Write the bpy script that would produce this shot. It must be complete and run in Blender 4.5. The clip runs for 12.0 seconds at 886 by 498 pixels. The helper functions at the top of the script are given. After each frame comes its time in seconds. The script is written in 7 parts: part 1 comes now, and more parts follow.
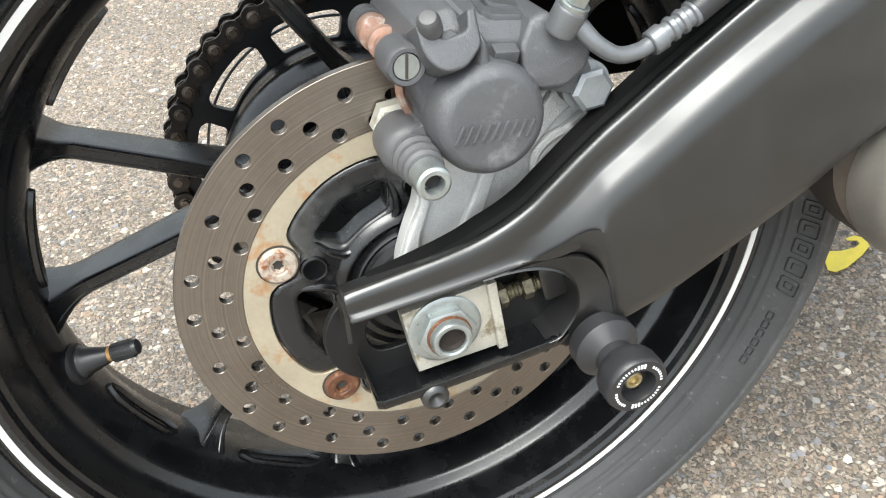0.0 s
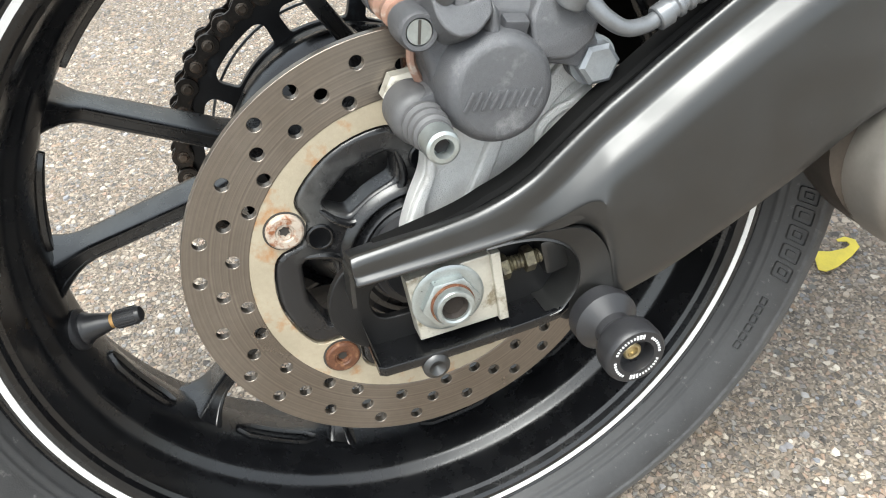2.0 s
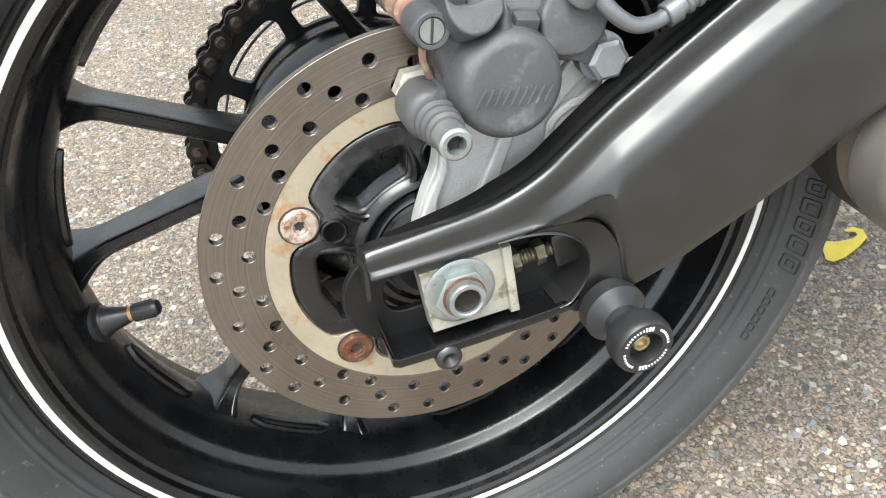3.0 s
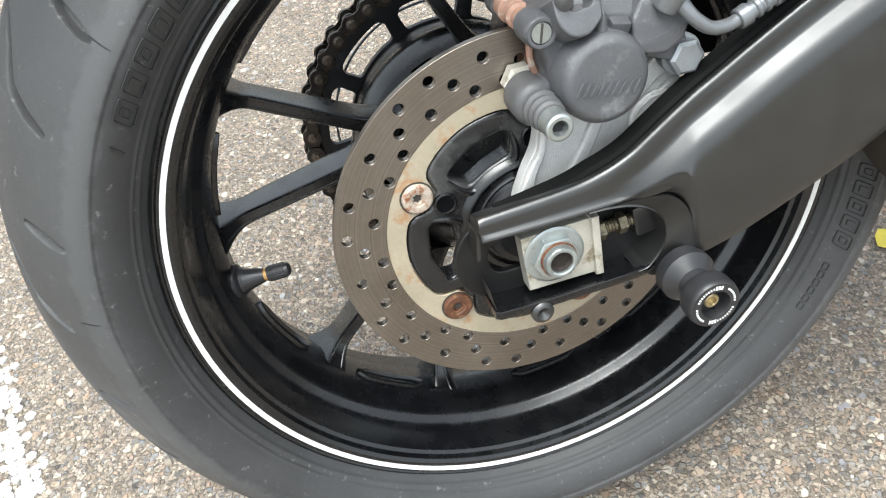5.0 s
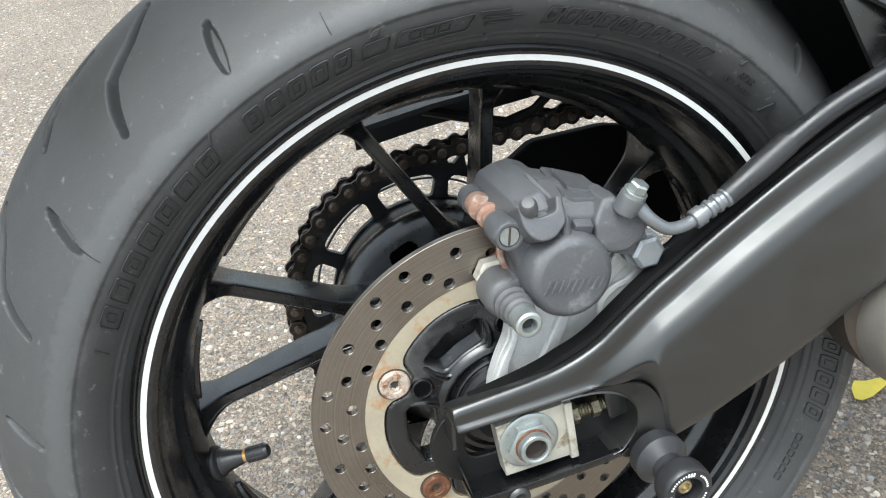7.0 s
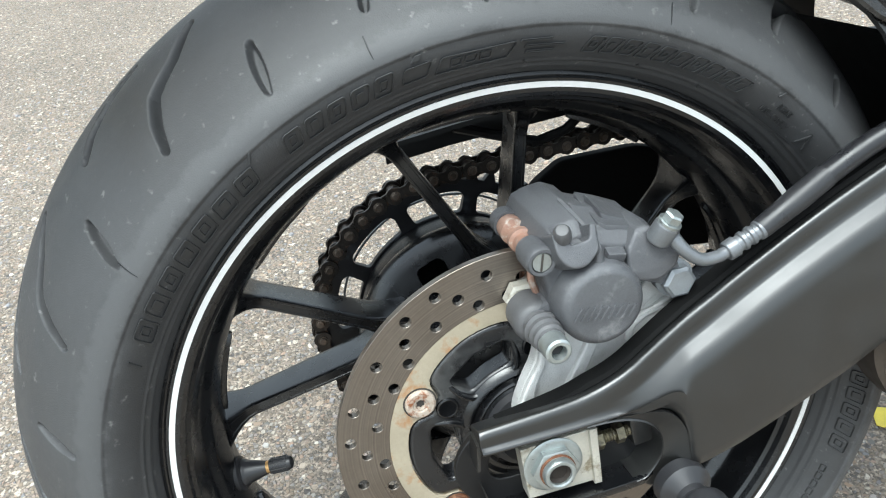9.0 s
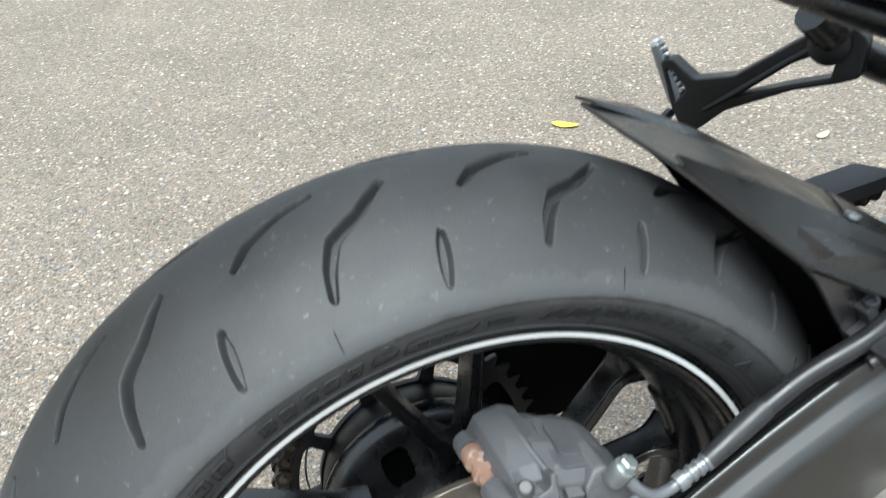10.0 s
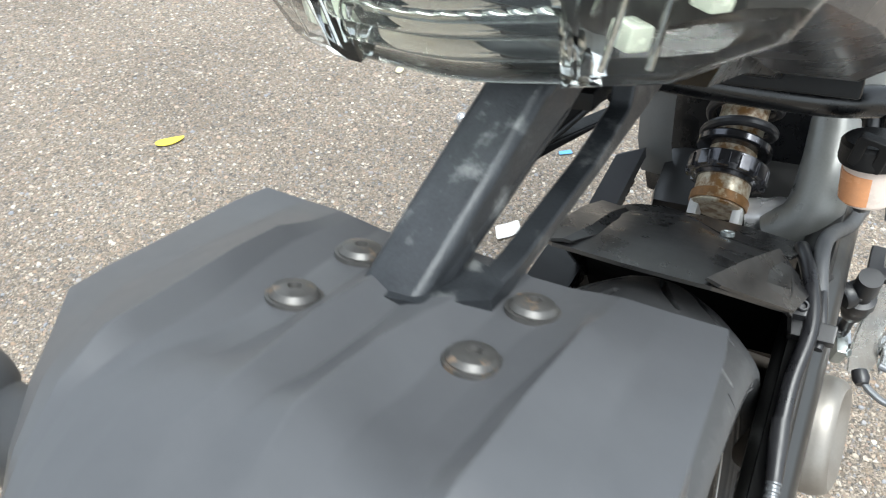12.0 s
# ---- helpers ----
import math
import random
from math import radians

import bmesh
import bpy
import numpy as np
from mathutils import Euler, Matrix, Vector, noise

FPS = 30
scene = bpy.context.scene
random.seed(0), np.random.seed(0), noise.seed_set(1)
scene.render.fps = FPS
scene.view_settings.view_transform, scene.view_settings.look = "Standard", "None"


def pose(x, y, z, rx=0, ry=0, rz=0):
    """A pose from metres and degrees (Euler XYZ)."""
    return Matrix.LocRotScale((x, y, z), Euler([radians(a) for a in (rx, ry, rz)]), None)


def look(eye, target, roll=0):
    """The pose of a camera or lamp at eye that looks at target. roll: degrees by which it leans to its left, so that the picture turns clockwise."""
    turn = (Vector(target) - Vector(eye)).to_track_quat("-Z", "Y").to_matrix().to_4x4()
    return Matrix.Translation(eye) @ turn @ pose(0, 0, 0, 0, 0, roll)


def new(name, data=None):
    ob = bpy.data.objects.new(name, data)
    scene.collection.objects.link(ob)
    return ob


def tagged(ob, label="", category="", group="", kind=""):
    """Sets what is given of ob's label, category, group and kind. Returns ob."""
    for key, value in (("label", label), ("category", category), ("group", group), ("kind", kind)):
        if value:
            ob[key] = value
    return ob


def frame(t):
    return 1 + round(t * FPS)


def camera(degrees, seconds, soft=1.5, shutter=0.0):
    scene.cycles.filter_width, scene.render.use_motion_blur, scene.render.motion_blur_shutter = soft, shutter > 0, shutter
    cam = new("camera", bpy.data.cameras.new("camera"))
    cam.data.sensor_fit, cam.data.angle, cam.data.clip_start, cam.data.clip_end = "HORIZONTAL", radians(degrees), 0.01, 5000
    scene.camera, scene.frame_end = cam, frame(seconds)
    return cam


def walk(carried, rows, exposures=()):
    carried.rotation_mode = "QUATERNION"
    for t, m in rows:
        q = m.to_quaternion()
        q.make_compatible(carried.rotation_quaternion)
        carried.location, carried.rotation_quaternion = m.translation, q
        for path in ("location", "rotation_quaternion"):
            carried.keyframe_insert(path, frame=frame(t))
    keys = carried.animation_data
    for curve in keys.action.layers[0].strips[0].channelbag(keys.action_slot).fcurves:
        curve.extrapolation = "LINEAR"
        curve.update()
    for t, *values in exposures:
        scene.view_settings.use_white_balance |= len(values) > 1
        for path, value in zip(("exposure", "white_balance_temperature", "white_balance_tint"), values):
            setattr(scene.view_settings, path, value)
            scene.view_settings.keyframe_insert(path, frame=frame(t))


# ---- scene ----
cam = camera(57.53, 12.0, 1.1, 0.2)
# The motorcycle leans on its side stand: its own frame has the rear axle at the origin, x ahead, y to its left.
BIKE = pose(0, 0, 0.3123, -9.5, 0, 0)
ROWS = [
    (0.0, -0.0661, -0.4116, 0.2514, 55.77, 7.96, -18.96),
    (0.5, -0.0671, -0.4178, 0.2412, 56.06, 7.94, -19.01),
    (1.0, -0.0755, -0.4197, 0.2302, 56.15, 7.48, -18.89),
    (1.5, -0.0839, -0.4231, 0.2359, 56.4, 6.82, -18.8),
    (2.0, -0.08, -0.4241, 0.2397, 56.47, 6.43, -18.87),
    (2.5, -0.0793, -0.4239, 0.2397, 56.29, 6.55, -18.9),
    (3.0, -0.0833, -0.4278, 0.2458, 55.75, 6.87, -18.58),
    (3.5, -0.0918, -0.4401, 0.2574, 55.12, 7.18, -17.88),
    (3.7, -0.1018, -0.4491, 0.2638, 54.92, 7.32, -17.47),
    (5.3, -0.1325, -0.4883, 0.2841, 56.72, 8.16, -15.45),
    (5.5, -0.1296, -0.4906, 0.2916, 57.57, 8.27, -15.35),
    (6.0, -0.1268, -0.4945, 0.3027, 59.75, 8.34, -15.6),
    (6.5, -0.1132, -0.4865, 0.3156, 62.53, 8.2, -16.41),
    (6.7, -0.116, -0.4821, 0.317, 63.51, 8.09, -16.68),
    (8.5, -0.1211, -0.4966, 0.3232, 65.91, 7.16, -15.43),
    (9.0, -0.1243, -0.4772, 0.33, 64.72, 6.83, -14.85),
    (9.5, -0.1173, -0.4412, 0.3382, 63.43, 6.37, -15.47),
    (10.0, -0.1085, -0.4279, 0.4761, 62.89, 5.95, -19.39),
    (10.2, -0.1227, -0.43, 0.5453, 61.52, 5.06, -21.88),
    (10.5, -0.169, -0.411, 0.6127, 59.08, 5.25, -28.18),
    (10.7, -0.2268, -0.3807, 0.6275, 57.93, 5.82, -33.94),
    (10.9, -0.2798, -0.3599, 0.6522, 56.82, 6.08, -38.84),
    (11.0, -0.2977, -0.3506, 0.665, 56.3, 6.3, -41.4),
    (11.2, -0.3216, -0.3334, 0.6817, 55.31, 6.69, -46.18),
    (11.4, -0.3191, -0.305, 0.6941, 54.13, 7.11, -50.49),
    (11.5, -0.3147, -0.2817, 0.6949, 53.53, 7.37, -52.63),
    (11.6, -0.31, -0.2545, 0.6967, 52.95, 7.62, -54.59),
    (11.8, -0.289, -0.183, 0.68, 51.69, 7.48, -58.42),
    (12.0, -0.264, -0.129, 0.675, 50.50, 7.75, -61.78),
]
EXPOSURES = [(0.0, 1.66, 6550, 4), (3.5, 1.66, 6500, 4), (6.5, 1.56, 6300, 3), (9.5, 1.51, 6100, 0), (10.5, 1.39, 6150, 0), (11.2, 1.37, 6300, 2), (12.0, 1.44, 6250, 3)]
walk(cam, [(t, BIKE @ pose(x, y, z, rx, ry, rz)) for t, x, y, z, rx, ry, rz in ROWS], EXPOSURES)

# ---- light ----
world = bpy.data.worlds.new("world")
scene.world = world
world.use_nodes = True
wn = world.node_tree
sky = wn.nodes.new("ShaderNodeTexSky")
sky.sky_type, sky.sun_disc, sky.sun_elevation, sky.sun_rotation = "NISHITA", False, radians(72), radians(222)
sky.air_density, sky.dust_density = 1.0, 4.0
wn.nodes["Background"].inputs[1].default_value = 0.14
grey = wn.nodes.new("ShaderNodeHueSaturation")
grey.inputs["Saturation"].default_value = 0.35
wn.links.new(sky.outputs[0], grey.inputs["Color"])
wn.links.new(grey.outputs[0], wn.nodes["Background"].inputs[0])
sun = new("sun", bpy.data.lights.new("sun", "SUN"))
sun.data.energy, sun.data.angle, sun.data.color = 1.3, radians(45), (0.97, 0.98, 1.0)
sun.matrix_world = look((-0.42, -0.46, 2.0), (0, 0, 0))

# ---- materials ----
def material(name, color, rough=0.5, metal=0.0, var=0.25, scale=60.0, bump=0.0, bump_scale=400.0, stain=None, stain_scale=12.0, stain_amount=0.5, coat=0.0, spec=0.5, per_piece=0.0):
    """A surface with grain at two scales, optional stains of another colour and fine relief, in metres of the thing itself."""
    m = bpy.data.materials.new(name)
    m.use_nodes = True
    nt, b = m.node_tree, m.node_tree.nodes["Principled BSDF"]
    co = nt.nodes.new("ShaderNodeTexCoord")

    def tex(s, detail=6.0):
        n = nt.nodes.new("ShaderNodeTexNoise")
        n.inputs["Scale"].default_value, n.inputs["Detail"].default_value, n.inputs["Roughness"].default_value = s, detail, 0.62
        nt.links.new(co.outputs["Object"], n.inputs["Vector"])
        return n

    big, fine = tex(scale), tex(scale * 11)
    add = nt.nodes.new("ShaderNodeMath")
    add.operation = "MULTIPLY_ADD"
    nt.links.new(fine.outputs[0], add.inputs[0])
    add.inputs[1].default_value = 0.6
    nt.links.new(big.outputs[0], add.inputs[2])
    ramp = nt.nodes.new("ShaderNodeMapRange")
    ramp.inputs[1].default_value, ramp.inputs[2].default_value = 0.5, 1.1
    ramp.inputs[3].default_value, ramp.inputs[4].default_value = 1 - var, 1 + var
    nt.links.new(add.outputs[0], ramp.inputs[0])
    mul = nt.nodes.new("ShaderNodeMix")
    mul.data_type, mul.blend_type = "RGBA", "MULTIPLY"
    mul.inputs[0].default_value = 1.0
    mul.inputs[6].default_value = (*color, 1)
    nt.links.new(ramp.outputs[0], mul.inputs[7])
    out = mul.outputs[2]
    rough_out = None
    if per_piece:
        info = nt.nodes.new("ShaderNodeObjectInfo")
        pm = nt.nodes.new("ShaderNodeMapRange")
        pm.inputs[3].default_value, pm.inputs[4].default_value = 1 - per_piece, 1 + per_piece
        nt.links.new(info.outputs["Random"], pm.inputs[0])
        mp = nt.nodes.new("ShaderNodeMix")
        mp.data_type, mp.blend_type = "RGBA", "MULTIPLY"
        mp.inputs[0].default_value = 1.0
        nt.links.new(out, mp.inputs[6])
        nt.links.new(pm.outputs[0], mp.inputs[7])
        out = mp.outputs[2]
    if stain:
        st = tex(stain_scale, 9.0)
        sr = nt.nodes.new("ShaderNodeMapRange")
        sr.inputs[1].default_value, sr.inputs[2].default_value = 0.62 - 0.22 * stain_amount, 0.72 - 0.12 * stain_amount
        nt.links.new(st.outputs[0], sr.inputs[0])
        mx = nt.nodes.new("ShaderNodeMix")
        mx.data_type = "RGBA"
        nt.links.new(sr.outputs[0], mx.inputs[0])
        nt.links.new(out, mx.inputs[6])
        mx.inputs[7].default_value = (*stain, 1)
        out = mx.outputs[2]
        if metal:
            mm = nt.nodes.new("ShaderNodeMapRange")
            mm.inputs[3].default_value, mm.inputs[4].default_value = metal, 0.0
            nt.links.new(sr.outputs[0], mm.inputs[0])
            nt.links.new(mm.outputs[0], b.inputs["Metallic"])
    nt.links.new(out, b.inputs["Base Color"])
    rr = nt.nodes.new("ShaderNodeMapRange")
    rr.inputs[1].default_value, rr.inputs[2].default_value = 0.3, 0.7
    rr.inputs[3].default_value, rr.inputs[4].default_value = max(rough - 0.1, 0.03), min(rough + 0.1, 1)
    nt.links.new(big.outputs[0], rr.inputs[0])
    nt.links.new(rr.outputs[0], b.inputs["Roughness"])
    if not (stain and metal):
        b.inputs["Metallic"].default_value = metal
    b.inputs["Specular IOR Level"].default_value = spec
    b.inputs["Coat Weight"].default_value = coat
    if bump:
        bt = tex(bump_scale, 3.0)
        bn = nt.nodes.new("ShaderNodeBump")
        bn.inputs["Strength"].default_value, bn.inputs["Distance"].default_value = bump, 0.001
        nt.links.new(bt.outputs[0], bn.inputs["Height"])
        nt.links.new(bn.outputs[0], b.inputs["Normal"])
    return m


RUBBER = material("tyre rubber", (0.036, 0.0365, 0.038), 0.56, var=0.22, scale=25, bump=0.22, bump_scale=1100, stain=(0.13, 0.13, 0.125), stain_scale=170, stain_amount=-0.02)


def dusty_rubber(m):
    """Dust that clings to the smooth shoulder between the worn tread and the side wall, with a ragged edge."""
    nt, b = m.node_tree, m.node_tree.nodes["Principled BSDF"]
    co = nt.nodes.new("ShaderNodeTexCoord")
    flat = nt.nodes.new("ShaderNodeVectorMath")
    flat.operation = "MULTIPLY"
    flat.inputs[1].default_value = (1, 0, 1)
    nt.links.new(co.outputs["Object"], flat.inputs[0])
    ln = nt.nodes.new("ShaderNodeVectorMath")
    ln.operation = "LENGTH"
    nt.links.new(flat.outputs[0], ln.inputs[0])
    wob = nt.nodes.new("ShaderNodeTexNoise")
    wob.inputs["Scale"].default_value, wob.inputs["Detail"].default_value, wob.inputs["Roughness"].default_value = 38.0, 10.0, 0.78
    nt.links.new(co.outputs["Object"], wob.inputs["Vector"])
    add = nt.nodes.new("ShaderNodeMath")
    add.operation = "MULTIPLY_ADD"
    nt.links.new(wob.outputs[0], add.inputs[0])
    add.inputs[1].default_value = 0.026
    nt.links.new(ln.outputs["Value"], add.inputs[2])
    ramp = nt.nodes.new("ShaderNodeValToRGB")
    stops = [(0.0, 0.0), (0.16, 0.0), (0.24, 0.62), (0.44, 0.55), (0.50, 0.22), (1.0, 0.08)]
    while len(ramp.color_ramp.elements) < len(stops):
        ramp.color_ramp.elements.new(0.5)
    for e, (p, c) in zip(ramp.color_ramp.elements, stops):
        e.position, e.color = p, (c, c, c, 1)
    mr = nt.nodes.new("ShaderNodeMapRange")
    mr.inputs[1].default_value, mr.inputs[2].default_value = 0.2575, 0.3075
    nt.links.new(add.outputs[0], mr.inputs[0])
    nt.links.new(mr.outputs[0], ramp.inputs[0])
    old = b.inputs["Base Color"].links[0].from_socket
    mx = nt.nodes.new("ShaderNodeMix")
    mx.data_type = "RGBA"
    nt.links.new(ramp.outputs[0], mx.inputs[0])
    nt.links.new(old, mx.inputs[6])
    mx.inputs[7].default_value = (0.082, 0.083, 0.085, 1)
    nt.links.new(mx.outputs[2], b.inputs["Base Color"])
    return m


SIDEWALL = material("moulded side wall rubber", (0.026, 0.0265, 0.0275), 0.5, var=0.2, scale=25, bump=0.1, bump_scale=1200)
dusty_rubber(RUBBER)
RIMBLACK = material("satin black paint", (0.0036, 0.0038, 0.0046), 0.27, var=0.3, scale=40, bump=0.015, bump_scale=900, spec=0.68, stain=(0.10, 0.10, 0.10), stain_scale=380, stain_amount=-0.42)
DUSTYBLACK = material("dusty black paint", (0.010, 0.010, 0.011), 0.3, var=0.3, scale=40, bump=0.08, bump_scale=700, spec=0.6, stain=(0.055, 0.055, 0.054), stain_scale=26, stain_amount=0.42)
ARMBLACK = material("grey black satin paint", (0.0085, 0.0085, 0.0083), 0.37, var=0.10, scale=30, bump=0.03, bump_scale=1800, spec=1.0, stain=(0.10, 0.10, 0.10), stain_scale=420, stain_amount=-0.35)
PLASTIC = material("textured black plastic", (0.0065, 0.0065, 0.007), 0.38, var=0.2, scale=40, bump=0.25, bump_scale=1800, spec=0.4)
HUGGER = material("satin black moulded plastic", (0.010, 0.0095, 0.0095), 0.30, var=0.2, scale=30, bump=0.03, bump_scale=1800, spec=0.9, stain=(0.20, 0.20, 0.19), stain_scale=300, stain_amount=-0.35)
GREYPLASTIC = material("matt grey plastic", (0.063, 0.065, 0.070), 0.39, var=0.10, scale=12, spec=0.65)
RINGSTEEL = material("bare disc ring", (0.385, 0.335, 0.25), 0.5, metal=0.25, var=0.14, scale=40, stain=(0.33, 0.16, 0.06), stain_scale=62, stain_amount=0.38, bump=0.1, bump_scale=900)
RUST = material("rusty steel", (0.105, 0.040, 0.018), 0.65, var=0.5, scale=150, bump=0.4, stain=(0.24, 0.12, 0.06), stain_scale=190, stain_amount=0.3)
RUSTWHITE = material("flaking rusty bolt", (0.40, 0.34, 0.28), 0.65, metal=0.05, var=0.2, scale=150, stain=(0.20, 0.07, 0.025), stain_scale=260, stain_amount=0.62, bump=0.5)
CASTGREY = material("grey anodised casting", (0.100, 0.102, 0.109), 0.44, metal=0.25, var=0.18, scale=45, bump=0.45, bump_scale=1700, stain=(0.17, 0.17, 0.175), stain_scale=55, stain_amount=0.12)
ALU = material("sand-cast aluminium", (0.60, 0.60, 0.59), 0.46, metal=0.3, var=0.12, scale=40, bump=0.6, bump_scale=1200, stain=(0.46, 0.45, 0.43), stain_scale=60, stain_amount=0.14)
BLOCKALU = material("stained aluminium block", (0.52, 0.5, 0.44), 0.45, metal=0.5, var=0.14, scale=60, stain=(0.16, 0.13, 0.08), stain_scale=75, stain_amount=0.22)
ZINC = material("zinc-plated steel", (0.40, 0.43, 0.425), 0.36, metal=0.8, var=0.2, scale=120, bump=0.15, bump_scale=900)
COPPER = material("rusty brake pin", (0.37, 0.225, 0.17), 0.45, metal=0.5, var=0.3, scale=160, stain=(0.5, 0.44, 0.38), stain_scale=120, stain_amount=0.22)
# Rust brown taken down to near-black, to hold the shade inside the bore.
RUSTSHADE = material("dark rusty bore", (0.014, 0.009, 0.006), 0.8, var=0.5, scale=200, bump=0.4)
CHAINBROWN = material("greasy chain plate", (0.040, 0.034, 0.030), 0.34, metal=0.55, var=0.6, scale=260, stain=(0.11, 0.055, 0.028), stain_scale=150, stain_amount=0.22, bump=0.3, per_piece=0.45)
PINSTEEL = material("worn chain pin", (0.13, 0.105, 0.085), 0.35, metal=0.6, var=0.5, scale=300, stain=(0.13, 0.055, 0.025), stain_scale=180, stain_amount=0.4, per_piece=0.4)
# Near-black without sheen; on the left leg it stands in for shade.
MATTBLACK = material("grimy matt black", (0.005, 0.005, 0.005), 0.8, var=0.4, scale=60, spec=0.12)
SPROCKET = material("oily black sprocket", (0.014, 0.014, 0.016), 0.4, metal=0.2, var=0.5, scale=60, stain=(0.04, 0.045, 0.055), stain_scale=60, stain_amount=0.25)
WHITE = material("white tape", (0.75, 0.75, 0.74), 0.4, var=0.05, scale=60)
PRINT = material("white print", (0.7, 0.7, 0.7), 0.5, var=0.05, scale=60)
BRASS = material("brass coloured bolt", (0.46, 0.38, 0.22), 0.35, metal=0.8, var=0.2, scale=150)
COLLAR = material("orange brass collar", (0.55, 0.33, 0.13), 0.4, metal=0.6, var=0.2, scale=150)
GREASE = material("greasy adjuster steel", (0.16, 0.14, 0.09), 0.35, metal=0.7, var=0.5, scale=150, stain=(0.018, 0.012, 0.008), stain_scale=170, stain_amount=0.8)
NYLON = material("black nylon", (0.020, 0.020, 0.022), 0.36, var=0.2, scale=60, bump=0.1, bump_scale=1500)
SILVER = material("bright silver paint", (0.62, 0.62, 0.63), 0.3, metal=0.6, var=0.08, scale=50)
HOSEGREY = material("grey brake pipe", (0.17, 0.178, 0.188), 0.36, metal=0.5, var=0.15, scale=80)
YELLOW = material("yellow number plate", (0.47, 0.285, 0.004), 0.36, var=0.03, scale=12)
PLATEINK = material("black plate print", (0.02, 0.018, 0.014), 0.4, var=0.1, scale=40)
REDLENS = material("red reflector", (0.33, 0.008, 0.014), 0.12, var=0.1, scale=300)
EXHAUST = material("matt titanium exhaust", (0.27, 0.25, 0.225), 0.42, metal=0.6, var=0.1, scale=30, bump=0.1, bump_scale=1200)
BROWNPIPE = material("heat-browned pipe", (0.10, 0.078, 0.06), 0.5, metal=0.5, var=0.25, scale=40)
SHOCKGOLD = material("stained pale silver shock body", (0.55, 0.50, 0.39), 0.36, metal=0.4, var=0.2, scale=60, stain=(0.17, 0.085, 0.025), stain_scale=85, stain_amount=0.95, bump=0.1, bump_scale=600)
ORANGE = material("orange fluid", (0.70, 0.33, 0.16), 0.3, var=0.12, scale=40)
TANKWHITE = material("milky plastic reservoir", (0.66, 0.56, 0.50), 0.35, var=0.08, scale=40)
LEAF = material("yellow leaf", (0.62, 0.5, 0.06), 0.55, var=0.15, scale=60)
LEAFPALE = material("dry pale leaf", (0.5, 0.46, 0.3), 0.6, var=0.15, scale=60)
TWIG = material("dark dry dirt", (0.04, 0.035, 0.03), 0.8, var=0.3, scale=200)
BLUE = material("blue scrap", (0.12, 0.35, 0.7), 0.4, var=0.1, scale=80)


def brushed():
    """Disc steel with fine rings of wear round the axle."""
    m = material("brushed disc steel", (0.238, 0.208, 0.178), 0.36, metal=0.9, var=0.12, scale=20)
    nt, b = m.node_tree, m.node_tree.nodes["Principled BSDF"]
    co = nt.nodes.new("ShaderNodeTexCoord")
    flat = nt.nodes.new("ShaderNodeVectorMath")
    flat.operation = "MULTIPLY"
    flat.inputs[1].default_value = (1, 0, 1)
    nt.links.new(co.outputs["Object"], flat.inputs[0])
    ln = nt.nodes.new("ShaderNodeVectorMath")
    ln.operation = "LENGTH"
    nt.links.new(flat.outputs[0], ln.inputs[0])
    n = nt.nodes.new("ShaderNodeTexNoise")
    n.noise_dimensions = "1D"
    n.inputs["Scale"].default_value, n.inputs["Detail"].default_value = 900.0, 4.0
    nt.links.new(ln.outputs["Value"], n.inputs["W"])
    r = nt.nodes.new("ShaderNodeMapRange")
    r.inputs[1].default_value, r.inputs[2].default_value, r.inputs[3].default_value, r.inputs[4].default_value = 0.3, 0.7, 0.82, 1.12
    nt.links.new(n.outputs[0], r.inputs[0])
    old = b.inputs["Base Color"].links[0].from_socket
    mx = nt.nodes.new("ShaderNodeMix")
    mx.data_type, mx.blend_type = "RGBA", "MULTIPLY"
    mx.inputs[0].default_value = 1.0
    nt.links.new(old, mx.inputs[6])
    nt.links.new(r.outputs[0], mx.inputs[7])
    nt.links.new(mx.outputs[2], b.inputs["Base Color"])
    bn = nt.nodes.new("ShaderNodeBump")
    bn.inputs["Strength"].default_value, bn.inputs["Distance"].default_value = 0.25, 0.0004
    nt.links.new(n.outputs[0], bn.inputs["Height"])
    nt.links.new(bn.outputs[0], b.inputs["Normal"])
    return m


DISCSTEEL = brushed()


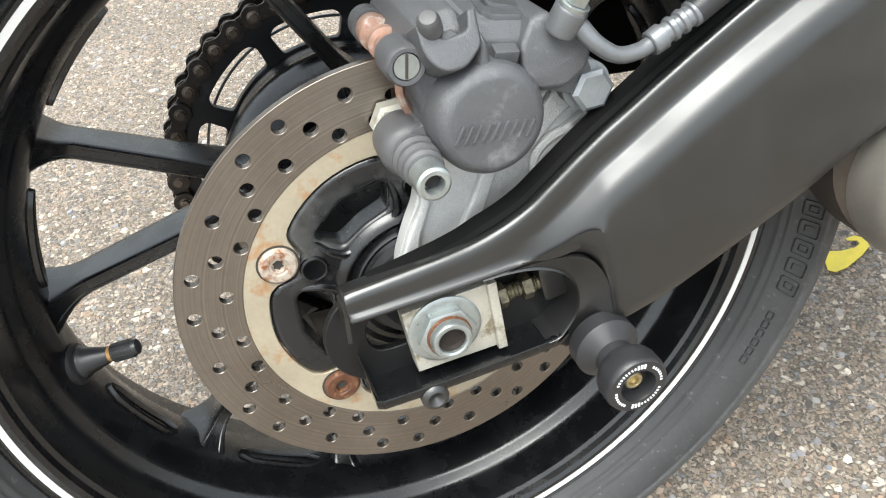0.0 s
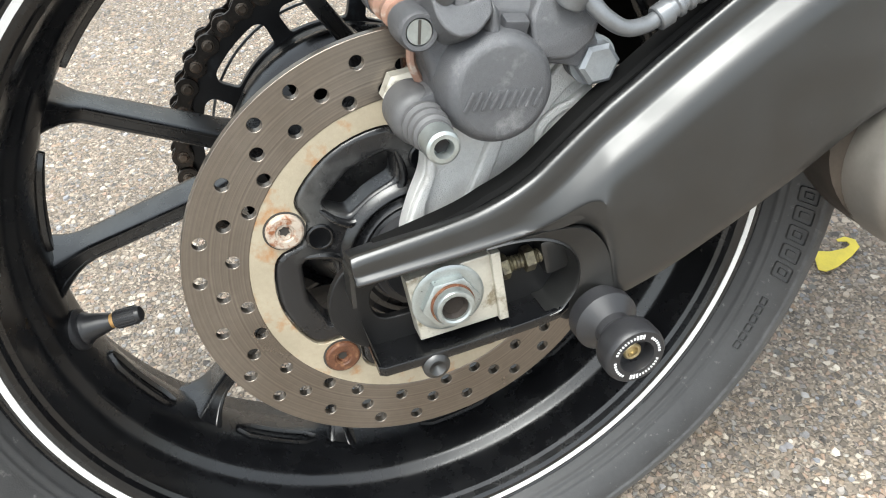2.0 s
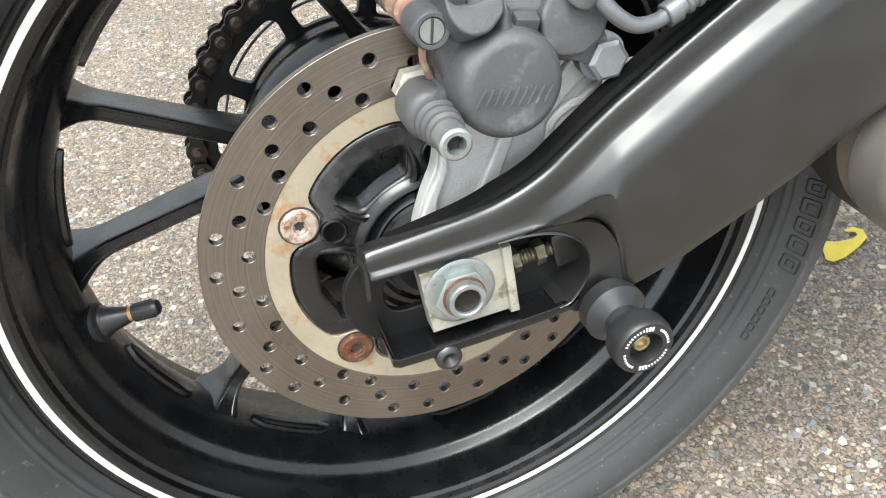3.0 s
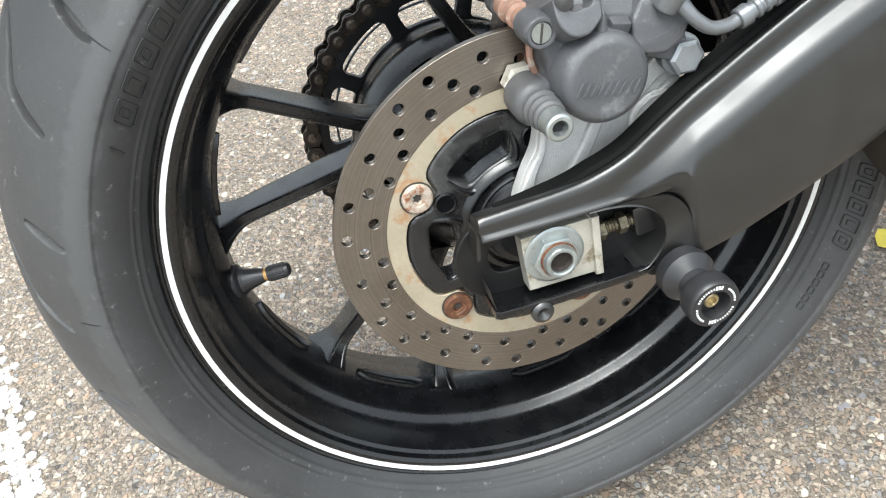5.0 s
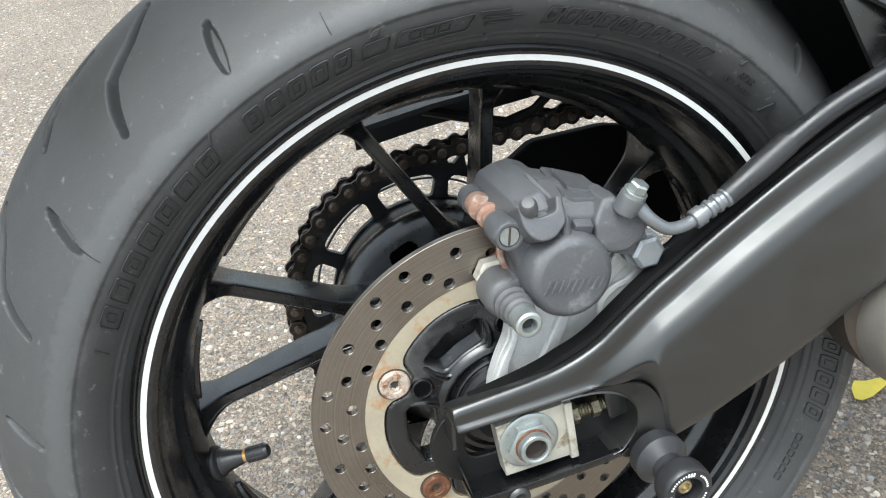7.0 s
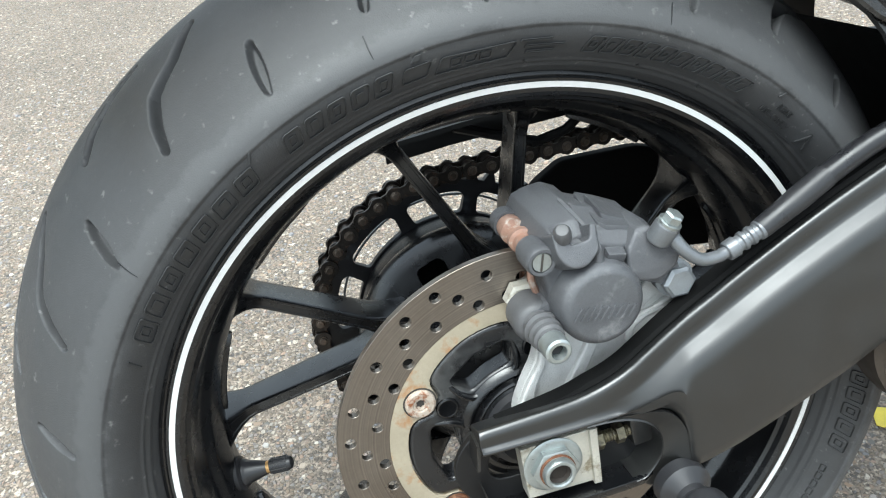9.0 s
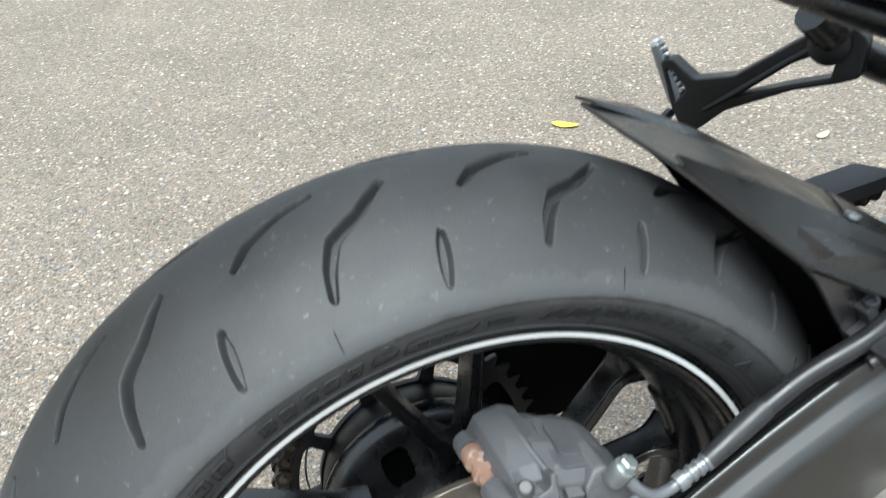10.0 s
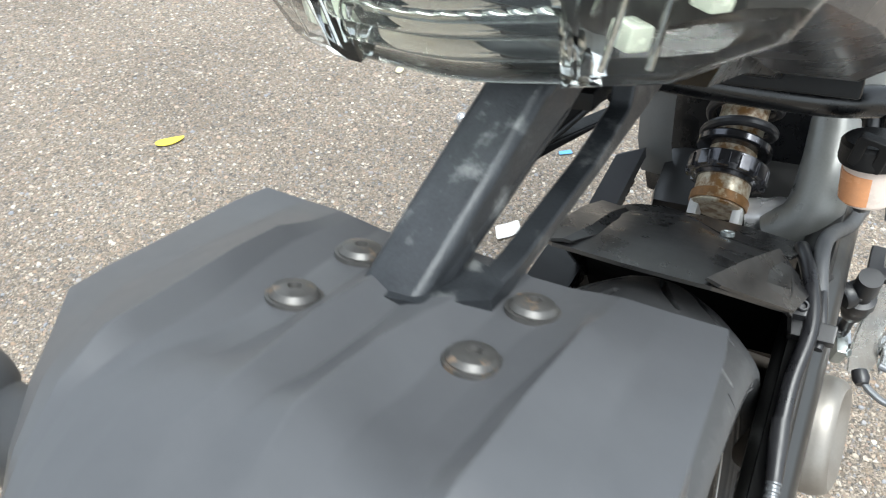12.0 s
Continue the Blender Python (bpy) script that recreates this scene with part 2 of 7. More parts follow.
def asphalt():
    m = bpy.data.materials.new("asphalt with stone chips")
    m.use_nodes = True
    nt, b = m.node_tree, m.node_tree.nodes["Principled BSDF"]
    co = nt.nodes.new("ShaderNodeTexCoord")

    def vor(s, feature="F1"):
        v = nt.nodes.new("ShaderNodeTexVoronoi")
        v.feature = feature
        v.inputs["Scale"].default_value = s
        v.inputs["Randomness"].default_value = 1.0
        nt.links.new(co.outputs["Object"], v.inputs["Vector"])
        return v

    def ramp(src, stops):
        r = nt.nodes.new("ShaderNodeValToRGB")
        while len(r.color_ramp.elements) < len(stops):
            r.color_ramp.elements.new(0.5)
        for e, (p, c) in zip(r.color_ramp.elements, stops):
            e.position, e.color = p, (*c, 1)
        nt.links.new(src, r.inputs[0])
        return r

    v1 = vor(205)
    sep = nt.nodes.new("ShaderNodeSeparateColor")
    nt.links.new(v1.outputs["Color"], sep.inputs[0])
    chips = ramp(sep.outputs[0], [(0.0, (0.11, 0.10, 0.09)), (0.2, (0.19, 0.155, 0.12)), (0.38, (0.28, 0.225, 0.17)), (0.52, (0.21, 0.215, 0.225)), (0.64, (0.27, 0.235, 0.195)), (0.76, (0.37, 0.265, 0.20)), (0.86, (0.18, 0.19, 0.205)), (0.96, (0.50, 0.45, 0.375))])
    edge = vor(205, "DISTANCE_TO_EDGE")
    er = ramp(edge.outputs["Distance"], [(0.0, (0, 0, 0)), (0.18, (1, 1, 1))])
    v2 = vor(420)
    sep2 = nt.nodes.new("ShaderNodeSeparateColor")
    nt.links.new(v2.outputs["Color"], sep2.inputs[0])
    grit = ramp(sep2.outputs[1], [(0.0, (0.083, 0.073, 0.063)), (0.5, (0.195, 0.166, 0.138)), (0.8, (0.29, 0.245, 0.198)), (1.0, (0.42, 0.365, 0.305))])
    which = ramp(sep.outputs[1], [(0.4, (0, 0, 0)), (0.42, (1, 1, 1))])
    mk = nt.nodes.new("ShaderNodeMath")
    mk.operation = "MULTIPLY"
    nt.links.new(er.outputs[0], mk.inputs[0])
    nt.links.new(which.outputs[0], mk.inputs[1])
    mix = nt.nodes.new("ShaderNodeMix")
    mix.data_type = "RGBA"
    nt.links.new(mk.outputs[0], mix.inputs[0])
    nt.links.new(grit.outputs[0], mix.inputs[6])
    nt.links.new(chips.outputs[0], mix.inputs[7])
    v3 = vor(118)
    sep3 = nt.nodes.new("ShaderNodeSeparateColor")
    nt.links.new(v3.outputs["Color"], sep3.inputs[0])
    large = ramp(sep3.outputs[1], [(0.0, (0.075, 0.068, 0.062)), (0.35, (0.16, 0.155, 0.15)), (0.6, (0.33, 0.24, 0.17)), (0.8, (0.50, 0.45, 0.38)), (1.0, (0.62, 0.57, 0.50))])
    rare = ramp(sep3.outputs[0], [(0.76, (0, 0, 0)), (0.77, (1, 1, 1))])
    e3 = ramp(vor(118, "DISTANCE_TO_EDGE").outputs["Distance"], [(0.10, (0, 0, 0)), (0.20, (1, 1, 1))])
    mk3 = nt.nodes.new("ShaderNodeMath")
    mk3.operation = "MULTIPLY"
    nt.links.new(rare.outputs[0], mk3.inputs[0])
    nt.links.new(e3.outputs[0], mk3.inputs[1])
    mixed = nt.nodes.new("ShaderNodeMix")
    mixed.data_type = "RGBA"
    nt.links.new(mk3.outputs[0], mixed.inputs[0])
    nt.links.new(mix.outputs[2], mixed.inputs[6])
    nt.links.new(large.outputs[0], mixed.inputs[7])
    big = nt.nodes.new("ShaderNodeTexNoise")
    big.inputs["Scale"].default_value, big.inputs["Detail"].default_value = 3.0, 8.0
    nt.links.new(co.outputs["Object"], big.inputs["Vector"])
    tone = ramp(big.outputs[0], [(0.3, (0.76, 0.735, 0.705)), (0.7, (0.98, 0.955, 0.915))])
    mul = nt.nodes.new("ShaderNodeMix")
    mul.data_type, mul.blend_type = "RGBA", "MULTIPLY"
    mul.inputs[0].default_value = 1.0
    nt.links.new(mixed.outputs[2], mul.inputs[6])
    nt.links.new(tone.outputs[0], mul.inputs[7])
    wet = nt.nodes.new("ShaderNodeTexNoise")
    wet.inputs["Scale"].default_value, wet.inputs["Detail"].default_value, wet.inputs["Roughness"].default_value = 5.5, 9.0, 0.65
    nt.links.new(co.outputs["Object"], wet.inputs["Vector"])
    soil = ramp(wet.outputs[0], [(0.64, (1, 1, 1)), (0.76, (0.80, 0.70, 0.58))])
    dirt = nt.nodes.new("ShaderNodeMix")
    dirt.data_type, dirt.blend_type = "RGBA", "MULTIPLY"
    dirt.inputs[0].default_value = 1.0
    nt.links.new(mul.outputs[2], dirt.inputs[6])
    nt.links.new(soil.outputs[0], dirt.inputs[7])
    nt.links.new(dirt.outputs[2], b.inputs["Base Color"])
    b.inputs["Roughness"].default_value = 0.75
    hm = nt.nodes.new("ShaderNodeMath")
    hm.operation = "MULTIPLY_ADD"
    nt.links.new(mk.outputs[0], hm.inputs[0])
    hm.inputs[1].default_value = 1.0
    h2 = nt.nodes.new("ShaderNodeMath")
    h2.operation = "MULTIPLY"
    nt.links.new(sep2.outputs[0], h2.inputs[0])
    h2.inputs[1].default_value = 0.6
    nt.links.new(h2.outputs[0], hm.inputs[2])
    bn = nt.nodes.new("ShaderNodeBump")
    bn.inputs["Strength"].default_value, bn.inputs["Distance"].default_value = 0.8, 0.002
    nt.links.new(hm.outputs[0], bn.inputs["Height"])
    nt.links.new(bn.outputs[0], b.inputs["Normal"])
    return m


ASPHALT = asphalt()
CHROMEY = material("polished cast aluminium", (0.62, 0.63, 0.63), 0.26, metal=0.85, var=0.18, scale=60, bump=0.08, bump_scale=700)

# ---- building helpers ----
def link(name, mesh, mat, parent, label="", smooth=True):
    if mat and not mesh.materials:
        mesh.materials.append(mat)
    if smooth:
        mesh.shade_smooth()
    ob = new(name, mesh)
    ob.parent = parent
    if label:
        tagged(ob, label)
    return ob


def part(name, bm, mat, parent, label="", smooth=True, sharp=35):
    """A bmesh as ONE mesh object under a thing or under a part."""
    bmesh.ops.recalc_face_normals(bm, faces=bm.faces)
    for e in bm.edges:
        if len(e.link_faces) == 2 and e.calc_face_angle(0) > radians(sharp):
            e.smooth = False
    for f in bm.faces:
        f.smooth = smooth
    me = bpy.data.meshes.new(name)
    bm.to_mesh(me)
    bm.free()
    ob = link(name, me, mat, parent, label, smooth=False)
    if smooth and len(me.polygons) < 20000:
        flat = ob.modifiers.new("flat faces", "WEIGHTED_NORMAL")
        flat.keep_sharp = True
    return ob


def frame_of(axis):
    return Vector(axis).to_track_quat("Z", "Y").to_matrix().to_4x4()


def turned(bm, profile, at=(0, 0, 0), axis=(0, 1, 0), n=48):
    """A turned solid: profile of (distance along the axis, radius)."""
    m = Matrix.Translation(at) @ frame_of(axis)
    rings = []
    for s, r in profile:
        if r <= 1e-6:
            rings.append([bm.verts.new(m @ Vector((0, 0, s)))])
        else:
            rings.append([bm.verts.new(m @ Vector((r * math.cos(2 * math.pi * k / n), r * math.sin(2 * math.pi * k / n), s))) for k in range(n)])
    for a, b in zip(rings, rings[1:]):
        for k in range(n):
            j = (k + 1) % n
            if len(a) == 1 and len(b) > 1:
                bm.faces.new((a[0], b[k], b[j]))
            elif len(b) == 1 and len(a) > 1:
                bm.faces.new((a[k], a[j], b[0]))
            elif len(a) > 1:
                bm.faces.new((a[k], a[j], b[j], b[k]))
    for ring in (rings[0], rings[-1]):
        if len(ring) > 2:
            bm.faces.new(ring)
    return bm


def bolt(bm, at, axis, r, h, hexagon=True, socket=0.0, flange=0.0):
    """A bolt head that stands h proud along the axis: hexagonal or round, with an optional socket or flange."""
    b = min(0.15 * r, 0.3 * h)
    if flange:
        turned(bm, [(0, 0), (0, flange), (0.18 * h, flange), (0.3 * h, r)], at, axis, 32)
    n = 6 if hexagon else 28
    if socket:
        turned(bm, [(0, 0), (0, r), (h - b, r), (h, r - b), (h, socket * 1.15), (h - b, socket), (0.35 * h, socket), (0.35 * h, 0)], at, axis, n)
    else:
        turned(bm, [(0, 0), (0, r), (h - b, r), (h, r - 1.4 * b), (h, 0)], at, axis, n)
    return bm


def curve_points(points, steps=8):
    """Smooth points through the given ones."""
    p = [Vector(q) for q in points]
    p = [2 * p[0] - p[1]] + p + [2 * p[-1] - p[-2]]
    out = []
    for i in range(1, len(p) - 2):
        for k in range(steps):
            t = k / steps
            a, b, c, d = p[i - 1:i + 3]
            out.append(0.5 * (2 * b + (c - a) * t + (2 * a - 5 * b + 4 * c - d) * t * t + (3 * b - a - 3 * c + d) * t ** 3))
    out.append(p[-2])
    return out


def tube(bm, points, r, n=14, steps=8, smooth=True):
    """A pipe along points; r is one radius or one for each given point."""
    pts = curve_points(points, steps) if smooth else [Vector(q) for q in points]
    if not hasattr(r, "__len__"):
        r = [r] * len(points)
    rad = [float(np.interp(i / (len(pts) - 1) * (len(points) - 1), range(len(points)), r)) for i in range(len(pts))]
    up = Vector((0.13, 0.21, 0.97))
    rings = []
    for i, p in enumerate(pts):
        d = (pts[min(i + 1, len(pts) - 1)] - pts[max(i - 1, 0)]).normalized()
        u = (up - d * up.dot(d)).normalized()
        v = d.cross(u)
        up = u
        rings.append([bm.verts.new(p + rad[i] * (u * math.cos(2 * math.pi * k / n) + v * math.sin(2 * math.pi * k / n))) for k in range(n)])
    for a, b in zip(rings, rings[1:]):
        for k in range(n):
            bm.faces.new((a[k], a[(k + 1) % n], b[(k + 1) % n], b[k]))
    bm.faces.new(rings[0])
    bm.faces.new(rings[-1])
    return bm


def loft(bm, sections, caps=True, closed=True):
    """Skin over rings of points of one length."""
    rings = [[bm.verts.new(p) for p in s] for s in sections]
    n = len(rings[0])
    for a, b in zip(rings, rings[1:]):
        for k in range(n if closed else n - 1):
            bm.faces.new((a[k], a[(k + 1) % n], b[(k + 1) % n], b[k]))
    if caps:
        bm.faces.new(rings[0])
        bm.faces.new(rings[-1])
    return bm


def rounded(points, radius, n=4):
    """A closed 2D outline with its corners rounded."""
    out, m = [], len(points)
    for i in range(m):
        a, b, c = (Vector(points[(i + k) % m]) for k in (-1, 0, 1))
        r = radius[i] if hasattr(radius, "__len__") else radius
        d1, d2 = (a - b), (c - b)
        l = min(r, d1.length * 0.48, d2.length * 0.48)
        p, q = b + d1.normalized() * l, b + d2.normalized() * l
        for k in range(n + 1):
            t = k / n
            out.append(tuple((1 - t) ** 2 * p + 2 * t * (1 - t) * b + t * t * q))
    return out


def slab(bm, outline, y0, y1, bevel=0.001, holes=(), m=None):
    """A plate with the outline (x, z) and holes, from depth y0 to y1, with bevelled rims."""
    cu = bpy.data.curves.new("outline", "CURVE")
    cu.dimensions, cu.fill_mode = "2D", "BOTH"
    for ring in (outline, *holes):
        sp = cu.splines.new("POLY")
        sp.points.add(len(ring) - 1)
        for q, p in zip(ring, sp.points):
            p.co = (q[0], q[1], 0, 1)
        sp.use_cyclic_u = True
    h = abs(y1 - y0) / 2
    bevel = min(bevel, h * 0.9)
    cu.extrude, cu.bevel_depth, cu.bevel_resolution, cu.offset = h - bevel, bevel, 2, -bevel
    ob = bpy.data.objects.new("outline", cu)
    scene.collection.objects.link(ob)
    dg = bpy.context.evaluated_depsgraph_get()
    me = bpy.data.meshes.new_from_object(ob.evaluated_get(dg), depsgraph=dg)
    bpy.data.objects.remove(ob)
    bpy.data.curves.remove(cu)
    t = Matrix(((1, 0, 0, 0), (0, 0, -1, (y0 + y1) / 2), (0, 1, 0, 0), (0, 0, 0, 1)))
    me.transform(m @ t if m else t)
    bm.from_mesh(me)
    bpy.data.meshes.remove(me)
    bmesh.ops.remove_doubles(bm, verts=bm.verts, dist=1e-6)
    return bm


def circle(r, n=40, at=(0, 0), start=0.0):
    return [(at[0] + r * math.cos(start + 2 * math.pi * k / n), at[1] + r * math.sin(start + 2 * math.pi * k / n)) for k in range(n)]


def polar(r, deg, y=0.0):
    return Vector((r * math.cos(radians(deg)), y, r * math.sin(radians(deg))))


def block(bm, size, m, bevel=0.003, seg=2):
    """A box with rounded edges at the pose m."""
    g = bmesh.ops.create_cube(bm, size=1.0, matrix=m @ Matrix.Diagonal((*size, 1)))
    vs = set(g["verts"])
    es = [e for e in bm.edges if e.verts[0] in vs and e.verts[1] in vs]
    bmesh.ops.bevel(bm, geom=es, offset=bevel, segments=seg, affect="EDGES", profile=0.6)
    return bm


B = bmesh.new
SEALGREY = material("grey weathered rubber", (0.085, 0.085, 0.088), 0.5, var=0.25, scale=120, bump=0.15, bump_scale=1500)

# ---- ground ----
def ground():
    bm = B()
    bmesh.ops.create_grid(bm, x_segments=60, y_segments=60, size=60)
    return tagged(part("ground", bm, ASPHALT, None), "worn grey asphalt with pale stone chips", "asphalt ground", kind="structure")


ground()

# ---- motorcycle ----
bike = new("motorcycle")
bike.matrix_world = BIKE
tagged(bike, "black naked motorcycle leaning on its side stand on asphalt", "motorcycle")


# tyre: a moulded ring whose tread grooves are cut into its surface
PROFILE = [(0.2185, -0.056), (0.2252, -0.0625), (0.2300, -0.0695), (0.238, -0.0790), (0.248, -0.0850), (0.258, -0.0855), (0.268, -0.0805), (0.277, -0.072),
           (0.287, -0.06), (0.297, -0.046), (0.3045, -0.0315), (0.3105, -0.017), (0.3130, 0.0)]
PITCH = 25.0


def groove_lines():
    """Grooves of one pitch, as polylines of (degrees, y) with a half width and a depth."""
    one = [([(93.8, -0.0175), (97.1, -0.033), (99.4, -0.0395), (100.7, -0.0435), (102.2, -0.056), (103.1, -0.068)], 0.0027, 0.0085),
           ([(101.1, -0.009), (104.5, -0.0125), (108.7, -0.022), (110.8, -0.0315)], 0.0024, 0.008),
           ([(89.9, -0.057), (90.4, -0.068), (90.9, -0.078)], 0.0026, 0.006)]
    return one + [([(a + PITCH / 2, -y) for a, y in line], w, d) for line, w, d in one]


def tyre(parent):
    rows = 330
    prof = PROFILE + [(r, -y) for r, y in PROFILE[-2::-1]]
    seg = [0.0]
    for a, b in zip(prof, prof[1:]):
        seg.append(seg[-1] + math.dist(a, b))
    smooth = [p for p in curve_points([(0, y, r) for r, y in prof], 12)]
    cum = np.cumsum([0] + [(b - a).length for a, b in zip(smooth, smooth[1:])])
    s = np.concatenate([np.linspace(0, 0.62 * cum[-1], 265, endpoint=False), np.linspace(0.62 * cum[-1], cum[-1], rows - 265)])
    py = np.interp(s, cum, [p.y for p in smooth])
    pr = np.interp(s, cum, [p.z for p in smooth])
    ang = np.concatenate([np.linspace(-45, 215, 2300, endpoint=False), np.linspace(215, 315, 250, endpoint=False)])
    n = len(ang)
    depth = np.zeros((n, rows))
    for line, half, deep in groove_lines():
        la, ly = np.array([p[0] for p in line]), np.array([p[1] for p in line])
        for k in range(14):
            base = la + PITCH * (k - 6)
            ia = np.nonzero(np.abs((ang - base.mean() + 180) % 360 - 180) < 14)[0]
            da = (ang[ia] - base.mean() + 180) % 360 - 180 + base.mean()
            gx, gy = np.meshgrid(np.radians(da) * 0.3, py, indexing="ij")
            best, where = np.full(gx.shape, 1.0), np.zeros(gx.shape)
            for q in range(len(line) - 1):
                x0, y0, x1, y1 = np.radians(base[q]) * 0.3, ly[q], np.radians(base[q + 1]) * 0.3, ly[q + 1]
                t = np.clip(((gx - x0) * (x1 - x0) + (gy - y0) * (y1 - y0)) / ((x1 - x0) ** 2 + (y1 - y0) ** 2), 0, 1)
                d = np.hypot(gx - x0 - t * (x1 - x0), gy - y0 - t * (y1 - y0))
                where = np.where(d < best, (q + t) / (len(line) - 1), where)
                best = np.minimum(best, d)
            width = half * (0.45 + 0.75 * np.sin(np.pi * np.clip(where, 0.03, 0.97)) ** 0.5)
            cut = deep * np.clip((width - best) / (0.75 * half) + 0.5, 0, 1) * (pr[None, :] > 0.2615)
            depth[ia] = np.maximum(depth[ia], cut)
    # a shallow rib where tread and side wall meet, and one above the bead
    rib = 0.0011 * np.clip((pr - 0.2535) / 0.0010, 0, 1) * (np.abs(py) > 0.070) * np.clip((0.274 - pr) / 0.016, 0, 1) + 0.0009 * np.exp(-((pr - 0.2315) / 0.0012) ** 2) + 0.0007 * np.exp(-((pr - 0.2345) / 0.0007) ** 2)
    dr = np.gradient(pr, s)
    dy = np.gradient(py, s)
    norm = np.hypot(dr, dy)
    nr, ny = dy / norm, -dr / norm
    off = rib[None, :] - depth
    R = pr[None, :] + nr[None, :] * off
    Y = py[None, :] + ny[None, :] * off
    A = np.radians(ang)[:, None]
    v = np.stack([R * np.cos(A), Y + 0 * A, R * np.sin(A)], 2).reshape(-1, 3)
    i, j = np.meshgrid(np.arange(n), np.arange(rows - 1), indexing="ij")
    k = (i + 1) % n
    f = np.stack([i * rows + j, i * rows + j + 1, k * rows + j + 1, k * rows + j], 2).reshape(-1, 4)
    me = bpy.data.meshes.new("tyre")
    me.from_pydata(v.tolist(), [], f.tolist())
    me.update()
    ob = link("tyre", me, RUBBER, parent, "worn black rubber motorcycle tyre with curved grooves")
    me.set_sharp_from_angle(angle=radians(62))
    return ob


rear_tyre = tyre(bike)


def on_wall(bm, a, r, lift=0.0011):
    """Wraps a flat relief (x along the wall, z outwards) on to the side wall at the angle a (degrees) and radius r."""
    ys, rs = [p[1] for p in PROFILE], [p[0] for p in PROFILE]
    for v in bm.verts:
        q, t = r + v.co.z, radians(a) - v.co.x / r
        v.co = Vector((q * math.cos(t), float(np.interp(q, rs, ys)) - lift + v.co.y, q * math.sin(t)))
    return bm


def wall_bar(parent, a, wide, r0, r1, slant=0.0, hollow=True, name="raised_bar", line=0.0007):
    """A raised moulded bar on the side wall, centred at the angle a (degrees), solid or as an outline."""
    w, h = radians(wide) * 0.243 / 2, (r1 - r0) / 2
    out = rounded([(-w - slant * h, -h), (w - slant * h, -h), (w + slant * h, h), (-w + slant * h, h)], min(w, h) * 0.35, 3)
    inner = [rounded([(-w + line - slant * h, -h + line), (w - line - slant * h, -h + line), (w - line + slant * h, h - line), (-w + line + slant * h, h - line)], min(w, h) * 0.25, 3)[::-1]] if hollow and w > 2.2 * line else []
    bm = B()
    slab(bm, out, -0.0007, 0.0007, 0.0003, inner)
    bmesh.ops.triangulate(bm, faces=bm.faces)
    return part(name, on_wall(bm, a, (r0 + r1) / 2), SIDEWALL, parent)


def wall_text(parent, words, a, r, size):
    """Moulded capitals on the side wall."""
    cu = bpy.data.curves.new("text", "FONT")
    cu.body, cu.size, cu.align_x, cu.extrude = words, size, "CENTER", 0.0004
    ob = bpy.data.objects.new("text", cu)
    scene.collection.objects.link(ob)
    dg = bpy.context.evaluated_depsgraph_get()
    me = bpy.data.meshes.new_from_object(ob.evaluated_get(dg), depsgraph=dg)
    bpy.data.objects.remove(ob)
    bpy.data.curves.remove(cu)
    me.transform(Matrix(((1, 0, 0, 0), (0, 0, -1, 0), (0, 1, 0, 0), (0, 0, 0, 1))))
    bm = B()
    bm.from_mesh(me)
    bpy.data.meshes.remove(me)
    return part("moulded_words", on_wall(bm, a, r), SIDEWALL, parent, smooth=False)


def wall_marks(parent):
    def word(a0, a1, n, r0, r1, slant=0.3, inner=True):
        step = (a1 - a0) / n
        for k in range(n):
            a = a0 + step * (k + 0.5)
            wall_bar(parent, a, abs(step) * 0.80, r0, r1, slant)
            if inner:
                wall_bar(parent, a, abs(step) * 0.34, r0 + 0.0030, r1 - 0.0030, slant, k % 2 == 0, line=0.0006)
    word(149, 122.5, 7, 0.2378, 0.2492)
    word(118.5, 103.2, 5, 0.2385, 0.2500)
    wall_bar(parent, 100.6, 3.4, 0.2395, 0.2480, 0.4)
    wall_bar(parent, 93.2, 9.4, 0.2385, 0.2475, 0.5, line=0.0007)
    word(96.5, 91.0, 3, 0.2405, 0.2452, 0.2, False)
    for k, (a, w) in enumerate(((85.0, 3.6), (84.4, 5.2), (85.6, 4.0))):
        wall_bar(parent, a, w, 0.2400 + 0.0032 * k, 0.2416 + 0.0032 * k, 0.6)
    word(79.3, 54.4, 10, 0.2388, 0.2482, 0.45)
    wall_text(parent, "REAR", 47.4, 0.2440, 0.0052)
    wall_text(parent, "USE ONLY", 47.6, 0.2382, 0.0052)
    wall_bar(parent, 48.0, 11.5, 0.2356, 0.2363, 0, False)
    for a, w, lo, hi, sl in ((49.5, 0.35, 0.2495, 0.2535, 0.6), (41.5, 0.35, 0.2375, 0.2470, 0.3), (40.6, 0.35, 0.2375, 0.2470, -0.7), (122.0, 0.35, 0.250, 0.2545, 0.8), (152, 0.35, 0.240, 0.2475, 0.5), (100.2, 1.0, 0.2500, 0.2530, 0.9), (86.4, 0.3, 0.2335, 0.2355, -0.8), (70.5, 0.3, 0.2335, 0.2355, 0.8), (60.2, 0.35, 0.2325, 0.2350, -0.8)):
        wall_bar(parent, a, w, lo, hi, sl, False, "mould_mark")
    for a in (68.8, 104.6, 140.5, 33.5, 176.0):
        bm = B()
        tube(bm, [polar(r, a + d, y) for r, y, d in ((0.2560, -0.0866, 0.0), (0.2620, -0.0850, 0.1), (0.2700, -0.0798, 0.0))], 0.0004, 6, 3)
        part("mould_line", bm, SPROCKET, parent)
    word(-5, -21, 5, 0.2378, 0.2490)
    word(-24, -34, 6, 0.2395, 0.2435, 0.1, False)


wall_marks(rear_tyre)


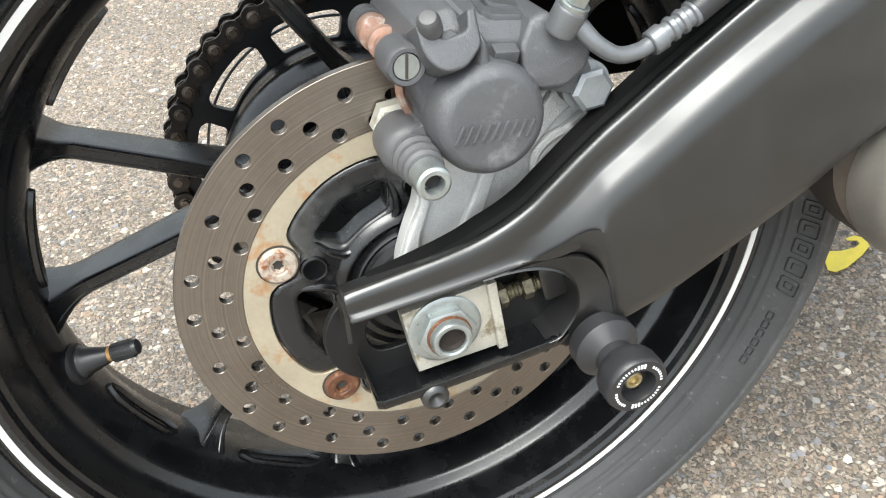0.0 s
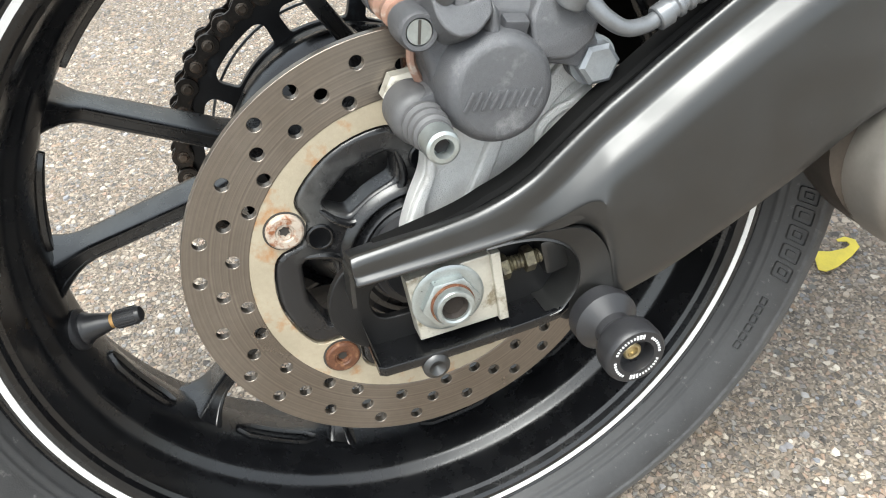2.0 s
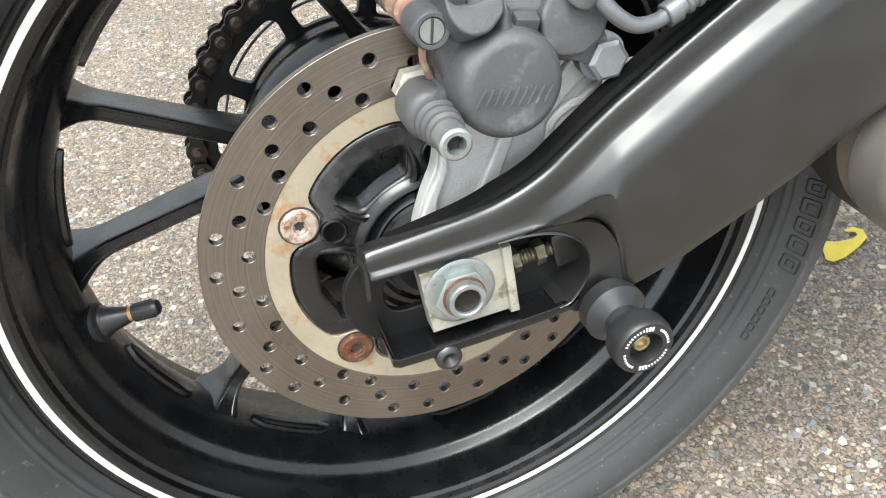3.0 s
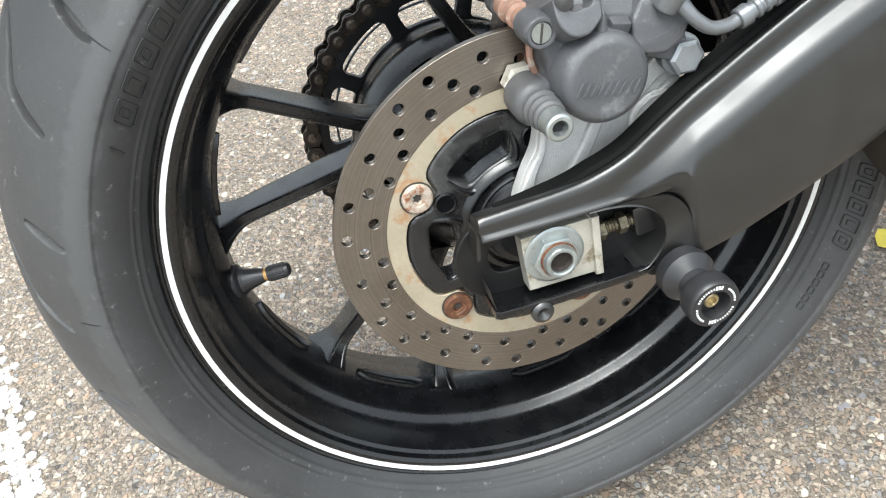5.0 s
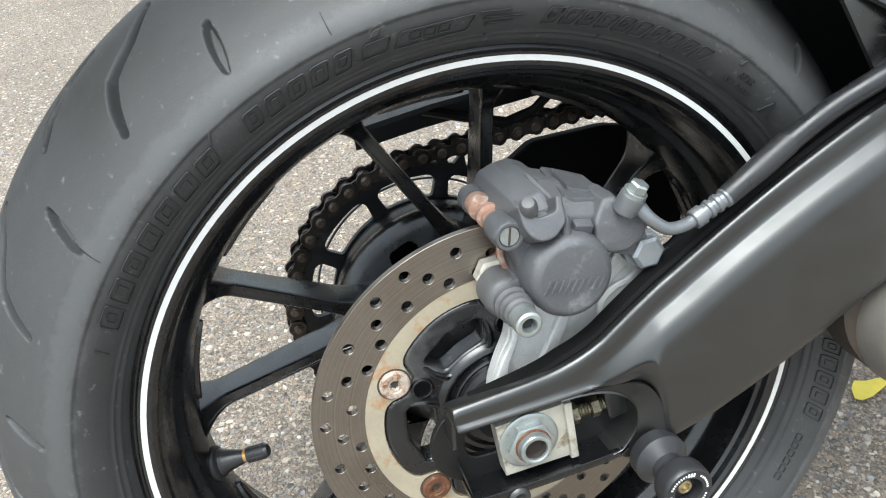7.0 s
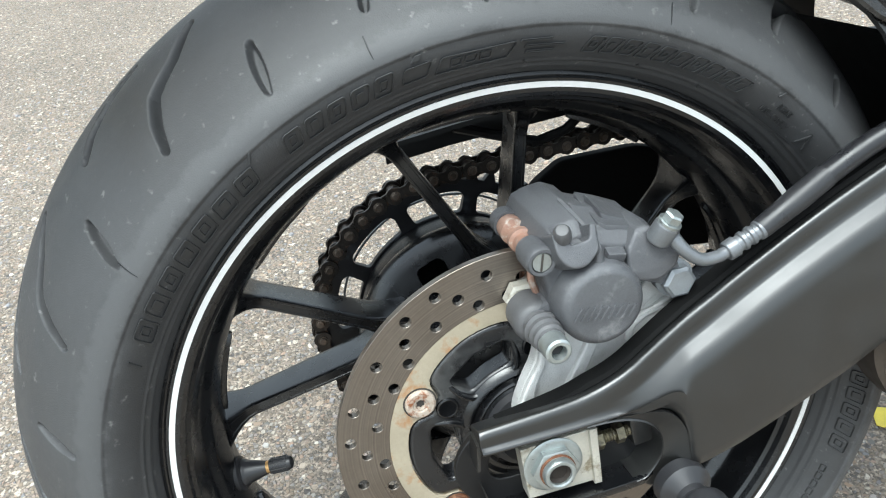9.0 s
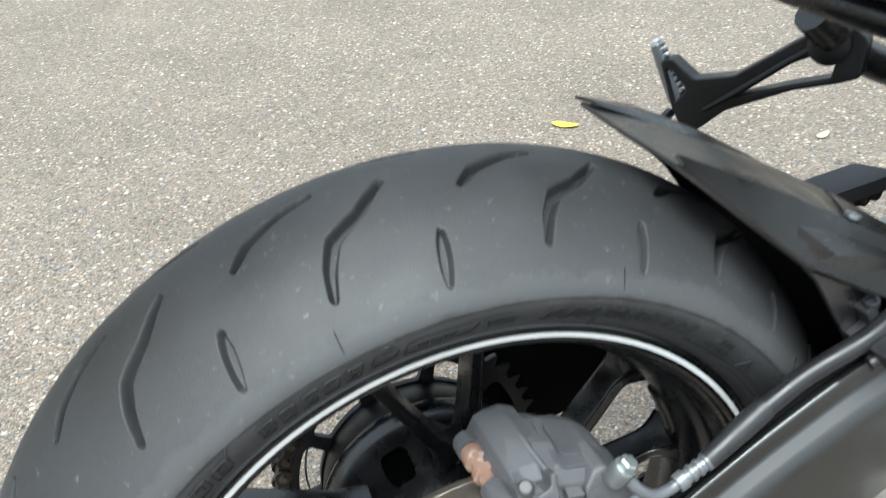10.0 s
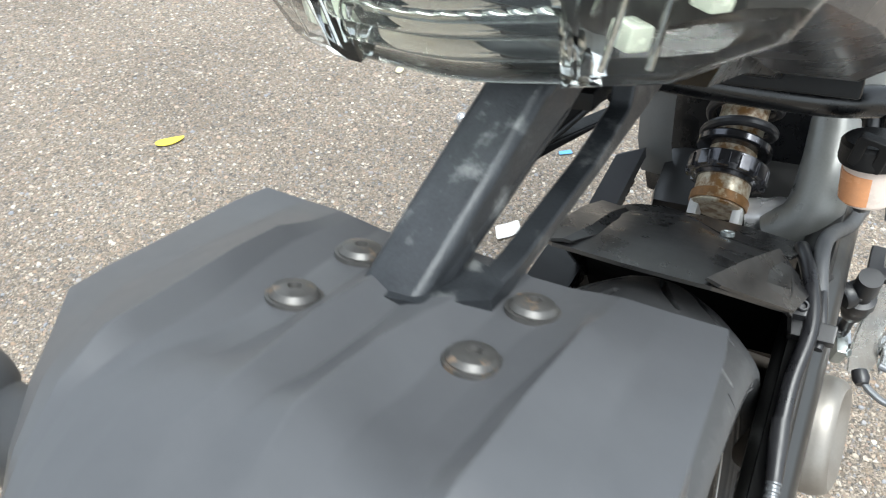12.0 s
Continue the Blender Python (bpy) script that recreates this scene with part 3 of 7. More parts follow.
def rim(parent):
    bm = B()
    half = [(0.2270, -0.0625), (0.2264, -0.0648), (0.2246, -0.0656), (0.2234, -0.0648), (0.2226, -0.0656), (0.2150, -0.0646), (0.2125, -0.0628), (0.2112, -0.0590), (0.2090, -0.0570), (0.2072, -0.0500), (0.2058, -0.0420), (0.2048, -0.0365), (0.2026, -0.0330), (0.1990, -0.0300), (0.1970, -0.0272), (0.1945, -0.0205), (0.1916, -0.0135), (0.1905, -0.0060)]
    prof = half + [(r, -y) for r, y in half[::-1]]
    back = [(0.2205, 0.059), (0.2160, 0.048), (0.2000, 0.02), (0.2000, -0.02), (0.2160, -0.048), (0.2205, -0.059)]
    ring = prof + back
    n = 160
    loft(bm, [[Vector((r * math.cos(2 * math.pi * k / n), y, r * math.sin(2 * math.pi * k / n))) for r, y in ring] for k in range(n)], caps=False)
    bm.verts.ensure_lookup_table()
    m = len(ring)
    for q in range(m):
        bm.faces.new((bm.verts[(n - 1) * m + q], bm.verts[(n - 1) * m + (q + 1) % m], bm.verts[(q + 1) % m], bm.verts[q]))
    return part("wheel_rim", bm, RIMBLACK, parent, "satin black cast wheel rim", sharp=28)


wheel = rim(bike)


def ring_band(r0, r1, y0, y1, n=160):
    """A thin flat ring that follows a cone face."""
    bm = B()
    sec = [[polar(r0, 360 * k / n, y0), polar(r1, 360 * k / n, y1), polar(r1, 360 * k / n, y1 + 0.0006), polar(r0, 360 * k / n, y0 + 0.0006)] for k in range(n + 1)]
    loft(bm, sec, caps=False)
    bmesh.ops.remove_doubles(bm, verts=bm.verts, dist=1e-6)
    return bm


part("rim_stripe", ring_band(0.2176, 0.2209, -0.0656, -0.0661), WHITE, wheel, "thin white reflective rim stripe")
part("rim_stripe", ring_band(0.2176, 0.2209, 0.0652, 0.0656), WHITE, wheel, "thin white reflective rim stripe")


def spoke(a_rim, a_hub):
    bm = B()
    secs = []
    for t in np.linspace(0, 1, 25):
        a = a_hub + (a_rim - a_hub) * t
        p = polar(0.074, a_hub, 0.022).lerp(polar(0.1985, a_rim, 0.021), t)
        d = (polar(0.197, a_rim) - polar(0.080, a_hub)).normalized()
        side = Vector((-d.z, 0, d.x))
        w = 0.0048 + 0.0100 * max(0, (t - 0.80) / 0.20) ** 2.0 + 0.010 * max(0, (0.24 - t) / 0.24) ** 2
        h = 0.0125 + 0.004 * (1 - t) + 0.006 * max(0, (t - 0.8) / 0.2) ** 2
        fore = 1 + 1.2 * max(0, (t - 0.80) / 0.20) ** 1.3
        ring = [(-1, -0.78), (-0.92, -0.93), (-0.75, -1.0), (-0.50, -1.0), (-0.42, -0.97), (0.42, -0.97), (0.50, -1.0), (0.75, -1.0), (0.92, -0.93), (1, -0.78), (1.05, 0.6), (0.8, 1), (-0.8, 1), (-1.05, 0.6)]
        secs.append([p + side * (w * u) + Vector((0, h * (v * fore if v < 0 else v), 0)) for u, v in ring])
    return loft(bm, secs)


for k in range(5):
    c = 92.5 + 72 * k
    for s in (-1, 1):
        part("spoke", spoke(c + 14.6 * s, c - 15 + 5.5 * s), RIMBLACK, wheel)


def rim_pad(c, half):
    """A raised lens-shaped cast pad with a lip on the inner barrel."""
    bm = B()
    secs = []
    for u in (-1.0, -0.97, -0.86, -0.7, -0.35, 0, 0.35, 0.7, 0.86, 0.97, 1.0):
        w = 0.0020 + 0.0036 * min(1, (1 - abs(u)) / 0.3)
        f = 0.0 if abs(u) == 1 else 1.0
        a = c + half * u
        secs.append([polar(r, a, y) for r, y in ((0.1945, -0.001 - w - 0.001), (0.1915 - 0.0034 * f, -0.001 - w), (0.1915 - 0.0040 * f, -0.001 - w + 0.0012), (0.1915 - 0.0016 * f, -0.001 - w + 0.0024), (0.1915 - 0.0016 * f, -0.001 + w - 0.0024), (0.1915 - 0.0040 * f, -0.001 + w - 0.0012), (0.1915 - 0.0034 * f, -0.001 + w), (0.1945, -0.001 + w + 0.001))])
    loft(bm, secs)
    return part("rim_pad", bm, RIMBLACK, wheel)


for k in range(5):
    rim_pad(164.5 + 72 * k, 8.8)
    rim_pad(205.0 + 72 * k, 8.6)


def hub(parent):
    """The cast hub: a cone that widens to the drum, pierced by five rounded windows."""
    bm = B()
    cone = [(-0.066, 0.012), (-0.066, 0.0195), (-0.063, 0.0200), (-0.063, 0.0235), (-0.0655, 0.0240), (-0.0655, 0.0275), (-0.061, 0.0280), (-0.060, 0.0325), (-0.052, 0.0345), (-0.030, 0.0470), (0.0, 0.0630)]
    cone += [(0.001 * k, 0.0630 + 0.00051 * k) for k in range(1, 43)]
    cone += [(0.048, 0.0872), (0.054, 0.0892), (0.064, 0.0892), (0.069, 0.0875), (0.072, 0.083), (0.072, 0.03)]
    turned(bm, cone, (0, 0, 0), (0, 1, 0), 480)
    gone = []
    for f in bm.faces:
        c = f.calc_center_median()
        a = (math.degrees(math.atan2(c.z, c.x)) - 112.4 + 36) % 72 - 36
        if abs(a / 8.2) ** 4 + abs((c.y - 0.025) / 0.0125) ** 4 < 1:
            gone.append(f)
    bmesh.ops.delete(bm, geom=gone, context="FACES")
    rimmed = [e for e in bm.edges if len(e.link_faces) == 1 and 0.005 < e.verts[0].co.y < 0.045]
    for v in bmesh.ops.extrude_edge_only(bm, edges=rimmed)["geom"]:
        if isinstance(v, bmesh.types.BMVert):
            flat = Vector((v.co.x, 0, v.co.z)).normalized()
            v.co += Vector((0, 0.005, 0)) - flat * 0.003
    return part("hub", bm, RIMBLACK, parent, "black cast hub pierced by windows")


hub(wheel)


def carrier(parent):
    """The five-armed face of the hub that carries the disc."""
    bm = B()
    out, holes = [], []
    for k in range(5):
        c = 153 + 72 * k
        out += [tuple(polar(r, c + a).xz) for r, a in ((0.0650, -5.5), (0.0645, 0.0), (0.0650, 5.5), (0.0735, 10.5), (0.0760, 13.0), (0.0770, 15.5), (0.0775, 18), (0.0780, 22), (0.0784, 27), (0.0787, 32), (0.0788, 36), (0.0787, 40), (0.0784, 45), (0.0780, 50), (0.0775, 54), (0.0770, 56.5), (0.0760, 59), (0.0735, 61.5))]
        holes.append(rounded([tuple(polar(r, c + 36 + a).xz) for r, a in ((0.0470, -18.5), (0.0590, -22), (0.0635, -19.5), (0.0648, 0), (0.0635, 19.5), (0.0590, 22), (0.0470, 18.5), (0.0460, 0))], 0.0025))
    slab(bm, rounded(out, 0.0004), -0.0672, -0.050, 0.003, [h if area(h) < 0 else h[::-1] for h in holes])
    plate = part("disc_carrier", bm, DUSTYBLACK, parent, "black five-armed disc carrier")
    for k in range(5):
        c = 153 + 72 * k
        bm = B()
        turned(bm, [(0, 0), (0, 0.0075), (0.0012, 0.0072), (0.0016, 0.0062), (0.0012, 0.0054), (0.0010, 0)], polar(0.0565, c, -0.0670), (0, -1, 0), 24)
        part("cast_boss", bm, RIMBLACK, plate)
        for s in (-1, 1):
            bm = B()
            tube(bm, [polar(0.0400, c + s * 20, -0.0675), polar(0.0445, c + s * 13, -0.0675), polar(0.0520, c + s * 11.5, -0.0670), polar(0.0640, c + s * 13, -0.0655)], [0.0022, 0.0024, 0.0022, 0.0014], 10)
            part("cast_rib", bm, RIMBLACK, plate)
    bm = B()
    turned(bm, [(-0.060, 0.0445), (-0.0672, 0.0445), (-0.0700, 0.0425), (-0.0712, 0.0395), (-0.0695, 0.0370), (-0.0700, 0.0345), (-0.0712, 0.0330), (-0.0700, 0.0310), (-0.0715, 0.0285), (-0.060, 0.0280)], (0, 0, 0), (0, 1, 0), 72)
    part("hub_shoulder", bm, RIMBLACK, plate)


def area(loop):
    return sum(a[0] * b[1] - b[0] * a[1] for a, b in zip(loop, loop[1:] + loop[:1]))


carrier(wheel)
bm = B()
turned(bm, [(-0.080, 0.012), (-0.080, 0.0225), (-0.077, 0.0235), (-0.076, 0.0275), (-0.070, 0.0295), (-0.068, 0.035), (-0.060, 0.037)], (0, 0, 0), (0, 1, 0), 64)
part("bearing_seal", bm, NYLON, wheel)

# valve
bm = B()
p0, p1 = polar(0.1908, -172.0, -0.0100), polar(0.1600, -172.0, -0.0170)
ax = p1 - p0
turned(bm, [(-0.002, 0.0), (-0.002, 0.0122), (0.0012, 0.0122), (0.0020, 0.0112), (0.0024, 0.0092), (0.0036, 0.0096), (0.0050, 0.0090), (0.0060, 0.0080), (0.019, 0.0046), (0.019, 0.0)], p0, ax, 24)
valve = part("tyre_valve", bm, NYLON, wheel, "black rubber tyre valve")
bm = B()
turned(bm, [(0.018, 0), (0.018, 0.0043), (0.0225, 0.0043), (0.0225, 0)], p0, ax, 20)
part("valve_collar", bm, COLLAR, valve, "orange-brass collar")
bm = B()
turned(bm, [(0.0215, 0), (0.0215, 0.0052), (0.034, 0.0051), (0.0362, 0.0042), (0.0372, 0.0026), (0.0374, 0)], p0, ax, 20)
cap = part("valve_cap", bm, NYLON, valve, "ribbed black cap")
for k in range(16):
    bm = B()
    block(bm, (0.0011, 0.0008, 0.0115), Matrix.Translation(p0) @ frame_of(ax) @ pose(0, 0, 0, 0, 0, 22.5 * k) @ pose(0, 0.0051, 0.0280), 0.0002, 1)
    part("cap_rib", bm, NYLON, cap)

# brake disc
def brake_disc(parent):
    bm = B()
    holes = []
    pattern = [(0.115, 0), (0.105, -5.6), (0.095, -11.2), (0.112, -16.8), (0.095, -22.4), (0.105, -28.0), (0.115, -33.7), (0.0985, -39.3)]
    for k in range(8):
        for r, a in pattern:
            p = polar(r, 160 + a - 45 * k)
            holes.append(circle(0.0035, 20, (p.x, p.z)))
    slab(bm, circle(0.1235, 160), -0.0675, -0.0625, 0.0005, [circle(0.0905, 160)[::-1]] + [h[::-1] for h in holes])
    d = part("brake_disc", bm, DISCSTEEL, parent, "worn drilled steel brake disc")
    bm = B()
    inner = []
    for k in range(5):
        c = 153 + 72 * k
        inner += [tuple(polar(r, c + a).xz) for r, a in ((0.0655, -5.0), (0.0650, 0.0), (0.0655, 5.0), (0.0740, 10.0), (0.0765, 12.5), (0.0775, 15.0), (0.0780, 18), (0.0785, 22), (0.0789, 27), (0.0792, 32), (0.0793, 36), (0.0792, 40), (0.0789, 45), (0.0785, 50), (0.0780, 54), (0.0775, 57.0), (0.0765, 59.5), (0.0740, 62))]
    slab(bm, circle(0.0908, 160), -0.0671, -0.0628, 0.0004, [rounded(inner, 0.0004)[::-1]])
    part("disc_ring", bm, RINGSTEEL, d, "bare pale steel ring with rust stains")
    for k in range(5):
        bm = B()
        turned(bm, [(0, 0), (0, 0.0098), (0.0022, 0.0096), (0.003, 0.0085), (0.003, 0.0052), (0.0022, 0.0045), (0.0022, 0.0036), (0.0004, 0.0030), (0.0004, 0)], polar(0.0752, 153 + 72 * k, -0.0671), (0, -1, 0), 28)
        bolt_head = bm
        bm = B()
        turned(bm, [(0, 0), (0, 0.0109), (0.0003, 0.0109), (0.0003, 0)], polar(0.0752, 153 + 72 * k, -0.0671), (0, -1, 0), 28)
        part("bolt_recess", bm, TWIG, d, "dark ring round a bolt")
        bm = bolt_head
        head = part("disc_bolt", bm, RUSTWHITE if k == 0 else RUST, d, "brown rusted bolt head")
        bm = B()
        star = [(0.0030 if q % 2 else 0.0021, 30 * q) for q in range(12)]
        at = polar(0.0752, 153 + 72 * k)
        slab(bm, [(at.x + r * math.cos(radians(a)), at.z + r * math.sin(radians(a))) for r, a in star], -0.0677, -0.0672, 0.0001)
        part("star_socket", bm, TWIG, head, "dark star-shaped socket")
    return d


disc = brake_disc(bike)

# ---- swingarm ----
def arm_ring(x, lo, hi):
    """Upright section of the arm. Behind the slot a plain prong with a rolled lower lip; ahead of it a steep upper
    band, then a rolled shoulder that leads out to the broad outer face."""
    h = hi - lo
    prong = [(-0.100, hi - 0.0060), (-0.1140, hi - 0.0006), (-0.1172, hi - 0.0008), (-0.1186, hi - 0.0035), (-0.1189, lo + 0.66 * h), (-0.1191, lo + 0.52 * h), (-0.1192, lo + 0.42 * h), (-0.1193, lo + 0.34 * h), (-0.1196, lo + 0.0044), (-0.1211, lo + 0.0033), (-0.1219, lo + 0.0022), (-0.1219, lo + 0.0012), (-0.1210, lo + 0.0003), (-0.119, lo), (-0.101, lo), (-0.0995, lo + 0.3 * h), (-0.0995, hi - 0.008)]
    body = [(-0.100, hi - 0.0100), (-0.1140, hi - 0.0006), (-0.1172, hi - 0.0008), (-0.1184, hi - 0.0034), (-0.1186, hi - 0.0090), (-0.1189, hi - 0.0138), (-0.1202, hi - 0.0166), (-0.1254, hi - 0.0210), (-0.1292, hi - 0.0262), (-0.1314, hi - 0.0350), (-0.1326, lo + 0.42 * h), (-0.1322, lo + 0.0120), (-0.1303, lo + 0.0034), (-0.1265, lo), (-0.100, lo + 0.001), (-0.086, lo + 0.3 * h), (-0.090, hi - 0.016)]
    m = float(np.clip((x - 0.034) / 0.050, 0, 1))
    m = m * m * (3 - 2 * m)
    return [Vector((x, p[0] * (1 - m) + q[0] * m, p[1] * (1 - m) + q[1] * m)) for p, q in zip(prong, body)]


bm = B()
ribs = [(-0.0440, 0.0272, 0.0385), (-0.0425, 0.0256, 0.0402), (-0.030, 0.0256, 0.0412), (-0.010, 0.0260, 0.0427), (0.0087, 0.0264, 0.0445), (0.0205, 0.0268, 0.0462), (0.0315, 0.0272, 0.0492), (0.041, 0.0278, 0.0528), (0.050, 0.0284, 0.0575), (0.058, 0.0290, 0.0632), (0.0655, 0.0290, 0.0685), (0.0715, 0.0262, 0.0728), (0.0765, 0.0190, 0.0762), (0.0800, 0.0060, 0.0786), (0.0832, -0.0140, 0.0807), (0.088, -0.0190, 0.0838), (0.1012, -0.0160, 0.0915), (0.1150, -0.0118, 0.0998), (0.1320, -0.0048, 0.1096), (0.1512, 0.0036, 0.1202), (0.17, 0.0125, 0.1300), (0.19, 0.0222, 0.1398), (0.2177, 0.0380, 0.1525), (0.2392, 0.0470, 0.1610), (0.28, 0.058, 0.1730), (0.33, 0.068, 0.182), (0.40, 0.070, 0.178), (0.48, 0.055, 0.157), (0.56, 0.03, 0.13)]
loft(bm, [arm_ring(p.x, p.y, p.z) for p in curve_points(ribs, 5)])
arm = part("swingarm", bm, ARMBLACK, bike, "dark grey-black satin painted swingarm", sharp=60)
# black strip added along the wheel side of the arm
bm = B()
strip_ribs = curve_points(ribs[2:25], 4)
loft(bm, [[Vector((p.x, y, p.z + dz - 0.006 * max(0, 1 - k / 14))) for y, dz in ((-0.0985, -0.012), (-0.1115, -0.006), (-0.1115, -0.0006), (-0.1095, 0.0014), (-0.100, 0.0016))] for k, p in enumerate(strip_ribs)])
part("edge_trim", bm, MATTBLACK, arm, "black strip along the inner edge")


def slot_surround(parent):
    """The bevelled rim that leads from the outer face into the axle slot and round to the lower prong."""
    crease = [(0.020, 0.0270), (0.032, 0.0274), (0.0440, 0.0284), (0.0557, 0.0296), (0.0660, 0.0292), (0.0730, 0.0245), (0.0785, 0.0150), (0.0815, 0.0030), (0.0828, -0.0085), (0.0820, -0.0170), (0.0780, -0.0235), (0.0700, -0.0280), (0.0600, -0.0300)]
    rim = [(0.020, 0.0262), (0.032, 0.0258), (0.0440, 0.0240), (0.0545, 0.0200), (0.0620, 0.0140), (0.0658, 0.0075), (0.0672, 0.0010), (0.0668, -0.0055), (0.0650, -0.0110), (0.0625, -0.0150), (0.0595, -0.0188), (0.0560, -0.0222), (0.0500, -0.0232)]
    out = [-0.1214, -0.1217, -0.1228, -0.1256, -0.1290, -0.1302, -0.1306, -0.1306, -0.1302, -0.1285, -0.1250, -0.1222, -0.1212]
    secs = []
    for (cx, cz), (rx, rz), y in zip(crease, rim, out):
        c, r = Vector((cx, y, cz)), Vector((rx, -0.1212, rz))
        d = (r - c).normalized()
        secs.append([c + Vector((0, 0.012, 0)), c, c.lerp(r, 0.5) + Vector((0, 0.0004, 0)), r - d * 0.0022 + Vector((0, 0.0006, 0)), r - d * 0.0010 + Vector((0, -0.0007, 0)), r + Vector((0, 0.0002, 0)), r + d * 0.0006 + Vector((0, 0.006, 0)), r + d * 0.0010 + Vector((0, 0.020, 0))])
    smooth = [[q for q in ring] for ring in zip(*[curve_points(line, 4) for line in zip(*secs)])]
    bm = B()
    loft(bm, smooth, caps=False)
    return part("slot_surround", bm, ARMBLACK, parent, "bevelled rim round the axle slot", sharp=50)


slot_surround(arm)
# lower prong: a shelf with a rolled outer lip
bm = B()
secs = []
for x, z in ((-0.0415, -0.0232), (-0.038, -0.0250), (-0.0144, -0.0254), (0.010, -0.0248), (0.030, -0.0240), (0.0471, -0.0232), (0.056, -0.0222), (0.0615, -0.0180)):
    secs.append([Vector((x, y, z + d)) for y, d in ((-0.096, -0.0005), (-0.112, -0.0008), (-0.1195, 0.0), (-0.1212, 0.0), (-0.1218, -0.0012), (-0.1215, -0.0050), (-0.1200, -0.0066), (-0.1170, -0.0070), (-0.096, -0.0060))])
loft(bm, secs)
part("lower_prong", bm, RIMBLACK, arm, "black lower prong", sharp=50)
bm = B()
loft(bm, [[Vector((x, y, z)) for y, z in ((-0.1205, z0), (-0.1190, z0 + 0.0002), (-0.100, z1), (-0.100, z1 - 0.002), (-0.1195, z0 - 0.0025))] for x, z0, z1 in ((-0.0428, -0.0080, -0.0080), (-0.0415, -0.0160, -0.0160), (-0.0400, -0.0232, -0.0235))])
part("prong_end", bm, ARMBLACK, arm, sharp=50)
bm = B()
out = [(-0.027 + 0.0305 * math.cos(radians(a)), 0.000 + 0.0300 * math.sin(radians(a))) for a in range(90, 262, 12)] + [(0.090, -0.026), (0.090, 0.042)]
slab(bm, out, -0.101, -0.096, 0.001, [rounded([(-0.0365, -0.0115), (0.012, -0.0115), (0.012, 0.0115), (-0.0365, 0.0115)], 0.0112)[::-1]])
part("dropout_plate", bm, PLASTIC, arm, "black dropout plate")
bm = B()
loft(bm, [[Vector((x, y, z)) for x, z in ((-0.0435, 0.030), (-0.0455, 0.030), (-0.0470, 0.012), (-0.0450, 0.012))] for y in (-0.101, -0.108, -0.1165)])
part("prong_web", bm, ARMBLACK, arm)
bm = B()
turned(bm, [(0, 0), (0, 0.0072), (0.0035, 0.0072), (0.0050, 0.0060), (0.0055, 0.0044), (0.0030, 0.0010), (0.0028, 0)], (-0.0125, -0.1185, -0.0335), (0, -1, 0.05), 28)
part("plug_bolt", bm, ARMBLACK, arm, "black plug with a dished centre")

# axle block, nut and adjuster
bm = B()
slab(bm, [(-0.0195, 0.0165), (0.0262, 0.0185), (0.0285, -0.021), (-0.0165, -0.0215)], -0.1135, -0.101, 0.0008)
slab(bm, [(0.0235, 0.020), (0.0285, 0.020), (0.0305, -0.0215), (0.0255, -0.0215)], -0.1165, -0.101, 0.0008)
axle_block = part("axle_block", bm, BLOCKALU, bike, "stained aluminium axle adjuster block")
bm = B()
turned(bm, [(0, 0), (0, 0.0185), (0.0012, 0.0188), (0.0026, 0.0165), (0.0026, 0)], (0, -0.1135, 0.001), (0, -1, 0), 40)
turned(bm, [(0.0024, 0), (0.0024, 0.0150), (0.0068, 0.0150), (0.0078, 0.0132), (0.0078, 0)], (0, -0.1135, 0.001), (0, -1, 0), 6)
part("axle_nut", bm, ZINC, axle_block, "zinc-plated hexagon axle nut")
bm = B()
turned(bm, [(0.0076, 0.0095), (0.0076, 0.0112), (0.0094, 0.0112), (0.0094, 0.0095)], (0, -0.1135, 0.002), (0, -1, 0), 40)
part("axle_collar", bm, RUST, axle_block, "thin rusty collar")
bm = B()
turned(bm, [(0.009, 0.0096), (0.009, 0.0102), (0.0122, 0.0104), (0.0138, 0.0095), (0.0140, 0.0080), (0.0134, 0.0070), (0.0079, 0.0066)], (0, -0.1135, 0.0025), (0, -1, 0), 40)
part("axle_end", bm, ZINC, axle_block, "hollow axle end")
# the bore is shallow, so the shade of its depth is in the colour
bm = B()
turned(bm, [(0.0095, 0), (0.0095, 0.0069), (0.0120, 0.0068), (0.0114, 0.0058), (0.0099, 0.0050), (0.0097, 0)], (0, -0.1135, 0.0025), (0, -1, 0), 24)
part("axle_bore", bm, RUSTSHADE, axle_block, "dark rusty bore")
bm = B()
turned(bm, [(-0.005, 0), (-0.005, 0.0038)] + [(x / 1000, 0.0042 if x % 2 else 0.0036) for x in range(-4, 30)] + [(0.030, 0)], (0.026, -0.106, 0.003), (1, 0, 0.05), 18)
adjuster = part("adjuster_bolt", bm, GREASE, bike, "greasy threaded chain adjuster bolt")
bm = B()
bolt(bm, (0.031, -0.106, 0.003), (1, 0, 0.05), 0.0068, 0.005)
part("nut", bm, GREASE, adjuster)
bm = B()
bolt(bm, (0.044, -0.106, 0.004), (1, 0, 0.05), 0.0068, 0.006)
part("nut", bm, GREASE, adjuster)
bm = B()
block(bm, (0.018, 0.014, 0.022), pose(0.062, -0.104, 0.0045, 0, -8, 0), 0.004)
part("adjuster_boss", bm, ARMBLACK, arm)

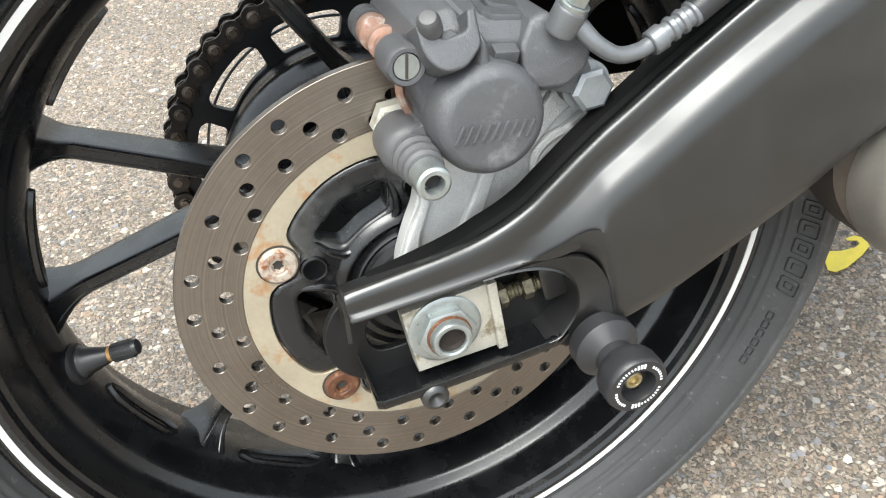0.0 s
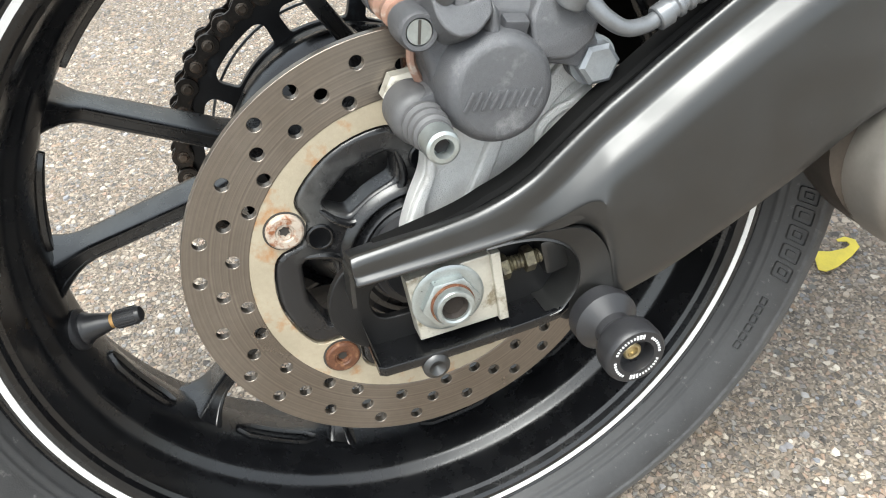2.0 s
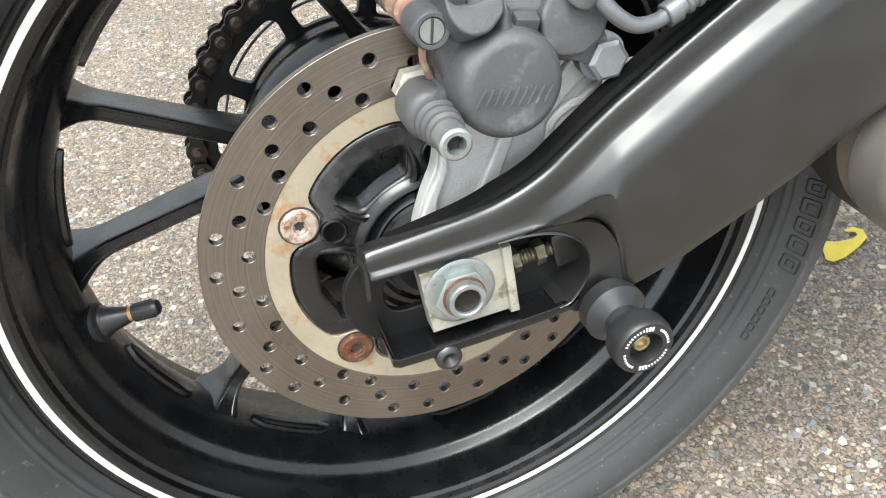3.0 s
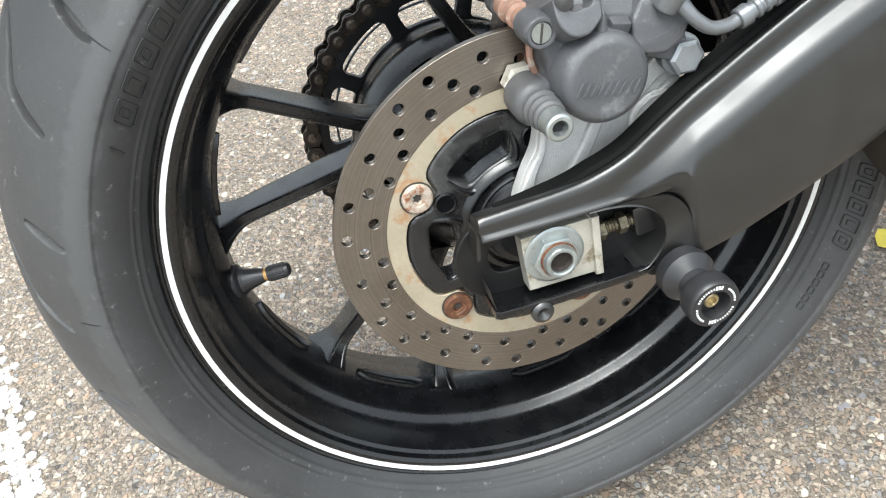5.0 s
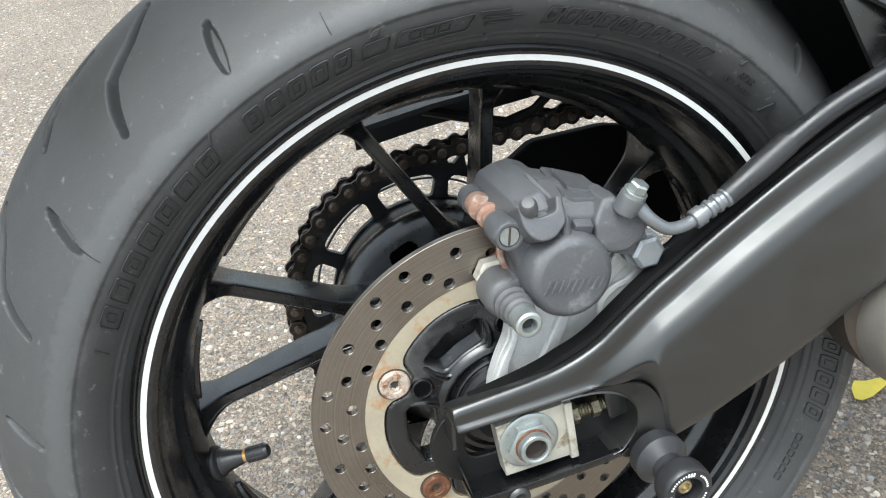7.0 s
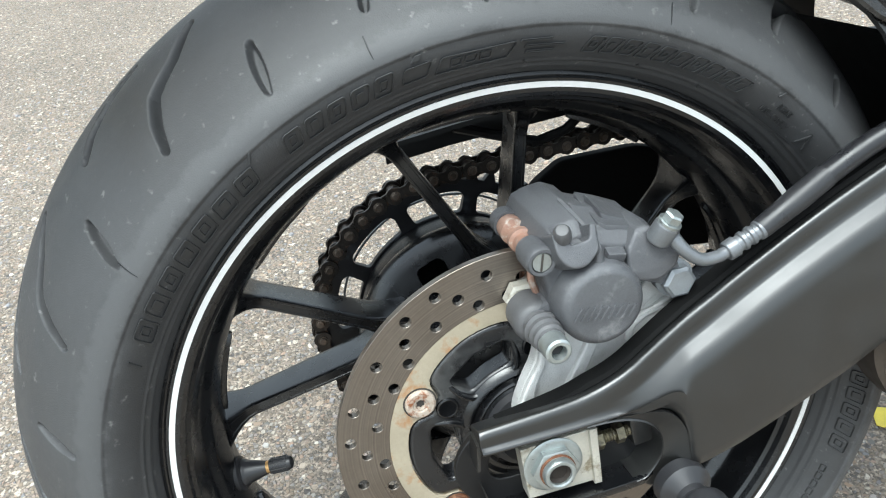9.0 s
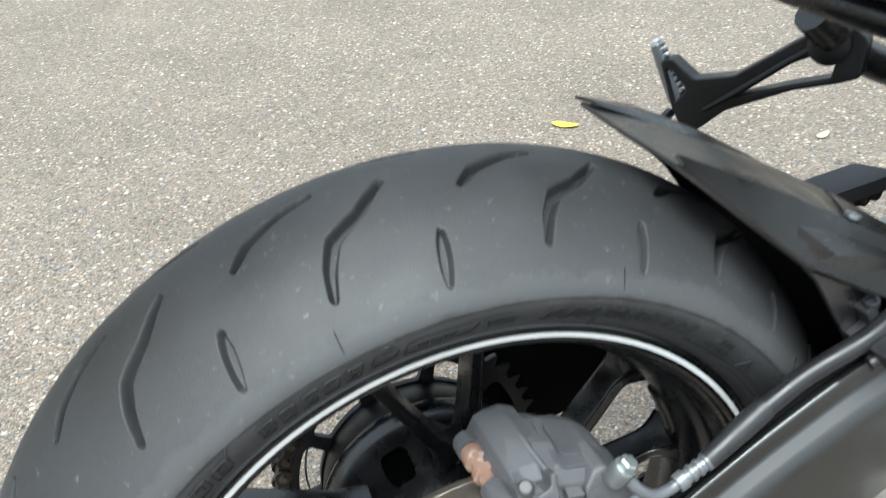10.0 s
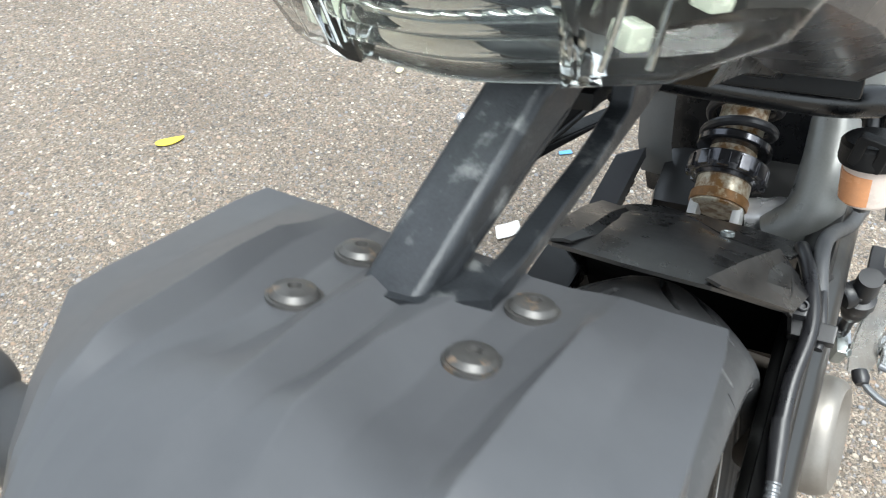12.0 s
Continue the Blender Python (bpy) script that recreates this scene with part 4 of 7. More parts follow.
# paddock stand bobbin
def bobbin(parent):
    at, ax = Vector((0.0755, -0.113, -0.0262)), Vector((0, -1, 0.0))
    bm = B()
    turned(bm, [(0, 0), (0, 0.0100), (0.0135, 0.0100), (0.0137, 0.0160), (0.0145, 0.0170), (0.0232, 0.0171), (0.0238, 0.0166), (0.0300, 0.0102), (0.0345, 0.0098), (0.0352, 0.0104), (0.0385, 0.0138), (0.0405, 0.0153), (0.0430, 0.0160), (0.0500, 0.0161), (0.0525, 0.0155), (0.0535, 0.0146), (0.0535, 0.0092), (0.0525, 0.0088), (0.046, 0.0086), (0.046, 0)], at, ax, 56)
    b = part("bobbin", bm, NYLON, parent, "black nylon paddock stand bobbin")
    bm = B()
    bolt(bm, at + ax * 0.0455, ax, 0.0048, 0.004, hexagon=False, socket=0.0026)
    part("bobbin_bolt", bm, BRASS, b, "brass coloured socket bolt")
    q = Matrix.Translation(at + ax * 0.0536) @ frame_of(ax)
    for k in range(44):
        if k % 22 in (7, 8, 20, 21):
            continue
        bm = B()
        big = k % 22 in (9, 10, 11)
        block(bm, (0.0024 if big else 0.0013, 0.0012 if big else 0.0009, 0.0004), q @ pose(0, 0, 0, 0, 0, 360 * k / 44) @ pose(0.0119, 0, 0.0001), 0.0001, 1)
        part("print_bar", bm, PRINT, b, "white print")
    return b


bobbin(bike)

# ---- brake caliper ----
cal = new("brake_caliper")
cal.parent = bike
tagged(cal, "grey cast rear brake caliper")
bm = B()
turned(bm, [(0, 0), (0, 0.0268), (0.022, 0.0264), (0.0300, 0.0256), (0.0345, 0.0250), (0.0370, 0.0240), (0.0388, 0.0224), (0.0397, 0.0206), (0.0400, 0.0190), (0.0400, 0)], (0.0360, -0.078, 0.1012), (0, -1, 0.02), 72)
housing = part("piston_housing", bm, CASTGREY, cal, "round grey piston housing with a flat cap", sharp=50)
# raised maker's mark, as plain slanted strokes
for k in range(9):
    bm = B()
    block(bm, (0.0016, 0.0018, 0.0092), pose(0.0200 + 0.0040 * k, -0.1181, 0.1010 - 0.0006 * k, 0, 33, 0), 0.0006, 2)
    part("cast_mark", bm, CASTGREY, housing)
bm = B()
slab(bm, rounded([(0.010, 0.090), (0.028, 0.078), (0.048, 0.080), (0.064, 0.094), (0.068, 0.110), (0.066, 0.124), (0.054, 0.132), (0.040, 0.132), (0.030, 0.138), (0.018, 0.142), (0.008, 0.138), (0.005, 0.126), (0.010, 0.108)], 0.006), -0.1015, -0.072, 0.004)
part("outer_body", bm, CASTGREY, cal)


def cast_body(sections, round_=2):
    """A casting from rings of one length, with its edges softened."""
    bm = B()
    loft(bm, [[Vector(p) for p in ring] for ring in sections])
    bmesh.ops.recalc_face_normals(bm, faces=bm.faces)
    sharp = [e for e in bm.edges if len(e.link_faces) == 2 and e.calc_face_angle(0) > radians(18)]
    bmesh.ops.bevel(bm, geom=sharp, offset=0.0016, segments=round_, affect="EDGES", profile=0.6)
    return bm


# smooth hump behind the bleed lug
part("bridge_lobe", cast_body([[(x, y, z) for x, z in ((0.006, 0.122), (0.008, 0.136), (0.0135, 0.1455), (0.021, 0.1505 - d), (0.031, 0.1515 - d), (0.040, 0.1470 - d), (0.043, 0.132), (0.030, 0.118))] for y, d in ((-0.034, 0.003), (-0.040, 0.0), (-0.070, 0.0), (-0.092, 0.005), (-0.100, 0.012))], 3), CASTGREY, cal, "smooth cast hump over the disc", sharp=40)
# faceted bridge that slopes down towards the hose
bridge = part("bridge", cast_body([[(x, -0.038, lo), (x, -0.038, a), (x, -0.052, b), (x, -0.078, c), (x, -0.098, d), (x, -0.104, e), (x, -0.104, lo)] for x, lo, a, b, c, d, e in ((0.034, 0.112, 0.1440, 0.1490, 0.1492, 0.1420, 0.1360), (0.048, 0.110, 0.1375, 0.1435, 0.1450, 0.1385, 0.1320), (0.056, 0.108, 0.1325, 0.1385, 0.1425, 0.1370, 0.1300), (0.066, 0.104, 0.1300, 0.1365, 0.1385, 0.1340, 0.1270), (0.080, 0.098, 0.1215, 0.1275, 0.1300, 0.1270, 0.1180), (0.0890, 0.094, 0.1090, 0.1150, 0.1180, 0.1150, 0.1080))]), CASTGREY, cal, "faceted cast bridge over the disc", sharp=40)
# stepped panel standing on the bridge
for lift, shrink in ((0.0, 1.0), (0.0016, 0.66)):
    rows = []
    for x, y0, y1, z0, z1 in ((0.043, -0.062, -0.094, 0.1466, 0.1412), (0.047, -0.054, -0.098, 0.1445, 0.1392), (0.060, -0.054, -0.098, 0.1392, 0.1360), (0.071, -0.060, -0.092, 0.1352, 0.1330)):
        ym, zm = (y0 + y1) / 2, (z0 + z1) / 2
        rows.append([(0.057 + (x - 0.057) * shrink, ym + (y - ym) * shrink, zm + (z - zm) * shrink + d) for y, z, d in ((y0, z0, -0.003), (y0, z0, 0.0022 + lift), (y1, z1, 0.0022 + lift), (y1, z1, -0.003))])
    part("bridge_step", cast_body(rows, 2), CASTGREY, bridge, sharp=40)
bm = B()
slab(bm, rounded([(0.0545, 0.112), (0.0545, 0.128), (0.0620, 0.1385), (0.0700, 0.1385), (0.0865, 0.1215), (0.0835, 0.1125), (0.0725, 0.1060), (0.0620, 0.1075)], 0.0022), -0.1110, -0.084, 0.0022)
for v in bm.verts:
    v.co.y += 0.30 * max(0, v.co.z - 0.120)
part("hose_boss", bm, CASTGREY, cal, sharp=40)
bm = B()
block(bm, (0.0115, 0.016, 0.0100), pose(0.0478, -0.1010, 0.1260, 18, 12, 0), 0.0014)
part("step", bm, CASTGREY, cal)
# bleed lug: a U-shaped block whose outer wall rises into a sharp ridge
lug = Matrix.Translation((0.0225, -0.098, 0.1330)) @ pose(0, 0, 0, -26, 0, 4)
bm = B()
slab(bm, rounded([(-0.0125, 0.010), (-0.0125, -0.003), (-0.0070, -0.0115), (0.0030, -0.0125), (0.0125, -0.0050), (0.0140, 0.0100), (0.0100, 0.0100), (0.0085, 0.0020), (-0.0040, 0.0010), (-0.0075, 0.0100)], (0.003, 0.006, 0.006, 0.006, 0.003, 0.001, 0.001, 0.003, 0.004, 0.002)), -0.0165, 0.012, 0.0014, (), lug)
part("bleed_lug", bm, CASTGREY, cal, sharp=40)
part("ridge", cast_body([[p + Vector(q) for q in ((-0.0026, 0, -0.012), (0.0034, 0, -0.012), (0.0030, 0, 0.001), (-0.0004, 0, 0.0028))] for p in (Vector((0.0290, -0.066, 0.1490)), Vector((0.0300, -0.074, 0.1500)), Vector((0.0345, -0.100, 0.1420)), Vector((0.0362, -0.1125, 0.1350)))], 1), CASTGREY, cal, "sharp cast ridge", sharp=40)
bm = B()
turned(bm, [(-0.006, 0), (-0.006, 0.0052), (0.0, 0.0055), (0.006, 0.0052), (0.007, 0.0040), (0.009, 0.0040), (0.010, 0.0052), (0.016, 0.0048), (0.0182, 0.0034), (0.0188, 0)], (0.0190, -0.1030, 0.1370), (-0.20, -0.55, 0.80), 24)
part("bleed_nipple", bm, SEALGREY, cal, "dark rubber bleed nipple cap")
bm = B()
bolt(bm, (0.0225, -0.1065, 0.1355), (0.25, -0.72, 0.62), 0.0056, 0.0065)
part("nipple_nut", bm, SEALGREY, cal, "dull hexagon bleed nut")
# upper pad pin with its rusty middle
bm = B()
turned(bm, [(0, 0), (0, 0.0085), (0.003, 0.0092), (0.014, 0.0092), (0.0185, 0.0088), (0.0200, 0.0078), (0.0200, 0.0062), (0.0175, 0.0058), (0.0175, 0)], (0.0055, -0.0865, 0.1315), (0, -1, 0), 32)
part("pin_boss", bm, CASTGREY, cal, "grey pin boss with a bright slotted screw")
bm = B()
turned(bm, [(0, 0), (0, 0.0085), (0.010, 0.0085), (0.012, 0.0075), (0.012, 0)], (0.0045, -0.052, 0.133), (0, 1, 0), 28)
part("pin_boss", bm, CASTGREY, cal)
bm = B()
turned(bm, [(0, 0), (0, 0.0057), (0.0016, 0.0055), (0.0016, 0)], (0.0055, -0.1042, 0.1315), (0, -1, 0), 24)
screw = part("pin_screw", bm, ZINC, cal, "slotted zinc screw head")
bm = B()
block(bm, (0.0012, 0.0008, 0.0104), pose(0.0055, -0.1060, 0.1315, 0, 10, 0), 0.0002, 1)
part("screw_slot", bm, TWIG, screw)
bm = B()
turned(bm, [(0, 0.0), (0, 0.0074), (0.004, 0.0080), (0.010, 0.0080), (0.0112, 0.0045), (0.018, 0.0042), (0.0186, 0.0076), (0.0225, 0.0076), (0.0235, 0.0055), (0.0345, 0.0055), (0.0345, 0)], (0.0045, -0.0525, 0.133), (0.02, -1, -0.045), 28)
part("pad_pin", bm, COPPER, cal, "copper-brown rusted pad pin sleeve")
# pads
for y in (-0.0735, -0.0600):
    bm = B()
    slab(bm, rounded([(0.006, 0.088), (0.060, 0.083), (0.066, 0.110), (0.008, 0.119)], 0.003), y - 0.0028, y + 0.0028, 0.0008)
    part("brake_pad", bm, RUST, cal, "rusty brake pad plate")
bm = B()
tube(bm, [(0.007, -0.083, 0.121), (0.0055, -0.085, 0.112), (0.0075, -0.0845, 0.104), (0.0095, -0.084, 0.099)], 0.0022, 8)
part("pad_spring", bm, COPPER, cal)
# lower sliding pin with its boot
bm = B()
turned(bm, [(0, 0), (0, 0.0105), (0.003, 0.0132), (0.016, 0.0136), (0.0205, 0.0130), (0.0225, 0.0112), (0.0232, 0.0098), (0.0250, 0.0094), (0.0268, 0.0106), (0.0288, 0.0108), (0.0300, 0.0090), (0.0310, 0.0088), (0.0325, 0.0100), (0.0345, 0.0101), (0.0356, 0.0084), (0.0366, 0.0083), (0.0380, 0.0093), (0.0398, 0.0092), (0.0410, 0.0078), (0.043, 0.0076)], (0.003, -0.0765, 0.0895), (0, -1, 0), 40)
part("slide_boot", bm, SEALGREY, cal, "ribbed grey rubber slider boot")
bm = B()
block(bm, (0.030, 0.024, 0.020), pose(0.016, -0.089, 0.094, 0, -15, 0), 0.005)
part("web", bm, CASTGREY, cal)
bm = B()
turned(bm, [(0, 0), (0, 0.0080), (0.008, 0.0080), (0.0105, 0.0076), (0.0115, 0.0064), (0.0115, 0.0046), (0.0105, 0.0042), (0.006, 0.0040), (0.006, 0)], (0.0030, -0.1190, 0.0888), (0, -1, 0), 36)
slide_bolt = part("slide_bolt", bm, ZINC, cal, "pale aluminium socket bolt")
bm = B()
turned(bm, [(0.0062, 0), (0.0062, 0.0039), (0.0070, 0.0039), (0.0070, 0)], (0.0030, -0.1190, 0.0888), (0, -1, 0), 6)
part("socket", bm, SPROCKET, slide_bolt, "dark hexagon socket")
bm = B()
bolt(bm, (0.0025, -0.069, 0.0945), (0, -1, 0), 0.0108, 0.0085)
part("slide_nut", bm, BLOCKALU, cal, "pale hexagon nut")
# front mounting bolt
bm = B()
turned(bm, [(0, 0), (0, 0.0115), (0.012, 0.0115), (0.014, 0.0105), (0.014, 0)], (0.0885, -0.083, 0.0985), (0, -1, 0), 32)
block(bm, (0.034, 0.014, 0.013), pose(0.073, -0.090, 0.105, 0, 15, 0), 0.004)
part("mount_lug", bm, CASTGREY, cal)
bm = B()
turned(bm, [(0, 0), (0, 0.0118), (0.0018, 0.0118), (0.0018, 0)], (0.0885, -0.097, 0.0985), (0, -1, 0), 32)
bolt(bm, (0.0885, -0.0985, 0.0985), (0, -1, 0), 0.0104, 0.0085)
part("mount_bolt", bm, material("dull grey bolt", (0.30, 0.32, 0.34), 0.45, metal=0.6, var=0.15, scale=120, bump=0.15), cal, "dull grey hexagon mounting bolt")

# caliper bracket
bm = B()
slab(bm, rounded([(-0.013, 0.012), (-0.011, 0.026), (-0.004, 0.042), (0.004, 0.056), (0.0065, 0.070), (0.000, 0.080), (0.002, 0.094), (0.030, 0.090), (0.062, 0.088), (0.086, 0.1085), (0.0995, 0.0985), (0.0975, 0.083), (0.085, 0.070), (0.074, 0.055), (0.060, 0.030), (0.040, 0.010)], 0.006), -0.086, -0.074, 0.0025)
bracket = part("caliper_bracket", bm, ALU, bike, "pale sand-cast aluminium caliper bracket")
bm = B()
slab(bm, rounded([(-0.0125, 0.016), (-0.0105, 0.027), (-0.0035, 0.0425), (0.0045, 0.0555), (0.0070, 0.0690), (0.011, 0.068), (0.009, 0.054), (0.002, 0.040), (-0.003, 0.016)], 0.002), -0.0895, -0.084, 0.0015)
part("rib", bm, ALU, bracket)
bm = B()
slab(bm, rounded([(0.014, 0.022), (0.044, 0.078), (0.052, 0.082), (0.050, 0.074), (0.024, 0.020)], 0.002), -0.0900, -0.084, 0.0018)
part("rib", bm, ALU, bracket)
bm = B()
slab(bm, rounded([(0.048, 0.068), (0.078, 0.098), (0.0975, 0.0985), (0.096, 0.090), (0.080, 0.083), (0.060, 0.066)], 0.003), -0.0900, -0.084, 0.0020)
part("rib", bm, ALU, bracket)
bm = B()
slab(bm, rounded([(0.062, 0.058), (0.072, 0.072), (0.094, 0.083), (0.092, 0.074), (0.078, 0.060)], 0.003), -0.0900, -0.084, 0.0018)
part("rib", bm, ALU, bracket)

bm = B()
ring = [(x, -0.0880, z) for x, z in ((0.0640, 0.0570), (0.0660, 0.0660), (0.0770, 0.0730), (0.0910, 0.0725), (0.0960, 0.0670), (0.0840, 0.0575), (0.0690, 0.0500), (0.0640, 0.0570))]
tube(bm, ring, 0.0028, 10, 5)
part("recess_rim", bm, ALU, bracket)

# brake hose with banjo
bm = B()
turned(bm, [(-0.0075, 0.0), (-0.0075, 0.0064), (-0.0058, 0.0074), (0.0040, 0.0074), (0.0052, 0.0066), (0.0052, 0)], (0.0745, -0.1125, 0.1375), (0.38, -0.33, 0.86), 32)
hose = part("brake_hose", bm, HOSEGREY, bike, "grey steel brake pipe into a black rubber hose")
bm = B()
turned(bm, [(0.0052, 0), (0.0052, 0.0068), (0.0070, 0.0068), (0.0072, 0.0060), (0.0075, 0)], (0.0745, -0.1125, 0.1375), (0.38, -0.33, 0.86), 28)
bolt(bm, Vector((0.0745, -0.1125, 0.1375)) + Vector((0.38, -0.33, 0.86)).normalized() * 0.0075, (0.38, -0.33, 0.86), 0.0056, 0.0050)
part("banjo_bolt", bm, ZINC, hose, "pale corroded banjo bolt")
bm = B()
tube(bm, [(0.0785, -0.114, 0.1335), (0.084, -0.118, 0.1255), (0.093, -0.1195, 0.1185), (0.104, -0.1182, 0.1170), (0.114, -0.1170, 0.1195)], [0.0042, 0.0038, 0.0037, 0.0037, 0.0037], 14)
part("steel_pipe", bm, HOSEGREY, hose)
bm = B()
c0, c1 = Vector((0.110, -0.1172, 0.1180)), Vector((0.134, -0.1155, 0.1270))
L = (c1 - c0).length
turned(bm, [(0, 0), (0, 0.0052), (0.0006, 0.0058), (0.0066, 0.0060), (0.0072, 0.0048), (0.0098, 0.0047), (0.0106, 0.0056), (0.0126, 0.0057), (0.0134, 0.0047), (0.0152, 0.0047), (0.0160, 0.0056), (0.0180, 0.0057), (0.0188, 0.0049), (0.0212, 0.0049), (0.0220, 0.0060), (L, 0.0060), (L, 0)], c0, c1 - c0, 24)
part("crimp", bm, HOSEGREY, hose, "ribbed zinc crimp")
bm = B()
tube(bm, [tuple(c1 - (c1 - c0) * 0.08), (0.158, -0.1125, 0.1385), (0.176, -0.1105, 0.1475)], [0.0062, 0.0074, 0.0074], 18, 6)
part("sleeve", bm, NYLON, hose, "black rubber sleeve")
bm = B()
tube(bm, [(0.172, -0.111, 0.1455), (0.205, -0.111, 0.1620), (0.245, -0.115, 0.1790), (0.275, -0.110, 0.190), (0.303, -0.101, 0.196), (0.332, -0.092, 0.190), (0.347, -0.096, 0.174), (0.352, -0.108, 0.150)], 0.0066, 14)
part("rubber_hose", bm, material("grey-black rubber hose", (0.014, 0.014, 0.016), 0.34, var=0.2, scale=60), hose)
bm = B()
tube(bm, [(0.240, -0.1225, 0.1660), (0.250, -0.1235, 0.1700), (0.275, -0.119, 0.180), (0.305, -0.114, 0.182), (0.330, -0.117, 0.166), (0.345, -0.122, 0.145)], 0.0045, 12)
part("sensor_cable", bm, NYLON, hose)
bm = B()
block(bm, (0.016, 0.034, 0.014), pose(0.250, -0.117, 0.174, 0, -28, 0), 0.002)
block(bm, (0.008, 0.014, 0.020), pose(0.254, -0.103, 0.186, 0, -28, 0), 0.002)
clampp = part("hose_clamp", bm, NYLON, hose, "black plastic hose clamp")
bm = B()
bolt(bm, (0.254, -0.105, 0.195), (-0.4, -0.2, 0.9), 0.005, 0.005, hexagon=False, socket=0.0028)
part("clamp_bolt", bm, SPROCKET, clampp)

# ---- sprocket and chain ----
YS = 0.108
bm = B()
teeth, rp = 45, 0.1138
out = []
for k in range(teeth):
    for r, f in ((rp - 0.0050, -0.16), (rp - 0.0050, 0.16), (rp + 0.0012, 0.36), (rp + 0.0034, 0.46), (rp + 0.0034, 0.54), (rp + 0.0012, 0.64)):
        out.append(tuple(polar(r, 360 * (k + f) / teeth).xz))
holes = []
for k in range(10):
    c = 129.5 + 36 * k
    arc = [tuple(polar(0.0995, c + w).xz) for w in (-12, -8, -3, 3, 8, 12)] + [tuple(polar(0.0955, c + 14.6).xz)]
    back = [tuple(polar(0.0815, c + w).xz) for w in (13.5, 9, 3, -3, -9, -13.5)] + [tuple(polar(0.0955, c - 14.6).xz)]
    holes.append(rounded(arc + back, 0.003)[::-1])
slab(bm, out, YS - 0.003, YS + 0.003, 0.0006, [circle(0.045, 60)[::-1]] + holes)
sprocket = part("sprocket", bm, SPROCKET, bike, "oily black rear sprocket with cut-outs")
bm = B()
loft(bm, [[polar(0.0905, a, 0.1215), polar(0.0922, a, 0.1215), polar(0.0922, a, 0.1232), polar(0.0905, a, 0.1232)] for a in range(20, 241, 5)])
part("guard_ring", bm, HOSEGREY, sprocket, "thin grey ring")
bm = B()
turned(bm, [(0.070, 0.03), (0.070, 0.078), (0.074, 0.0815), (0.080, 0.0828), (0.092, 0.0825), (0.0965, 0.0805), (0.1048, 0.0795), (0.1048, 0.04)], (0, 0, 0), (0, 1, 0), 64)
part("sprocket_hub", bm, PLASTIC, sprocket, "black sprocket hub")
for k in range(6):
    bm = B()
    bolt(bm, polar(0.060, 24 + 60 * k, YS - 0.003), (0, -1, 0), 0.008, 0.007)
    part("sprocket_nut", bm, SPROCKET, sprocket)

# chain: each link is a piece, over the sprocket and along its two runs
P = 0.015875
slope = math.atan(0.055)
def chain_path():
    pts = []
    a0 = math.pi / 2 + slope
    n_arc = int((math.pi + 2 * slope * 0.4) / (P / rp)) + 1
    start = Vector((rp * math.cos(a0), 0, rp * math.sin(a0)))
    run = Vector((math.cos(slope), 0, math.sin(slope)))
    for k in range(30, 0, -1):
        pts.append(start + run * P * k)
    for k in range(n_arc + 1):
        a = a0 + k * P / rp
        pts.append(Vector((rp * math.cos(a), 0, rp * math.sin(a))))
    d = (pts[-1] - pts[-2]).normalized()
    for k in range(1, 31):
        pts.append(pts[n_arc + 30] + Vector((0.99, 0, -0.06)).normalized() * P * k)
    return pts


def link_mesh(name, outer):
    """Two waisted side plates; rollers sit with the inner pair, pin heads with the outer one."""
    bm = B()
    shape = []
    for c, a0, a1 in ((0, 90, 270), (P, -90, 90)):
        shape += [(c + 0.0074 * math.cos(radians(a)), 0.0074 * math.sin(radians(a))) for a in np.linspace(a0, a1, 9)]
        shape += [(P / 2 - 0.002, -0.0046), (P / 2 + 0.002, -0.0046)] if c == 0 else [(P / 2 + 0.002, 0.0046), (P / 2 - 0.002, 0.0046)]
    y = 0.0088 if outer else 0.0064
    for s in (-1, 1):
        slab(bm, shape, s * y - 0.0011, s * y + 0.0011, 0.0003)
    for c in (0, P):
        bm.faces.ensure_lookup_table()
        made = len(bm.faces)
        if outer:
            turned(bm, [(-0.0122, 0), (-0.0122, 0.0024), (-0.0114, 0.0030), (-0.0108, 0.0030), (-0.0106, 0.0040), (-0.0099, 0.0042), (0.0099, 0.0042), (0.0106, 0.0040), (0.0108, 0.0030), (0.0122, 0.0024), (0.0122, 0)], (c, 0, 0), (0, 1, 0), 12)
            bm.faces.ensure_lookup_table()
            for f in bm.faces[made:]:
                f.material_index = 1
        else:
            turned(bm, [(-0.0053, 0), (-0.0053, 0.005), (0.0053, 0.005), (0.0053, 0)], (c, 0, 0), (0, 1, 0), 12)
    me = bpy.data.meshes.new(name)
    bmesh.ops.recalc_face_normals(bm, faces=bm.faces)
    bm.to_mesh(me)
    bm.free()
    me.materials.append(CHAINBROWN)
    me.materials.append(PINSTEEL)
    return me


chain = new("chain")
chain.parent = bike
tagged(chain, "brown greasy roller chain with surface rust")
kinds = (link_mesh("inner_link", False), link_mesh("outer_link", True))
path = chain_path()
for k, (a, b) in enumerate(zip(path, path[1:])):
    d = b - a
    ob = new(kinds[k % 2].name, kinds[k % 2])
    ob.parent = chain
    ob.matrix_local = Matrix.Translation(a + Vector((0, YS, 0))) @ Matrix.Rotation(-math.atan2(d.z, d.x), 4, "Y")

